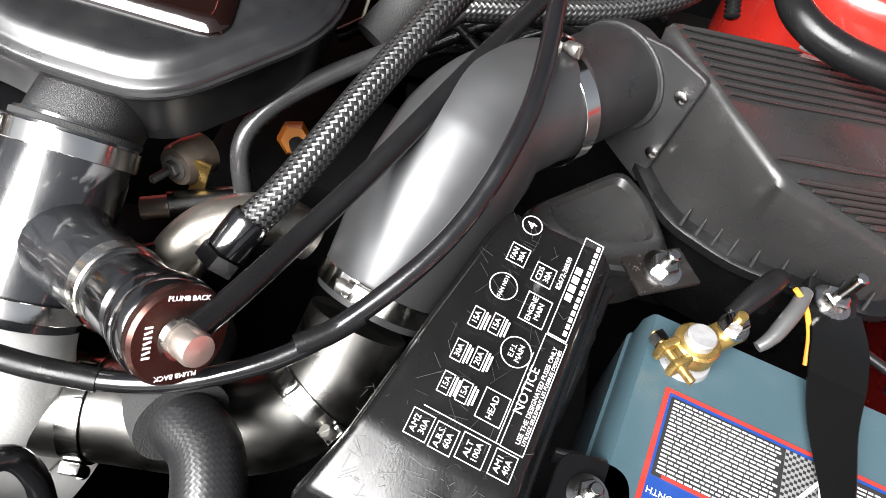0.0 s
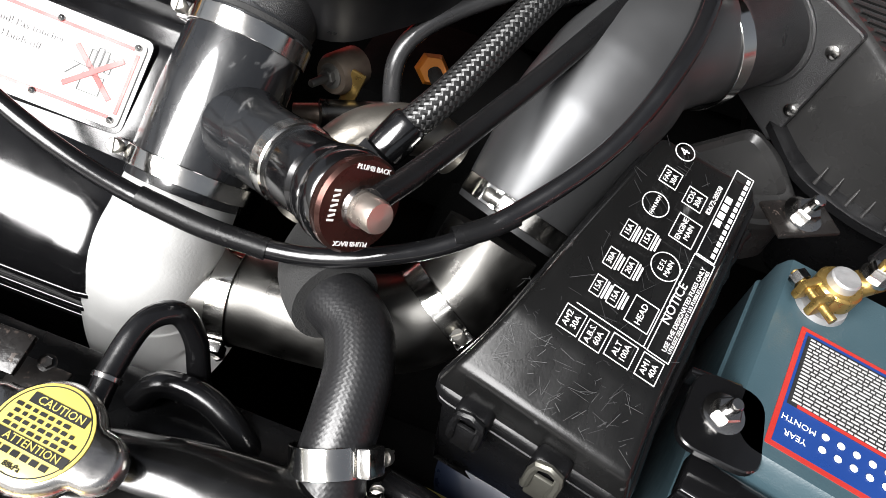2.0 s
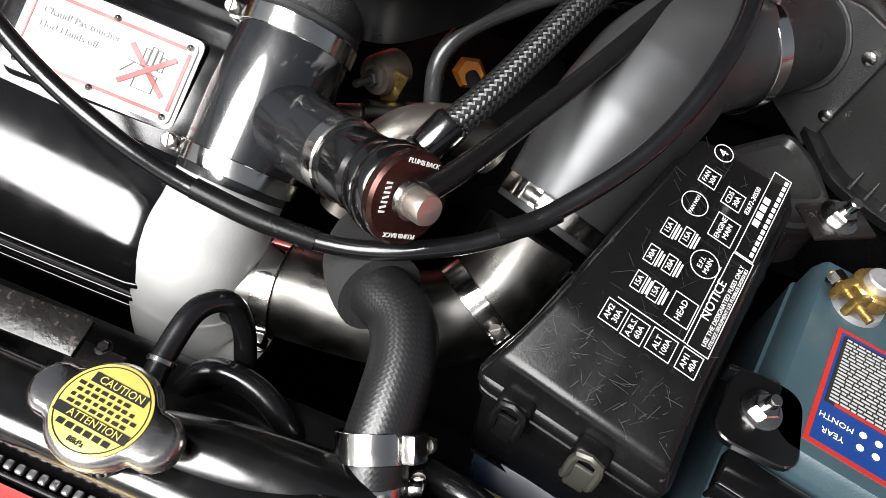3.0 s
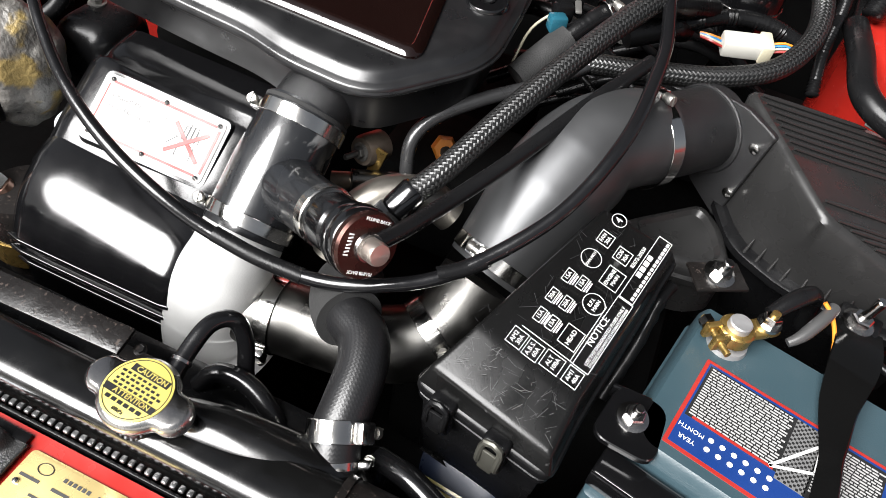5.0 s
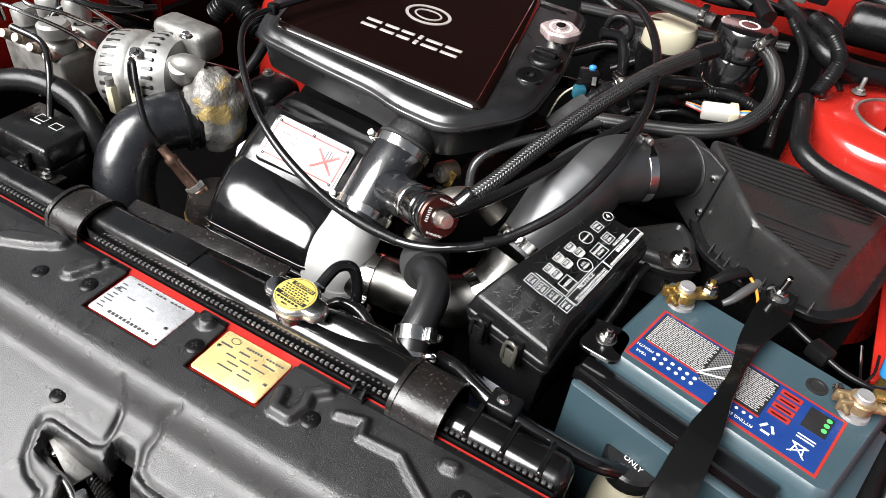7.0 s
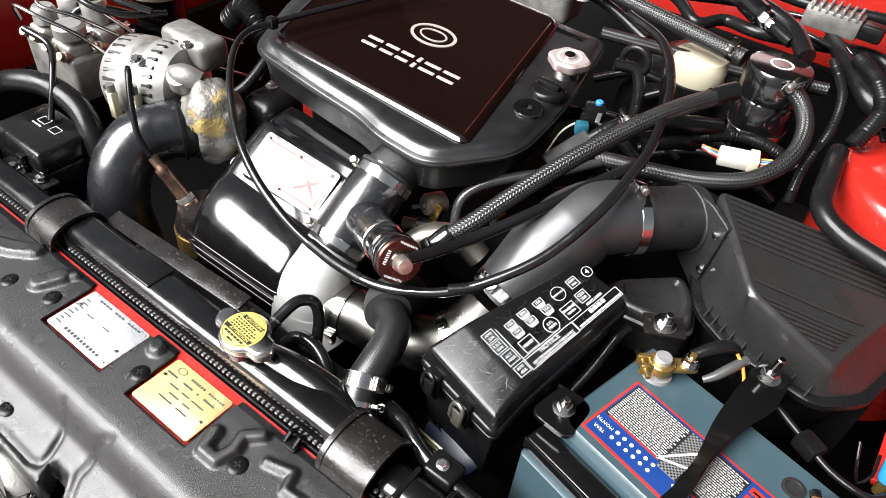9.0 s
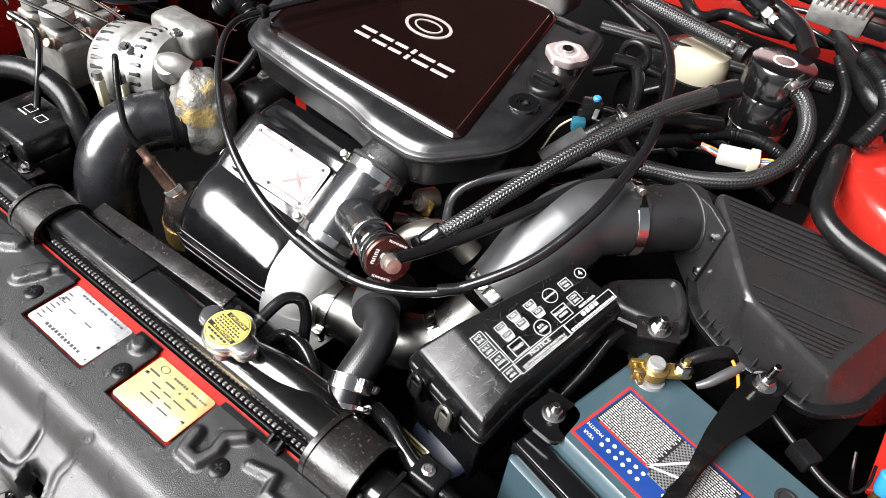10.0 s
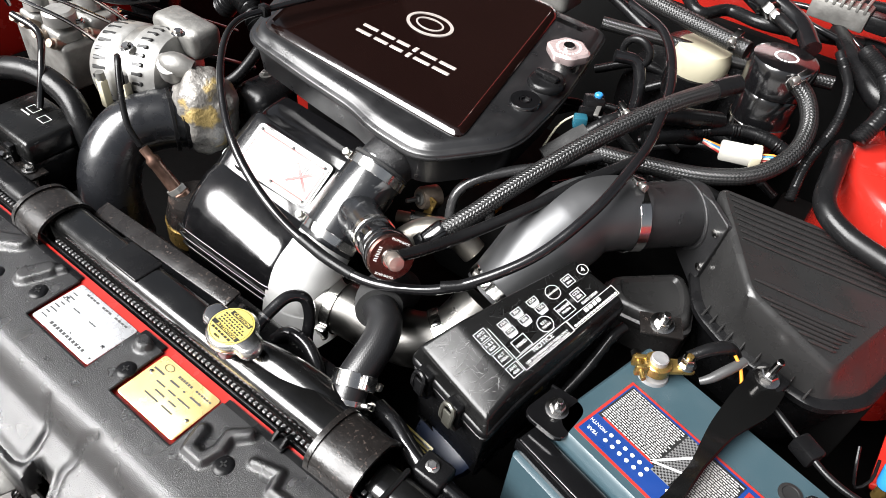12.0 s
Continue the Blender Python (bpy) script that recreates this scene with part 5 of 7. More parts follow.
ol = [Vector(((0.0235 + 0.004 * abs(math.cos(a)) ** 6 + 0.001 * math.cos(6 * a)) * math.cos(a), (0.0235 + 0.004 * abs(math.cos(a)) ** 6 + 0.001 * math.cos(6 * a)) * math.sin(a))) for a in [2 * math.pi * i / 60 for i in range(60)]]
part("neck", lathe([(0.018, -0.012), (0.018, 0.012), (0.0001, 0.012)], 24), M_STEEL, pc)
part("cap", stack(ol, [(0.001, 0.01), (0, 0.012), (0, 0.02), (0.003, 0.0225), (0.006, 0.0225)]), material("pinkish_plated_steel", (0.5, 0.4, 0.39), 0.3, metal=0.6, dark=0.7), pc)
part("boss", lathe([(0.0075, 0.0225), (0.007, 0.026), (0.003, 0.0265), (0.0001, 0.0255)], 20), M_STEEL, pc)
b = None
for i in range(22):
    a = 2 * math.pi * i / 22
    b = block((0.0024, 0.003, 0.0004), (0.0148 * math.cos(a), 0.0148 * math.sin(a), 0.0226), 0, rot=Matrix.Rotation(a + math.pi / 2, 4, "Z"), bm=b)
part("lettering", b, M_WHITE, pc)

# outlet elbow, tee hose and clamps
hose("outlet_elbow", [(-0.366, 0.125, 0.845), (-0.368, 0.098, 0.851), (-0.370, 0.07, 0.853), (-0.372, 0.044, 0.846), (-0.374, 0.022, 0.832)], 0.0335, M_CRINKLE, "satin black outlet elbow of the intercooler", "pipe", 32, 0.004)
tee = hose("tee_hose", [(-0.372, 0.042, 0.849), (-0.373, 0.027, 0.839), (-0.374, 0.003, 0.823), (-0.376, -0.025, 0.802), (-0.378, -0.05, 0.781)], [0.0355, 0.0365, 0.0372, 0.0365, 0.0362], M_SILICONE, "shiny dark silicone tee hose with scratches", "hose", 36, 0.004)
part("branch", tube([Vector(p) - tee.location for p in ((-0.372, -0.008, 0.812), (-0.35, -0.0215, 0.821), (-0.328, -0.035, 0.830), (-0.304, -0.049, 0.840))], [0.034, 0.0275, 0.0245, 0.0238], 28, 0.003), M_SILICONE, tee)
part("cut_end", ring(0.0345, 0.004, 0.0022, 36, along(Vector((-0.3722, 0.041, 0.8485)) - tee.location, (0.05, 0.78, 0.62))), M_FOAM, tee, "frayed cut end of the hose")
hose_clamp((-0.3728, 0.033, 0.843), (0.05, 0.78, 0.62), 0.0368, (-1, 0.1, 0.1), 0.012, "bright steel hose clamp on the tee hose")
hose_clamp((-0.3772, -0.042, 0.7885), (0.06, 0.77, 0.64), 0.0372, (-1, -0.1, 0.1), 0.011, "bright steel hose clamp on the tee hose")
hose("cast_elbow", [(-0.377, -0.042, 0.788), (-0.383, -0.056, 0.765), (-0.393, -0.066, 0.73), (-0.402, -0.072, 0.69), (-0.395, -0.085, 0.655), (-0.37, -0.09, 0.63)], [0.034, 0.037, 0.043, 0.046, 0.045, 0.042], M_CAST, "bright rough cast aluminium elbow", "pipe", 36, 0.004)

# blow-off valve
bax = Vector((0.806, -0.48, 0.347)).normalized()
bov = thing("blow_off_valve", (0, 0, 0), "black and bronze blow-off valve with round steel fitting", "valve", m=along((-0.3065, -0.0475, 0.839), bax))
part("band", lathe([(0.0236, 0.0), (0.0245, 0.001), (0.0245, 0.010), (0.0236, 0.011)], 36), M_BAND, bov)
part("body", lathe([(0.0205, 0.004), (0.022, 0.012), (0.0225, 0.016), (0.0225, 0.034), (0.0205, 0.036), (0.0205, 0.040), (0.024, 0.0415), (0.0245, 0.047), (0.0235, 0.05), (0.0001, 0.05)], 40), M_GLOSS, bov)
part("collar", lathe([(0.0255, 0.050), (0.0262, 0.051), (0.0262, 0.060), (0.0252, 0.0615), (0.0001, 0.0615)], 40), M_GLOSS, bov)
part("face", lathe([(0.0248, 0.061), (0.0254, 0.0625), (0.0254, 0.066), (0.0238, 0.068), (0.0001, 0.068)], 40), M_BRONZE, bov, "anodised bronze end cap with white lettering")
part("boss", lathe([(0.0115, 0.068), (0.0105, 0.071), (0.0001, 0.071)], 24), M_STEEL, bov)
part("hose_nipple", lathe([(0.0088, 0.071), (0.0088, 0.081), (0.0078, 0.0835), (0.0001, 0.0845)], 24), material("pinkish_steel_bolt", (0.5, 0.44, 0.39), 0.3, metal=0.9, dark=0.7), bov)
FM = bov.matrix_world.to_3x3()
upl = FM.inverted() @ Vector((0, 0.0, 1))
ang = math.atan2(upl.y, upl.x) - math.pi / 2
for a, s in ((-0.6, "PLUMB BACK"), (2.6, "PLUMB BACK")):
    words(s, 0.0036, Matrix.Translation((0, 0, 0.0682)) @ Matrix.Rotation(ang + a, 4, "Z") @ Matrix.Translation((0, 0.0195, 0)), M_WHITE, bov)
b = None
for i in range(7):
    b = block((0.0011, 0.0038, 0.0003), (-0.0075 + 0.0025 * i, 0.0165, 0.0683), 0, rot=Matrix.Rotation(0.3 * (i % 2), 4, "Z"), bm=b)
b.transform(Matrix.Rotation(ang + 1.05, 4, "Z"))
part("logo_bar", b, M_WHITE, bov)

# ---- heat shield with warning plate ----
HO = Vector((-0.505, -0.05, 0.70))
hs = thing("heat_shield", HO, "glossy black heat shield over the turbocharger", "heat shield")
prof = [(-0.105, 0.60), (-0.105, 0.692), (-0.1085, 0.697), (-0.105, 0.702), (-0.105, 0.709), (-0.108, 0.714), (-0.104, 0.7235), (-0.097, 0.7365), (-0.085, 0.7505), (-0.069, 0.762), (-0.05, 0.770), (-0.034, 0.7745), (-0.03, 0.776), (0.028, 0.812), (0.038, 0.817), (0.06, 0.824), (0.085, 0.827), (0.095, 0.60)]
pl2 = spline([(0, y, z) for y, z in prof[1:-1]], 0.006)
pl2 = [Vector((0, prof[0][0], prof[0][1]))] + pl2 + [Vector((0, prof[-1][0], prof[-1][1]))]
loops = []
for x, d in ((-0.601, 0.030), (-0.600, 0.018), (-0.596, 0.0095), (-0.588, 0.003), (-0.578, 0.0), (-0.55, 0), (-0.5, 0), (-0.45, 0), (-0.432, 0.0), (-0.423, 0.003), (-0.416, 0.0095), (-0.412, 0.018), (-0.411, 0.03)):
    loops.append([Vector((x, p.y + d * 0.5 * (1 if p.y < -0.06 else 0), p.z - d * (1 if p.z > 0.62 else 0) - 0.125 * (x + 0.5) * min(1.0, max(0.0, (p.z - 0.735) / 0.05)) * (1 if p.y < 0.04 else 0.3))) - HO for p in pl2])
part("shell", skin(loops), M_SHIELD, hs, sharp=60)
for z, y, dx in ((0.682, -0.1055, 0.080), (0.6985, -0.1075, 0.081), (0.7135, -0.1065, 0.080)):
    part("rolled_lip", tube([Vector((-0.506 - dx, y + 0.004, z)) - HO, Vector((-0.506 - dx * 0.95, y, z)) - HO, Vector((-0.506 + dx * 0.95, y, z)) - HO, Vector((-0.506 + dx, y + 0.004, z)) - HO], 0.0026, 10), M_SHIELD, hs)
PM = axes((-0.502, 0.0, 0.8025), (0.98, 0.085, -0.14), (0.12, 0.80, 0.56))
wp = thing("warning_plate", (0, 0, 0), "white plate with red border and crossed-out hand symbol", "warning plate", m=PM)
w2, h2 = 0.0575, 0.030
ol = rounded([(-w2, -h2), (w2, -h2), (w2, h2), (-w2, h2)], 0.006)
part("rim", stack(rounded([(-w2 - 0.004, -h2 - 0.004), (w2 + 0.004, -h2 - 0.004), (w2 + 0.004, h2 + 0.004), (-w2 - 0.004, h2 + 0.004)], 0.008), [(-0.004, -0.012), (0, -0.002), (0.001, 0)]), M_GLOSS, wp)
part("plate", stack(ol, [(0, 0), (0, 0.001), (0.0004, 0.0013)]), material("white_enamel", (0.5, 0.485, 0.475), 0.4, dark=0.9), wp)
for u, v, w, h in ((0, -0.024, 0.1, 0.0024), (0, 0.024, 0.1, 0.0024), (0.0535, 0, 0.0024, 0.042), (-0.0535, 0, 0.0012, 0.042)):
    b = bar(u, v, w, h, None)
    b.transform(Matrix.Translation((0, 0, 0.0013)))
    part("border_line", b, M_LABELRED, wp)
for s in (-1, 1):
    part("cross_stroke", block((0.042, 0.0036, 0.0004), (0.031, 0.0, 0.0017 + 0.0001 * s), 0, rot=Matrix.Rotation(s * 0.72, 4, "Z")), M_LABELRED, wp)
b = None
for i, (du, dv, hh) in enumerate(((-0.004, 0.008, 0.012), (0.0, 0.010, 0.013), (0.004, 0.0095, 0.012), (0.008, 0.007, 0.010))):
    b = outline_box(0.031 + du, dv, 0.0034, hh, 0.0005, b)
outline_box(0.032, -0.008, 0.014, 0.012, 0.0005, b)
for k in range(2):
    b = block((0.012, 0.0007, 0.0004), (0.018 + 0.005 * k, -0.002 + 0.004 * k, 0.0002), 0, rot=Matrix.Rotation(0.9 - k, 4, "Z"), bm=b)
b.transform(Matrix.Translation((0, 0, 0.0014)))
part("hand_symbol", b, M_LABELBLACK, wp)
M_GREYPRINT = material("faded_grey_print", (0.15, 0.145, 0.145), 0.4)
words("Chaud! Pas toucher", 0.0068, Matrix.Translation((-0.02, 0.0125, 0.0015)), M_GREYPRINT, wp)
words("Hot! Hands off", 0.0068, Matrix.Translation((-0.026, 0.003, 0.0015)), M_GREYPRINT, wp)
for u, v in ((-0.052, 0.0255), (0.052, 0.0255), (0.052, -0.0255), (-0.052, -0.0255), (0, 0.0255), (0, -0.0255)):
    part("rivet", lathe([(0.0024, 0), (0.0022, 0.0012), (0.0008, 0.002), (0.0001, 0.0016)], 12, Matrix.Translation((u, v, 0.0013))), M_STEEL, wp)
dome = thing("white_dome", (-0.607, 0.012, 0.748), "pale blue-white round cover behind the heat shield", "cover")
part("dome", lathe([(0.025, -0.05), (0.025, 0.0), (0.022, 0.012), (0.013, 0.02), (0.0001, 0.023)], 28), material("pale_plastic", (0.62, 0.66, 0.7), 0.35), dome)

# ---- radiator hose, sleeve and overflow hose ----
hose("radiator_hose", [(-0.219, -0.184, 0.75), (-0.2255, -0.168, 0.763), (-0.2275, -0.145, 0.775), (-0.231, -0.12, 0.784), (-0.241, -0.1, 0.788), (-0.258, -0.088, 0.786), (-0.272, -0.076, 0.78)], 0.0192, M_RIBHOSE, "black radiator hose with diagonal rib pattern", "radiator hose", 28, 0.004)
hose("hose_stub", [(-0.206, -0.215, 0.725), (-0.212, -0.2, 0.738), (-0.219, -0.184, 0.75), (-0.224, -0.172, 0.76)], 0.0178, M_GLOSS, "glossy black radiator outlet stub", "pipe", 24)
hose_clamp((-0.2275, -0.165, 0.765), (-0.35, 0.78, 0.5), 0.0198, (0.75, -0.2, 0.2), 0.016, "wide worm-drive steel clamp on the radiator hose")
hose_clamp((-0.2205, -0.181, 0.7525), (-0.35, 0.72, 0.58), 0.0185, (0.8, -0.2, -0.2), 0.006, "narrow wire clamp on the radiator hose")
hose("foam_sleeve", [(-0.259, -0.088, 0.7855), (-0.269, -0.078, 0.781), (-0.281, -0.058, 0.768), (-0.29, -0.03, 0.747), (-0.297, -0.002, 0.72)], 0.0262, M_FOAM, "thick grey foam sleeve on the radiator hose", "foam sleeve", 28, 0.004)
hose("overflow_hose", [(-0.347, -0.192, 0.768), (-0.349, -0.165, 0.776), (-0.346, -0.14, 0.783), (-0.336, -0.126, 0.778), (-0.327, -0.127, 0.758), (-0.32, -0.14, 0.728), (-0.308, -0.15, 0.69)], 0.0068, M_HOSE, "shiny black overflow hose bent in an arch", "hose", 16, 0.003)
oh = thing("hose_spring_clip", (-0.3485, -0.172, 0.7745), "small spring clip on the overflow hose", "hose clip")
part("clip", ring(0.007, 0.003, 0.0012, 20, along((0, 0, 0), (-0.05, 0.95, 0.3))), M_STEEL, oh)
hose("shroud_loop", [(-0.348, -0.162, 0.728), (-0.335, -0.152, 0.742), (-0.305, -0.152, 0.742), (-0.275, -0.164, 0.725), (-0.268, -0.17, 0.70)], 0.008, M_HOSE, "shiny black moulded loop of the fan shroud", "fan shroud", 14)
slab("fan_shroud", (0.42, 0.05, 0.2), (-0.4, -0.165, 0.63), M_PLASTIC, "black plastic fan shroud behind the radiator", "fan shroud", kind="", bevel=0.01)
horn = thing("horn", (-0.135, -0.115, 0.69), "dark blue round horn below the fuse box", "horn")
part("disc", lathe([(0.038, -0.02), (0.04, 0), (0.034, 0.004), (0.02, 0.005), (0.0001, 0.006)], 32, along((0, 0, 0), (-0.2, -0.6, 1))), material("dark_blue_paint", (0.01, 0.016, 0.035), 0.35), horn)

# ---- braided hoses and cables ----
main_hose = hose("braided_hose", [(-0.262, 0.022, 0.825), (-0.243, 0.047, 0.845), (-0.213, 0.105, 0.88), (-0.175, 0.18, 0.915), (-0.132, 0.262, 0.943), (-0.085, 0.345, 0.957)], 0.0107, M_BRAID, "thick black braided hose", "braided hose", 24)
part("collar", tube([Vector(p) - main_hose.location for p in ((-0.1, 0.318, 0.9535), (-0.093, 0.331, 0.9555), (-0.083, 0.348, 0.957))], 0.0118, 22), M_RUBBER, main_hose, "black heat-shrink collar")
ft = thing("hose_fitting", (0, 0, 0), "glossy black hose end fitting", "hose fitting", m=along((-0.272, 0.008, 0.812), (0.45, 0.6, 0.65)))
part("socket", lathe([(0.011, 0), (0.013, 0.002), (0.013, 0.024), (0.0115, 0.027), (0.0001, 0.027)], 24), M_GLOSS, ft)
part("hex", lathe([(0.0145, -0.01), (0.0145, 0.0), (0.0001, 0.0)], 6), M_GLOSS, ft)
hose("braided_hose", [(-0.035, 0.408, 0.958), (-0.012, 0.402, 0.945), (0.006, 0.38, 0.925), (0.008, 0.34, 0.905), (-0.015, 0.295, 0.888), (-0.06, 0.265, 0.878), (-0.12, 0.245, 0.872), (-0.19, 0.235, 0.862)], 0.0105, M_BRAID, "black braided hose looping from the oil catch can", "braided hose", 22)
hose("braided_hose", [(-0.42, 0.503, 0.968), (-0.34, 0.483, 0.966), (-0.24, 0.462, 0.963), (-0.15, 0.446, 0.96), (-0.105, 0.439, 0.958)], 0.0115, M_BRAID, "black braided hose along the bulkhead", "braided hose", 22)
hose("braided_hose", [(-0.3, 0.42, 0.93), (-0.22, 0.45, 0.925), (-0.12, 0.48, 0.92), (0.0, 0.5, 0.93)], 0.009, M_BRAID, "thin black braided hose behind the filler caps", "braided hose", 18)
for at, ax in (((-0.122, 0.4415, 0.9585), (1, -0.16, 0)), ((-0.032, 0.408, 0.957), (0.8, -0.2, -0.4))):
    hose_clamp(at, ax, 0.0115, (0.3, -0.5, 1), 0.01, "small worm-drive clamp on a braided hose")
hose("vacuum_hose", [(-0.246, -0.078, 0.868), (-0.236, -0.05, 0.864), (-0.218, 0.0, 0.862), (-0.19, 0.06, 0.873), (-0.155, 0.14, 0.89), (-0.125, 0.21, 0.9)], 0.0066, M_RUBBER, "black rubber vacuum hose to the valve", "hose", 16)
hose("control_cable", [(-0.52, 0.33, 0.965), (-0.57, 0.22, 0.95), (-0.625, 0.105, 0.935), (-0.632, 0.05, 0.93), (-0.60, 0.0, 0.912), (-0.545, -0.045, 0.885), (-0.49, -0.074, 0.865), (-0.43, -0.091, 0.845), (-0.37, -0.093, 0.822), (-0.295, -0.087, 0.811), (-0.24, -0.072, 0.82), (-0.195, -0.042, 0.832), (-0.145, 0.015, 0.865), (-0.12, 0.08, 0.9), (-0.116, 0.15, 0.92), (-0.122, 0.215, 0.932), (-0.15, 0.31, 0.95), (-0.2, 0.39, 0.962), (-0.27, 0.43, 0.965)], [0.0036, 0.0036, 0.0038, 0.004, 0.0042, 0.0046, 0.005, 0.0054, 0.0056, 0.0056, 0.0056, 0.0058, 0.0058, 0.006, 0.006, 0.006, 0.006, 0.006, 0.006], M_HOSE, "long shiny black cable looping over the engine", "cable", 14)
for a, b_ in (((-0.372, -0.0925, 0.8225), (-0.30, -0.088, 0.811)), ((-0.208, -0.051, 0.829), (-0.18, -0.028, 0.838))):
    d = Vector(b_) - Vector(a)
    mid = (Vector(a) + Vector(b_)) / 2
    hose("tape_sleeve", [a, mid + Vector((0, -0.0015, -0.0012)), b_], 0.0064, M_RUBBER, "black tape sleeve round the long cable", "tape", 16)
tie = thing("cable_tie", (-0.628, 0.098, 0.934), "black cable clip at the intercooler corner", "cable clip")
part("clip", block((0.014, 0.012, 0.016), (0, 0, 0), 0.003, 2), M_PLASTIC, tie)
hose("steel_pipe", [(-0.288, 0.072, 0.78), (-0.294, 0.088, 0.818), (-0.282, 0.108, 0.838), (-0.25, 0.14, 0.852), (-0.21, 0.18, 0.86), (-0.18, 0.23, 0.862)], 0.0065, M_STEELPIPE, "satin grey steel pipe under the intercooler", "pipe", 14)
hose("foam_sleeve", [(-0.235, 0.19, 0.852), (-0.22, 0.212, 0.868), (-0.205, 0.232, 0.885)], 0.0145, M_FOAM, "grey foam sleeve on the water hose", "foam sleeve", 20)
hose("water_hose", [(-0.215, 0.218, 0.874), (-0.195, 0.244, 0.895), (-0.182, 0.262, 0.903), (-0.158, 0.285, 0.908), (-0.13, 0.315, 0.905), (-0.09, 0.37, 0.89)], [0.0085, 0.0085, 0.0095, 0.0115, 0.012, 0.012], M_RUBBER, "black rubber water hose", "hose", 18, 0.002, ripple=0.0005)
hose_clamp((-0.18, 0.264, 0.9035), (0.6, 0.75, 0.2), 0.0115, (-0.3, -0.5, 0.8), 0.008, "small dull clamp on the water hose")

# throttle area below the intercooler
th = thing("oil_elbow", (-0.285, 0.04, 0.78), "dull alloy elbow pipe", "pipe")
part("elbow", tube([Vector(p) - Vector((-0.285, 0.04, 0.78)) for p in ((-0.318, -0.012, 0.75), (-0.308, 0.012, 0.785), (-0.288, 0.035, 0.80), (-0.258, 0.05, 0.8), (-0.235, 0.055, 0.785))], [0.017, 0.018, 0.018, 0.017, 0.016], 24, 0.004), material("dull_bronze_alloy", (0.22, 0.205, 0.18), 0.38, metal=0.9, dark=0.6, grain=0.2), th)
hose_clamp((-0.315, -0.004, 0.765), (0.2, 0.5, 0.85), 0.0178, (0.3, -0.9, 0.2), 0.009)
ob = thing("orange_injector", (-0.288, 0.172, 0.755), "orange hexagon plug with grey tip", "plug")
part("hex", lathe([(0.014, -0.012), (0.014, 0.006), (0.011, 0.012), (0.0001, 0.012)], 6, along((0, 0, 0), (0.3, -0.8, 0.6))), M_ORANGE, ob)
part("tip", tube([(0.004, -0.008, 0.004), (0.012, -0.02, 0.004), (0.02, -0.032, 0.0)], 0.006, 12), M_FOAM, ob)
M_SCORCHED = material("scorched_steel", (0.3, 0.24, 0.19), 0.42, metal=0.7, grain=0.4, grain_size=300, dark=0.4, stain=0.8, stain_size=40)
bs = thing("stud_bracket", (-0.355, 0.085, 0.80), "yellowed steel bracket with stud and nuts", "bracket")
part("plate", block((0.011, 0.003, 0.036), (0.035, -0.01, -0.008), 0.0015, rot=Matrix.Rotation(0.3, 4, "Y")), M_BRASS, bs)
part("tube", lathe([(0.01, 0), (0.01, 0.05), (0.0001, 0.05)], 18, along((0.02, -0.03, -0.02), (0.8, 0.5, -0.1))), M_PIPE, bs)
bolt(bs, (0.02, -0.012, 0.0), (-0.3, -0.9, 0.2), 0.0058, stud=0.014, mat=M_DIRTY)
part("collar", lathe([(0.0001, -0.026), (0.015, -0.026), (0.015, -0.004), (0.013, 0.0), (0.0001, 0.0)], 24, along((0.02, -0.012, 0.0), (-0.3, -0.9, 0.2))), M_SCORCHED, bs)
part("spacer", lathe([(0.0085, 0), (0.0085, 0.05), (0.0001, 0.05)], 18, along((0.0, -0.03, -0.03), (0.9, 0.35, 0.1))), M_SCORCHED, bs)
hose("hose", [(-0.33, 0.0, 0.79), (-0.31, 0.012, 0.79), (-0.29, 0.02, 0.78)], 0.009, M_RUBBER, "short black rubber hose", "hose", 14)

# engine, manifold and gearbox as plain blocks, deep shade in their near-black colour
slab("cylinder_head", (0.46, 0.2, 0.2), (-0.47, 0.32, 0.64), M_BAYDARK, "plain engine block below the intercooler, blackened for shade", "engine", kind="", bevel=0.02)
slab("intake_manifold", (0.15, 0.13, 0.12), (-0.285, 0.2, 0.685), M_BAYDARK, "plain manifold block, blackened for shade, keeps light out", "engine", kind="", bevel=0.02)
slab("gearbox", (0.24, 0.22, 0.2), (-0.13, 0.1, 0.58), M_BAYDARK, "plain gearbox block below the intake pipe, blackened for shade", "gearbox", kind="", bevel=0.02)

# ---- alternator side ----
alt = thing("alternator", (-0.785, 0.015, 0.80), "dull alloy alternator with cooling slots", "alternator")
am = along((-0.05, 0.0, 0.0), (0.85, 0.25, 0.1))
part("rear_housing", lathe([(0.03, -0.035), (0.052, -0.03), (0.062, -0.018), (0.064, 0.0), (0.064, 0.02), (0.06, 0.026), (0.0001, 0.026)], 40, am), M_ALT, alt)
part("stator", lathe([(0.061, 0.026), (0.061, 0.045), (0.0001, 0.045)], 40, am), M_DIRTY, alt)
part("front_housing", lathe([(0.064, 0.045), (0.064, 0.065), (0.055, 0.085), (0.03, 0.095), (0.0001, 0.095)], 40, am), M_ALT, alt)
for i in range(30):
    a = 2 * math.pi * i / 30
    for h_, l_ in ((-0.002, 0.03), (0.062, 0.022)):
        s = part("slot", block((0.004, 0.0058, l_ * 0.8), (0, 0, 0), 0.0012, 1), M_LABELBLACK, alt)
        s.matrix_local = am @ Matrix.Rotation(a, 4, "Z") @ Matrix.Translation((0.0622, 0, h_))
part("mount", block((0.10, 0.05, 0.045), (0.01, 0.06, 0.055), 0.012, 3), M_DIRTY, alt)
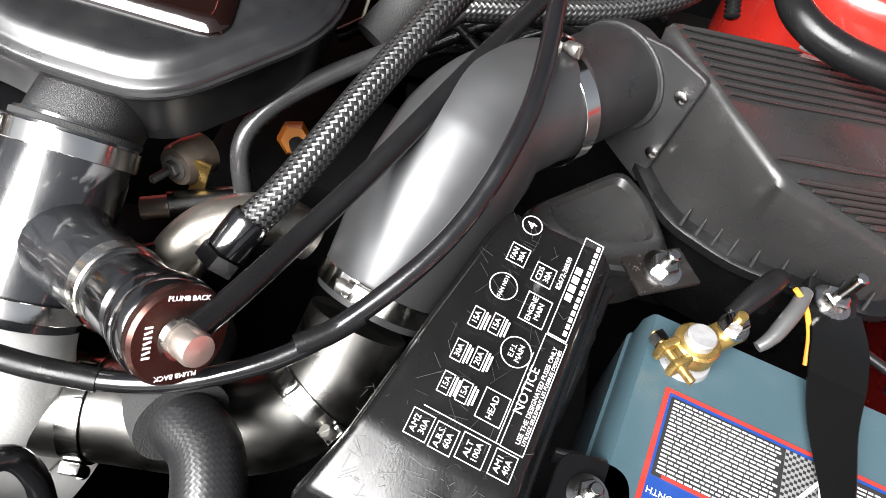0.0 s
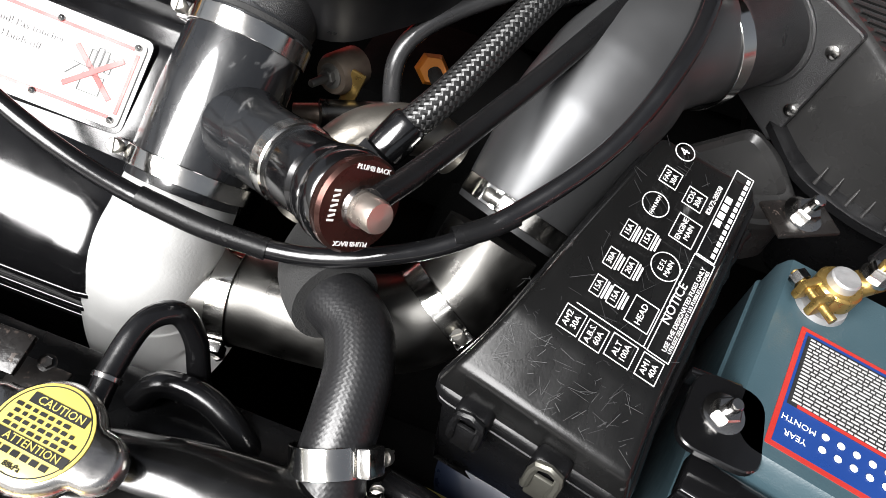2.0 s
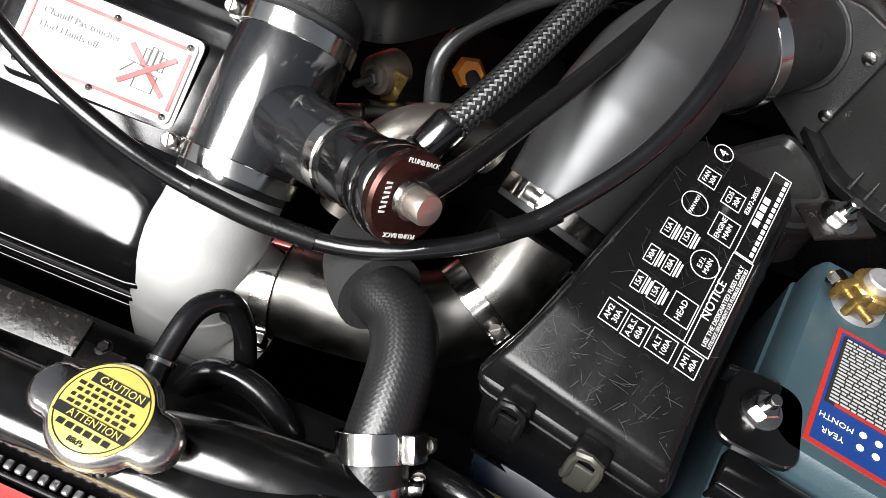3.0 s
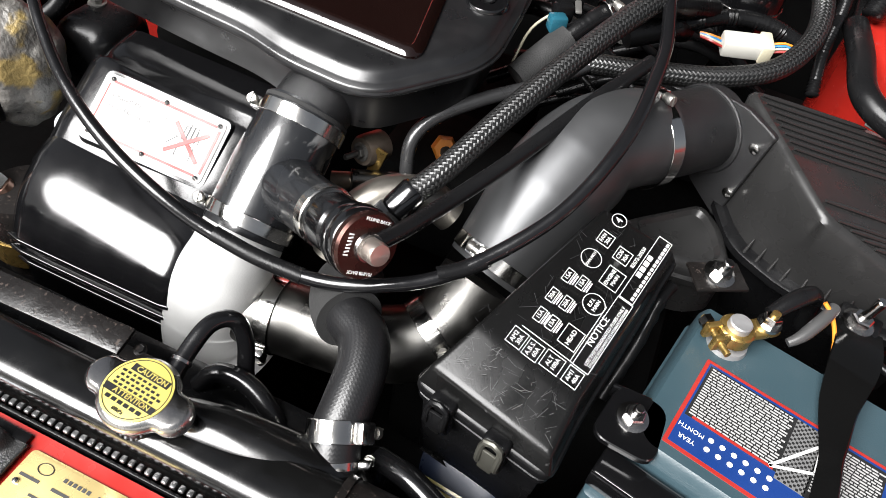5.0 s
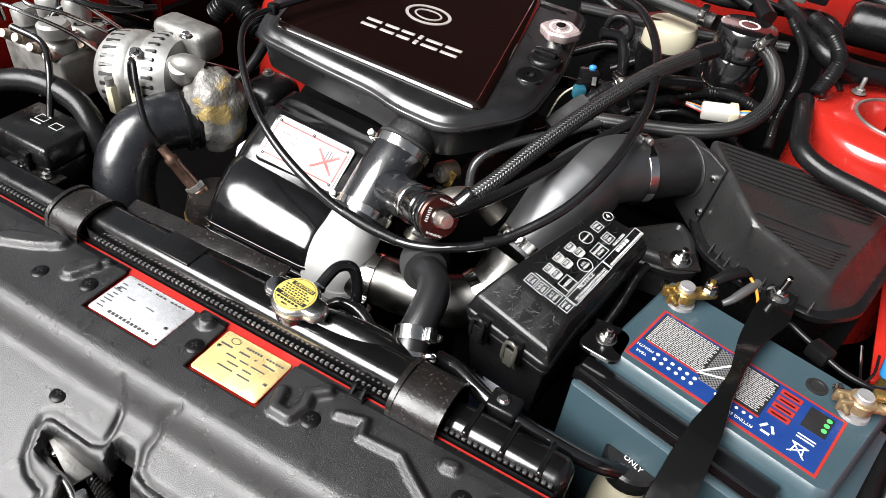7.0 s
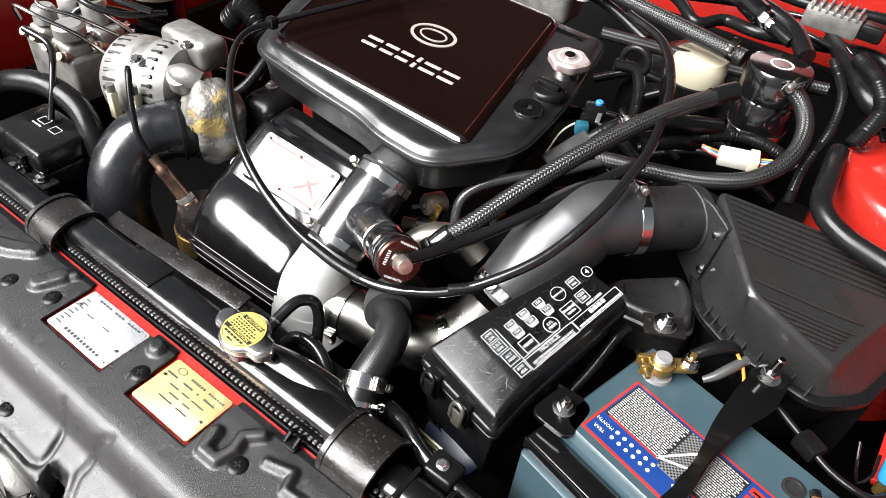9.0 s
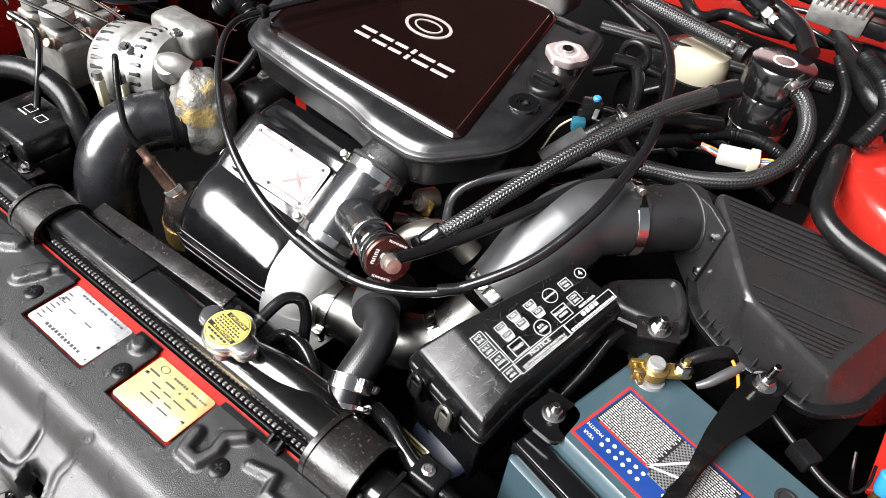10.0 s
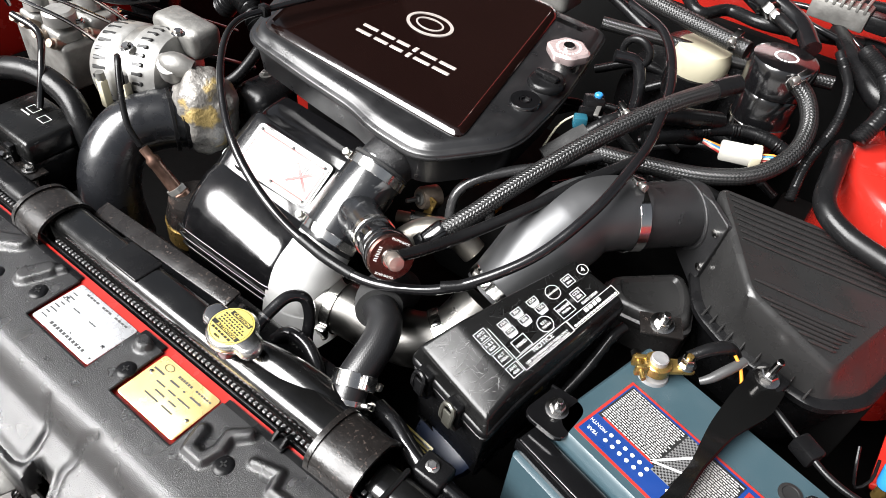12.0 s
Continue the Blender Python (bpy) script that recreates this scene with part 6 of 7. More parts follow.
part("terminal_cover", lathe([(0.018, 0), (0.02, 0.01), (0.016, 0.03), (0.0001, 0.034)], 18, along((0.06, 0.0, 0.035), (0.3, -0.5, 0.8))), M_ALT, alt)
part("terminal_arm", tube([(0.05, -0.01, 0.05), (0.07, -0.008, 0.056), (0.092, 0.005, 0.05)], [0.013, 0.017, 0.013], 16), M_DIRTY, alt)
bolt(alt, (0.0, -0.03, 0.06), (0, -0.4, 1), 0.006)
bolt(alt, (0.09, 0.02, 0.04), (0.5, -0.4, 1), 0.006)
bolt(alt, (0.05, 0.02, 0.082), (0, 0, 1), 0.006)
foil = thing("heat_wrap", (-0.682, 0.022, 0.79), "crumpled scorched foil heat wrap", "heat wrap")
b = bmesh.new()
bmesh.ops.create_icosphere(b, subdivisions=4, radius=1)
for v in b.verts:
    v.co = Vector((v.co.x * 0.044, v.co.y * 0.046, v.co.z * 0.064)) * (1 + 0.14 * noise.noise(v.co * 2.2) + 0.07 * noise.noise(v.co * 7) + 0.03 * noise.noise(v.co * 19))
part("wrap", b, M_FOIL, foil, sharp=80)
hose("down_pipe", [(-0.705, 0.0, 0.778), (-0.725, -0.03, 0.779), (-0.742, -0.066, 0.768), (-0.742, -0.1, 0.737), (-0.732, -0.12, 0.685), (-0.72, -0.12, 0.62)], 0.0415, M_PIPEBLACK, "large smooth black rubber elbow pipe", "pipe", 36, 0.004)
for k in range(3):
    p = Vector((-0.712, -0.012, 0.778)) + Vector((0.012, 0.022, 0)) * k * 0.6
    rr_ = thing("bellows_ring", p, "black rubber bellows ring", "pipe", "bellows rings")
    part("ring", ring(0.041, 0.006, 0.004, 36, along((0, 0, 0), (0.5, 0.85, 0))), M_RUBBER, rr_)
lam = thing("lambda_sensor", (-0.641, -0.068, 0.715), "scorched brown lambda sensor in the turbo outlet", "sensor")
ax = Vector((-0.683, -0.081, 0.777)) - Vector((-0.641, -0.068, 0.715))
part("body", lathe([(0.014, -0.01), (0.014, 0.002), (0.011, 0.004), (0.0095, 0.012), (0.0085, 0.05), (0.0095, 0.052), (0.0095, 0.06), (0.0065, 0.064), (0.0065, 0.078), (0.0001, 0.078)], 20, along((0, 0, 0), ax)), material("heat_stained_steel", (0.2, 0.12, 0.09), 0.4, metal=0.85, dark=0.5, stain=0.7, stain_size=60), lam)
part("hex", lathe([(0.0135, 0.004), (0.0135, 0.012), (0.0001, 0.012)], 6, along((0, 0, 0), ax)), M_DIRTY, lam)
part("flange", lathe([(0.026, -0.025), (0.026, -0.012), (0.018, -0.009), (0.0001, -0.009)], 28, along((0, 0, 0), ax)), M_RUSTY, lam)
bolt(lam, (0.018, 0.012, -0.006), (0, 0, 1), 0.0055)
hose("sensor_wire", [(-0.686, -0.083, 0.782), (-0.702, -0.085, 0.81), (-0.725, -0.07, 0.85), (-0.742, -0.055, 0.875), (-0.756, -0.048, 0.868), (-0.765, -0.045, 0.84), (-0.768, -0.04, 0.80)], 0.0042, M_RUBBER, "black sleeved sensor wire", "wire", 12)
for p, s in (((-0.768, -0.04, 0.80), 0.03), ((-0.80, -0.055, 0.80), 0.026)):
    c_ = thing("wire_connector", p, "yellowed white wire connector", "connector", "wire connectors")
    part("body", block((0.014, 0.012, s * 1.7), (0, 0, 0), 0.003, 2), M_CREAM, c_)
    part("neck", lathe([(0.006, 0), (0.006, 0.012), (0.0001, 0.012)], 12, Matrix.Translation((0, 0, s * 0.8))), M_DIRTY, c_)
tb = thing("turbo_outlet", (-0.62, -0.06, 0.64), "dark turbo outlet wrapped in mesh", "turbo")
part("body", lathe([(0.04, 0), (0.042, 0.05), (0.034, 0.08), (0.0001, 0.08)], 28), M_RUSTY, tb)
part("mesh", ring(0.042, 0.03, 0.002, 32, Matrix.Translation((0, 0, 0.03))), M_BRASS, tb)

fb2 = thing("relay_box", (-0.84, -0.145, 0.73), "black relay box with printed lid", "relay box")
part("base", block((0.12, 0.085, 0.07), (0, 0, -0.01), 0.006), M_PLASTIC, fb2)
part("lid", block((0.124, 0.088, 0.03), (0, 0, 0.04), 0.006, 3, taper=0.9), M_LID, fb2)
part("latch", block((0.016, 0.008, 0.03), (0.02, -0.046, 0.028), 0.002), M_PLASTIC, fb2)
b = outline_box(-0.012, 0.012, 0.018, 0.012, 0.0007, None)
outline_box(0.02, 0.008, 0.016, 0.012, 0.0007, b)
bar(-0.012, 0.0, 0.02, 0.002, b)
b.transform(Matrix.Translation((0, 0, 0.0552)))
part("legend", b, M_WHITE, fb2)
hose("heater_hose", [(-1.0, -0.13, 0.77), (-0.94, -0.125, 0.808), (-0.88, -0.105, 0.818), (-0.82, -0.098, 0.806), (-0.782, -0.105, 0.775), (-0.76, -0.11, 0.73)], 0.0165, M_RUBBER, "thick black hose arching over the relay box", "hose", 18)
for x, y in ((-0.84, -0.2), (-0.79, -0.19)):
    bb = thing("bracket", (x, y, 0.745), "black steel bracket with a bright bolt", "bracket", "relay brackets")
    part("plate", block((0.05, 0.03, 0.004), (0, 0, 0), 0.001), M_RUSTY, bb)
    bolt(bb, (0.005, 0, 0.003), (0, 0, 1), 0.006)
abs_ = thing("abs_unit", (-1.0, 0.02, 0.78), "dull alloy brake pressure unit with steel pipes", "brake unit")
part("block", block((0.13, 0.11, 0.075), (0, 0, -0.0125), 0.008, 3), M_DIRTY, abs_)
for u, v, w, d, z, h in ((-0.03, 0.025, 0.055, 0.05, 0.025, 0.05), (0.036, 0.024, 0.045, 0.045, 0.022, 0.045), (0.03, -0.03, 0.05, 0.04, 0.018, 0.04), (-0.034, -0.03, 0.042, 0.038, 0.02, 0.042)):
    part("valve_housing", block((w, d, h), (u, v, z + 0.004), 0.006, 3), M_ALT, abs_)
for u, v, z in ((-0.05, -0.05, 0.03), (-0.016, -0.052, 0.034), (0.018, -0.054, 0.03), (0.05, -0.052, 0.026), (0.062, 0.0, 0.03)):
    part("port", lathe([(0.0085, -0.01), (0.0085, 0.008), (0.0065, 0.010), (0.0065, 0.016), (0.0001, 0.016)], 12, along((u, v, z), (0.15, -0.8, 0.5))), M_SCORCHED, abs_)
for u, v in ((-0.055, 0.045), (-0.008, 0.0), (0.058, 0.046), (0.052, -0.012)):
    bolt(abs_, (u, v, 0.05), (0, 0, 1), 0.006)
for u, v, r, h in ((-0.035, 0.02, 0.022, 0.03), (0.02, 0.025, 0.02, 0.036), (0.035, -0.03, 0.024, 0.02), (-0.03, -0.03, 0.018, 0.026)):
    part("solenoid", lathe([(r, 0.05), (r, 0.05 + h * 0.8), (r * 0.8, 0.05 + h), (0.0001, 0.05 + h)], 20, Matrix.Translation((u, v, 0))), M_ALT, abs_)
for k in range(4):
    hose("brake_pipe", [(-1.03 + 0.02 * k, 0.03, 0.83), (-1.035 + 0.02 * k, 0.06, 0.88 + 0.008 * k), (-1.0 + 0.03 * k, 0.12, 0.87 + 0.01 * k), (-0.95 + 0.025 * k, 0.22 + 0.01 * k, 0.85)], 0.0035, M_HOSE, "thin black steel brake pipe", "pipe", 10)
ps = thing("power_steering_reservoir", (-1.005, 0.175, 0.835), "amber fluid reservoir with a black cap", "reservoir")
part("bowl", lathe([(0.05, 0), (0.054, 0.01), (0.054, 0.03), (0.051, 0.034)], 32), M_CREAM, ps)
part("tank", lathe([(0.05, 0.03), (0.051, 0.095), (0.044, 0.1), (0.0001, 0.1)], 32), M_AMBER, ps)
part("foot", lathe([(0.04, -0.06), (0.046, 0.0), (0.0001, 0.0)], 28), M_PLASTIC, ps)
cr = thing("corrugated_boot", (-0.76, 0.16, 0.86), "black corrugated wiring boot", "cable")
part("boot", tube([(-0.05, 0.01, -0.01), (-0.02, 0.015, 0.02), (0.025, 0.0, 0.02), (0.06, -0.01, 0.0)], 0.016, 18, 0.0015, ripple=0.0028, pitch=0.008), M_RUBBER, cr)
hose("wire_loom", [(-0.70, 0.145, 0.86), (-0.675, 0.13, 0.86), (-0.672, 0.08, 0.83), (-0.69, 0.05, 0.81)], 0.008, M_RUBBER, "black taped wire loom", "wire loom", 12)
twr2 = thing("suspension_tower_left", (-0.80, 0.43, 0.76), "red painted suspension tower", "suspension tower")
part("tower", lathe([(0.13, -0.2), (0.12, 0.0), (0.1, 0.05), (0.085, 0.06), (0.0001, 0.06)], 40), M_RED, twr2)
bolt(twr2, (0.01, -0.05, 0.06), (0, 0, 1), 0.011, mat=M_RUSTY)
vc = thing("vacuum_canister", (-0.652, 0.107, 0.74), "black plastic canister with a small bolt beside the intercooler", "canister")
part("body", block((0.075, 0.085, 0.15), (0, 0, 0), 0.022, 5, taper=0.92), M_PLASTIC, vc)
part("foot", block((0.06, 0.07, 0.09), (0, 0.01, -0.11), 0.01, 2), M_PLASTIC, vc)
bolt(vc, (-0.012, 0.012, 0.075), (0, 0, 1), 0.006, mat=M_DIRTY)

# ---- brake master side ----
can = thing("oil_catch_can", (-0.058, 0.437, 0.87), "glossy black round oil catch can", "catch can")
part("can", lathe([(0.036, -0.03), (0.038, -0.02), (0.038, 0.05), (0.0355, 0.054), (0.0001, 0.054)], 40), M_GLOSS, can)
part("lid", lathe([(0.034, 0.054), (0.042, 0.058), (0.042, 0.094), (0.0395, 0.098), (0.036, 0.099), (0.0001, 0.099)], 40), M_GLOSS, can)
part("strap", ring(0.0382, 0.01, 0.0012, 40, Matrix.Translation((0, 0, 0.008))), M_BAND, can)
b = None
for i in range(18):
    a = 2 * math.pi * i / 18
    b = block((0.0034, 0.003, 0.0004), (0.0135 * math.cos(a), 0.0135 * math.sin(a), 0.0993), 0, rot=Matrix.Rotation(a + math.pi / 2, 4, "Z"), bm=b)
part("lettering", b, M_WHITE, can)
ff = thing("inline_filter", (0, 0, 0), "black inline fuel filter with bright steel end fittings", "fuel filter", m=along((-0.155, 0.56, 0.985), (0.8, -0.55, -0.12)))
part("body", lathe([(0.014, 0), (0.0165, 0.003), (0.0165, 0.04), (0.014, 0.043), (0.0001, 0.043)], 24), M_GLOSS, ff)
for h0, r0 in ((-0.016, 0.011), (0.043, 0.012), (0.056, 0.009)):
    part("fitting", lathe([(r0, h0), (r0, h0 + 0.011), (r0 * 0.8, h0 + 0.014), (0.0001, h0 + 0.014)], 6), M_STEEL, ff)
part("hose_end", tube([(0, 0, 0.066), (0, 0, 0.085), (0.002, 0.0, 0.105)], 0.008, 14), M_RUBBER, ff)
res = thing("brake_reservoir", (-0.165, 0.468, 0.89), "cream brake fluid reservoir in a black holder", "reservoir")
part("tank", lathe([(0.036, -0.01), (0.04, 0.0), (0.041, 0.03), (0.036, 0.04), (0.0001, 0.042)], 32), M_CREAM, res)
part("holder", lathe([(0.03, -0.08), (0.043, -0.02), (0.0435, 0.005), (0.04, 0.006)], 32), M_PLASTIC, res)
con = thing("white_connector", (0, 0, 0), "white plastic wiring connector with coloured wires", "connector", m=axes((-0.046, 0.337, 0.88), (0.95, 0.3, 0.06), z=(0, -0.2, 1)))
part("body", block((0.05, 0.022, 0.018), (0, 0, 0), 0.003, 2), material("white_nylon", (0.45, 0.44, 0.4), 0.4), con)
part("rib", block((0.012, 0.026, 0.02), (0.018, 0, 0), 0.002), M_CREAM, con)
for k, mt in enumerate((M_LABELRED, M_CREAM, M_CAPBLUE, M_ORANGE)):
    part("wire", tube([(0.024, -0.006 + 0.004 * k, 0), (0.038, -0.007 + 0.004 * k, 0.004), (0.05, -0.01 + 0.005 * k, 0)], 0.0013, 6), mt, con)
    part("wire", tube([(-0.024, -0.006 + 0.004 * k, 0), (-0.036, -0.004 + 0.003 * k, 0.004), (-0.046, 0.004 + 0.002 * k, 0.002)], 0.0013, 6), mt, con)
hose("wire_loom", [(-0.115, 0.335, 0.88), (-0.07, 0.375, 0.885), (-0.03, 0.385, 0.885), (0.02, 0.39, 0.87)], 0.0085, M_RUBBER, "black corrugated wire loom", "wire loom", 12, 0.002, ripple=0.0008)
hose("wire_loom", [(-0.16, 0.3, 0.87), (-0.125, 0.325, 0.878), (-0.11, 0.35, 0.87)], 0.014, M_RUBBER, "black taped wire loom end", "wire loom", 14)
hose("wire_loom", [(-0.01, 0.5, 0.97), (0.02, 0.46, 0.95), (0.03, 0.42, 0.92), (0.025, 0.36, 0.89), (0.03, 0.32, 0.86)], 0.006, M_RUBBER, "black corrugated loom beside the catch can", "wire loom", 12, 0.002, ripple=0.0008)
hose("wire_loom", [(0.015, 0.52, 0.975), (0.05, 0.49, 0.965), (0.07, 0.46, 0.945), (0.06, 0.42, 0.91)], 0.0105, M_RUBBER, "black corrugated loom at the bulkhead", "wire loom", 14, 0.002, ripple=0.001)
bl = thing("blue_sensor", (-0.219, 0.262, 0.905), "black sensor with bright blue cap", "sensor")
part("body", block((0.026, 0.022, 0.022), (0, 0, 0), 0.004, 2, rot=Matrix.Rotation(0.6, 4, "Z")), M_PLASTIC, bl)
part("cap", lathe([(0.0052, 0), (0.0052, 0.003), (0.0035, 0.0045), (0.0001, 0.0045)], 18, Matrix.Translation((0.002, 0.004, 0.011))), M_CAPBLUE, bl)
part("bracket", block((0.006, 0.03, 0.003), (0.012, -0.012, 0.004), 0.001, rot=Matrix.Rotation(0.3, 4, "Z")), M_DIRTY, bl)
part("plug", block((0.017, 0.015, 0.016), (0.0, -0.03, -0.01), 0.003, 2, rot=Matrix.Rotation(0.6, 4, "Z")), M_TEAL, bl)
part("socket", block((0.02, 0.012, 0.018), (0.0, -0.016, -0.006), 0.003, 2, rot=Matrix.Rotation(0.6, 4, "Z")), M_PLASTIC, bl)
hose("wire", [(-0.222, 0.25, 0.90), (-0.24, 0.225, 0.885), (-0.245, 0.2, 0.86)], 0.0014, M_CREAM, "thin pale wire under the sensor", "wire", 8)
hs2 = thing("cable_guide", (-0.215, 0.345, 0.945), "black horseshoe-shaped cable guide", "cable guide")
part("guide", tube([(0.018 * math.cos(a), 0.004, 0.018 * math.sin(a)) for a in [-0.8 + 0.35 * i for i in range(14)]], 0.005, 10), M_RUBBER, hs2)
hose("hose", [(-0.235, 0.33, 0.94), (-0.21, 0.345, 0.935), (-0.195, 0.34, 0.905), (-0.19, 0.33, 0.86)], 0.008, M_HOSE, "shiny black bent pipe", "hose", 14)

tower = thing("suspension_tower_right", (0.174, 0.44, 0.782), "red painted suspension tower with strut nut", "suspension tower")
part("tower", lathe([(0.124, -0.2), (0.121, 0.0), (0.12, 0.098), (0.117, 0.11), (0.109, 0.1165), (0.058, 0.118), (0.054, 0.112), (0.054, 0.06), (0.0001, 0.06)], 48), M_RED, tower)
part("strut_top", lathe([(0.03, 0.06), (0.03, 0.075), (0.016, 0.08), (0.012, 0.1), (0.012, 0.125), (0.0001, 0.127)], 24), M_DIRTY, tower)
part("nut", lathe([(0.014, 0.1), (0.014, 0.112), (0.0001, 0.112)], 6), M_STEEL, tower)
part("sealant_ring", ring(0.057, 0.003, 0.004, 44, Matrix.Translation((0, 0, 0.119))), M_DIRTY, tower)
part("strut_cap", lathe([(0.0125, 0.118), (0.0125, 0.138), (0.011, 0.141), (0.0001, 0.141)], 20), M_GLOSS, tower)
for a in (2.47, 4.71, 0.35):
    bolt(tower, (0.078 * math.cos(a), 0.078 * math.sin(a), 0.12), (0, 0, 1), 0.0065, stud=0.016, mat=M_DIRTY)
hose("strut_brace", [(-0.035, 0.585, 0.965), (0.01, 0.525, 0.955), (0.055, 0.485, 0.94), (0.095, 0.5, 0.925), (0.16, 0.525, 0.92), (0.28, 0.53, 0.915)], [0.009, 0.012, 0.016, 0.014, 0.011, 0.011], M_PLASTIC, "black strut brace between tower and bulkhead", "strut brace", 18)
hose("bonnet_seal", [(0.05, 0.41, 0.90), (0.056, 0.35, 0.90), (0.066, 0.295, 0.89), (0.1, 0.27, 0.882), (0.16, 0.255, 0.878), (0.24, 0.228, 0.875), (0.3, 0.18, 0.86)], 0.0125, M_RUBBER, "thick black rubber hose round the red tower", "hose", 18)
hose("white_sleeve", [(0.08, 0.292, 0.872), (0.12, 0.274, 0.872), (0.165, 0.257, 0.87), (0.22, 0.238, 0.868)], 0.0075, M_SLEEVE, "white sleeve beside the black hose", "sleeve", 16)
wm = thing("wiper_motor", (0.115, 0.612, 0.955), "black round wiper motor with bracket", "wiper motor")
part("motor", lathe([(0.0001, -0.055), (0.028, -0.053), (0.033, -0.045), (0.033, 0.045), (0.0001, 0.046)], 28, along((0, 0, 0), (1, 0.1, 0))), M_PLASTIC, wm)
part("gear", block((0.03, 0.05, 0.05), (0.05, 0, -0.01), 0.008), M_DIRTY, wm)
part("frame", block((0.10, 0.03, 0.03), (0.09, -0.01, -0.02), 0.006), M_RUBBER, wm)
md = thing("igniter_module", (-0.042, 0.592, 0.985), "grey alloy electronic module with fins", "module")
part("body", block((0.075, 0.03, 0.03), (0, 0, 0), 0.003), M_DIRTY, md)
for k in range(7):
    part("fin", block((0.004, 0.032, 0.012), (-0.03 + 0.01 * k, 0, 0.016), 0.001), M_DIRTY, md)
part("plug", block((0.03, 0.026, 0.022), (0.052, 0, 0), 0.004), M_PLASTIC, md)
tv_ = thing("throttle_body", (-0.42, 0.47, 0.93), "grey alloy throttle body behind the intercooler", "throttle body")
part("body", block((0.10, 0.06, 0.05), (0, 0, 0), 0.01, 3), M_DIRTY, tv_)
for u in (-0.03, 0.02, 0.06):
    part("boss", lathe([(0.013, 0), (0.012, 0.03), (0.0001, 0.031)], 16, Matrix.Translation((u, -0.01, 0.02))), M_CAST, tv_)
hose("fuel_hose", [(-0.62, 0.5, 0.92), (-0.5, 0.52, 0.94), (-0.35, 0.5, 0.94), (-0.25, 0.47, 0.92)], 0.008, M_RUBBER, "black hose along the rear of the engine", "hose", 12)
hose("fuel_hose", [(-0.24, 0.56, 0.97), (-0.15, 0.56, 0.985), (-0.08, 0.53, 0.98), (-0.04, 0.48, 0.97)], 0.012, M_HOSE, "black hose to the catch can", "hose", 14)

servo = thing("brake_servo", (-0.17, 0.53, 0.80), "black round brake servo behind the hoses", "brake servo")
part("drum", lathe([(0.0001, -0.06), (0.10, -0.05), (0.115, -0.02), (0.118, 0.0), (0.112, 0.03), (0.06, 0.05), (0.0001, 0.052)], 44, along((0, 0, 0), (0, -1, 0.15))), M_PLASTIC, servo)
part("master_cylinder", lathe([(0.02, 0.05), (0.018, 0.12), (0.0001, 0.122)], 20, along((0, 0, 0), (0, -1, 0.15))), M_DIRTY, servo)
# looms and hoses in the dark gap between gearbox and bulkhead
rl = random.Random(11)
for i in range(14):
    x, y, z = rl.uniform(-0.24, 0.06), rl.uniform(0.28, 0.5), rl.uniform(0.77, 0.85)
    a = rl.uniform(-0.6, 0.6)
    dx, dy = 0.09 * math.cos(a), 0.09 * math.sin(a)
    hose("wire_loom", [(x - dx, y - dy, z - 0.02), (x - dx * 0.3, y - dy * 0.3, z + 0.01), (x + dx * 0.4, y + dy * 0.4, z), (x + dx, y + dy, z - 0.03)], rl.uniform(0.004, 0.009), M_RUBBER, "black wire loom in the gap behind the airbox", "wire loom", 10)
for i in range(8):
    x, y, z = rl.uniform(-1.05, -0.86), rl.uniform(-0.06, 0.16), rl.uniform(0.72, 0.82)
    hose("brake_pipe", [(x, y, z), (x + 0.02, y + 0.03, z + 0.035), (x + 0.05, y + 0.07, z + 0.03), (x + 0.07, y + 0.14, z - 0.01)], rl.uniform(0.003, 0.006), M_HOSE, "thin black pipe beside the brake unit", "pipe", 10)

# wiring in front of the bulkhead and over the brake unit
def wiring(label, routes, r, mat):
    for pts in routes:
        hose("cable", pts, r, mat, label, "cable", 10, ripple=0.0)


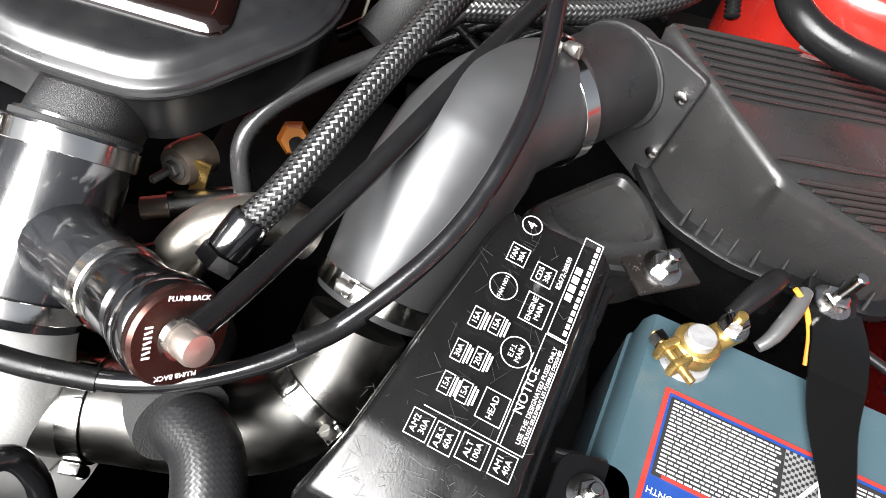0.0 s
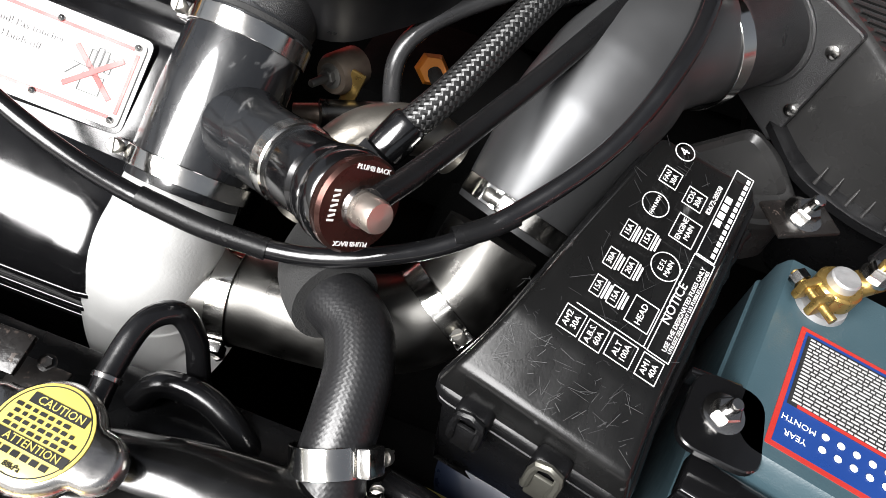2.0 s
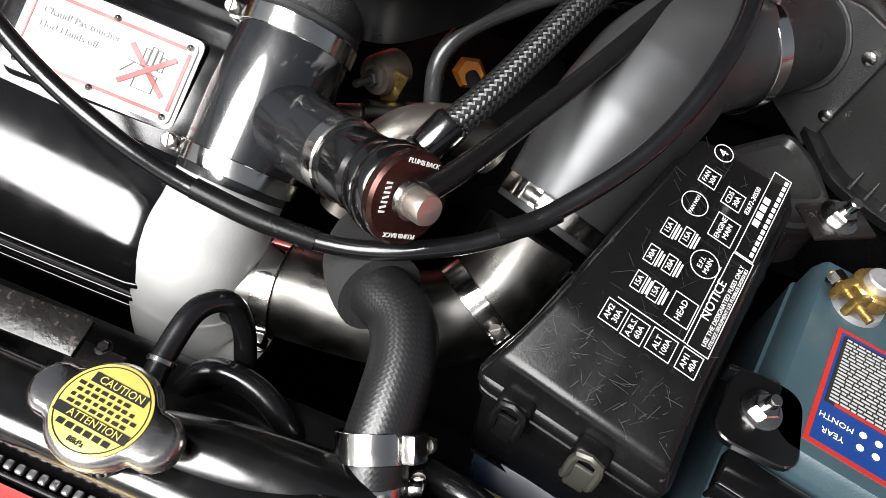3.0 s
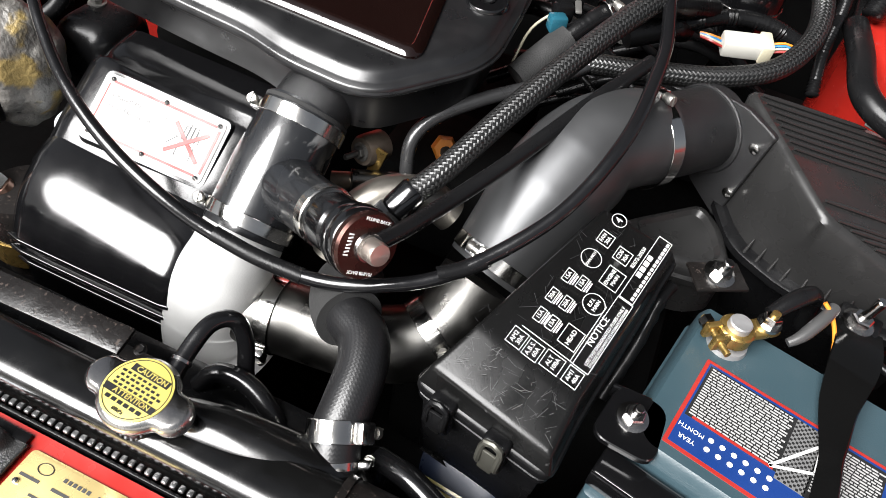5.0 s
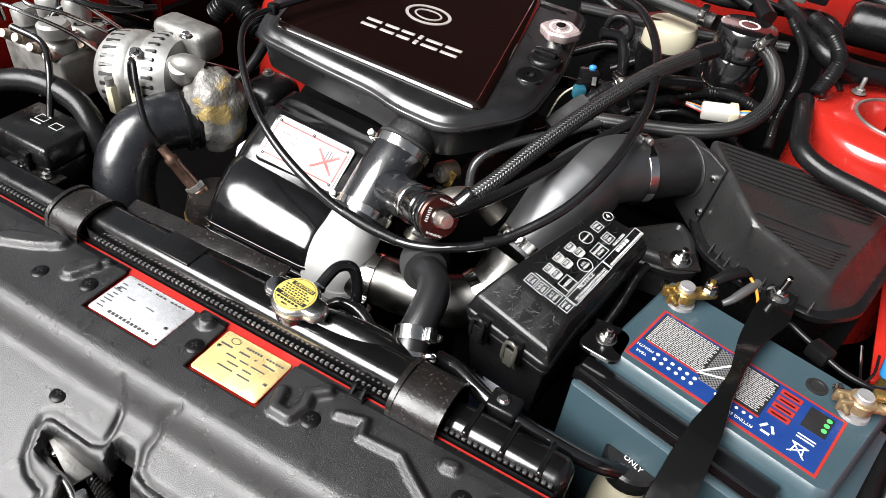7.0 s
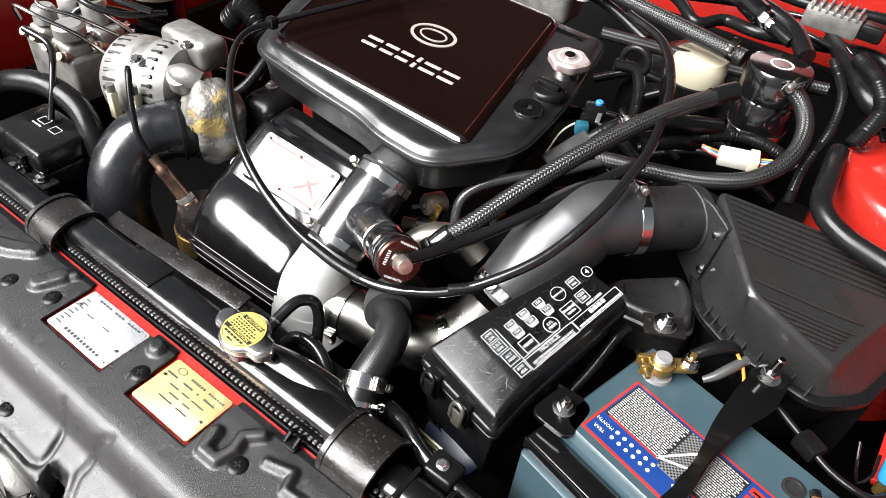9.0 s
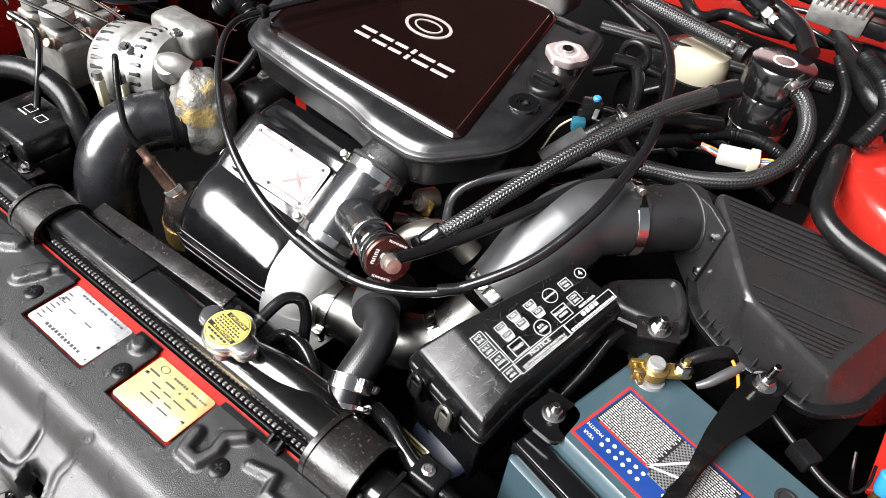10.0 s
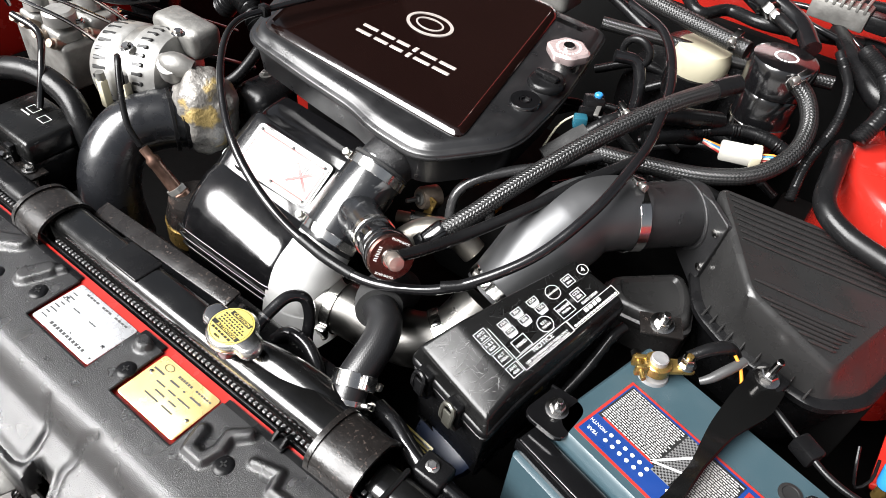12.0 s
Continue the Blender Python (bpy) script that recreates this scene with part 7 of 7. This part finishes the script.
wiring("black taped wiring loom along the bulkhead", (
    [(-0.42, 0.60, 0.95), (-0.263, 0.547, 0.965), (-0.199, 0.504, 0.955), (-0.17, 0.544, 0.955), (-0.107, 0.53, 0.96), (0.0, 0.6, 0.95)],
    [(-0.091, 0.564, 0.95), (-0.026, 0.596, 0.95), (0.034, 0.618, 0.945), (0.062, 0.591, 0.93), (0.063, 0.53, 0.9), (0.07, 0.46, 0.86)],
    [(-0.32, 0.66, 0.99), (-0.2, 0.64, 0.985), (-0.08, 0.62, 0.985), (0.05, 0.64, 0.99), (0.2, 0.62, 0.97)]), 0.0085, M_RUBBER)
wiring("thin black cable along the bulkhead", (
    [(-0.3, 0.58, 0.98), (-0.22, 0.53, 0.985), (-0.14, 0.57, 0.975), (-0.05, 0.56, 0.965), (0.03, 0.57, 0.95)],
    [(-0.24, 0.6, 0.99), (-0.15, 0.6, 0.965), (-0.06, 0.59, 0.975), (0.04, 0.55, 0.94), (0.09, 0.48, 0.9)]), 0.0042, M_HOSE)
wiring("thin steel brake pipe over the brake unit", (
    [(-1.02, 0.03, 0.88), (-0.99, -0.02, 0.9), (-0.95, -0.05, 0.895), (-0.92, -0.02, 0.88), (-0.9, 0.03, 0.84)],
    [(-1.03, 0.06, 0.87), (-1.0, 0.01, 0.91), (-0.95, -0.015, 0.905), (-0.91, 0.01, 0.885), (-0.89, 0.05, 0.84)],
    [(-1.0, -0.06, 0.86), (-0.97, -0.075, 0.895), (-0.93, -0.065, 0.89), (-0.90, -0.03, 0.86), (-0.88, 0.0, 0.82)]), 0.003, M_STEEL)
wiring("black cable beside the alternator", (
    [(-0.985, 0.06, 0.94), (-0.95, 0.0, 0.925), (-0.90, -0.01, 0.905), (-0.86, 0.02, 0.89), (-0.84, 0.08, 0.88)],
    [(-0.97, 0.08, 0.945), (-0.93, 0.03, 0.93), (-0.88, 0.02, 0.91), (-0.83, 0.05, 0.895)],
    [(-0.95, -0.08, 0.87), (-0.9, -0.075, 0.86), (-0.86, -0.10, 0.84), (-0.84, -0.13, 0.79)]), 0.0048, M_HOSE)
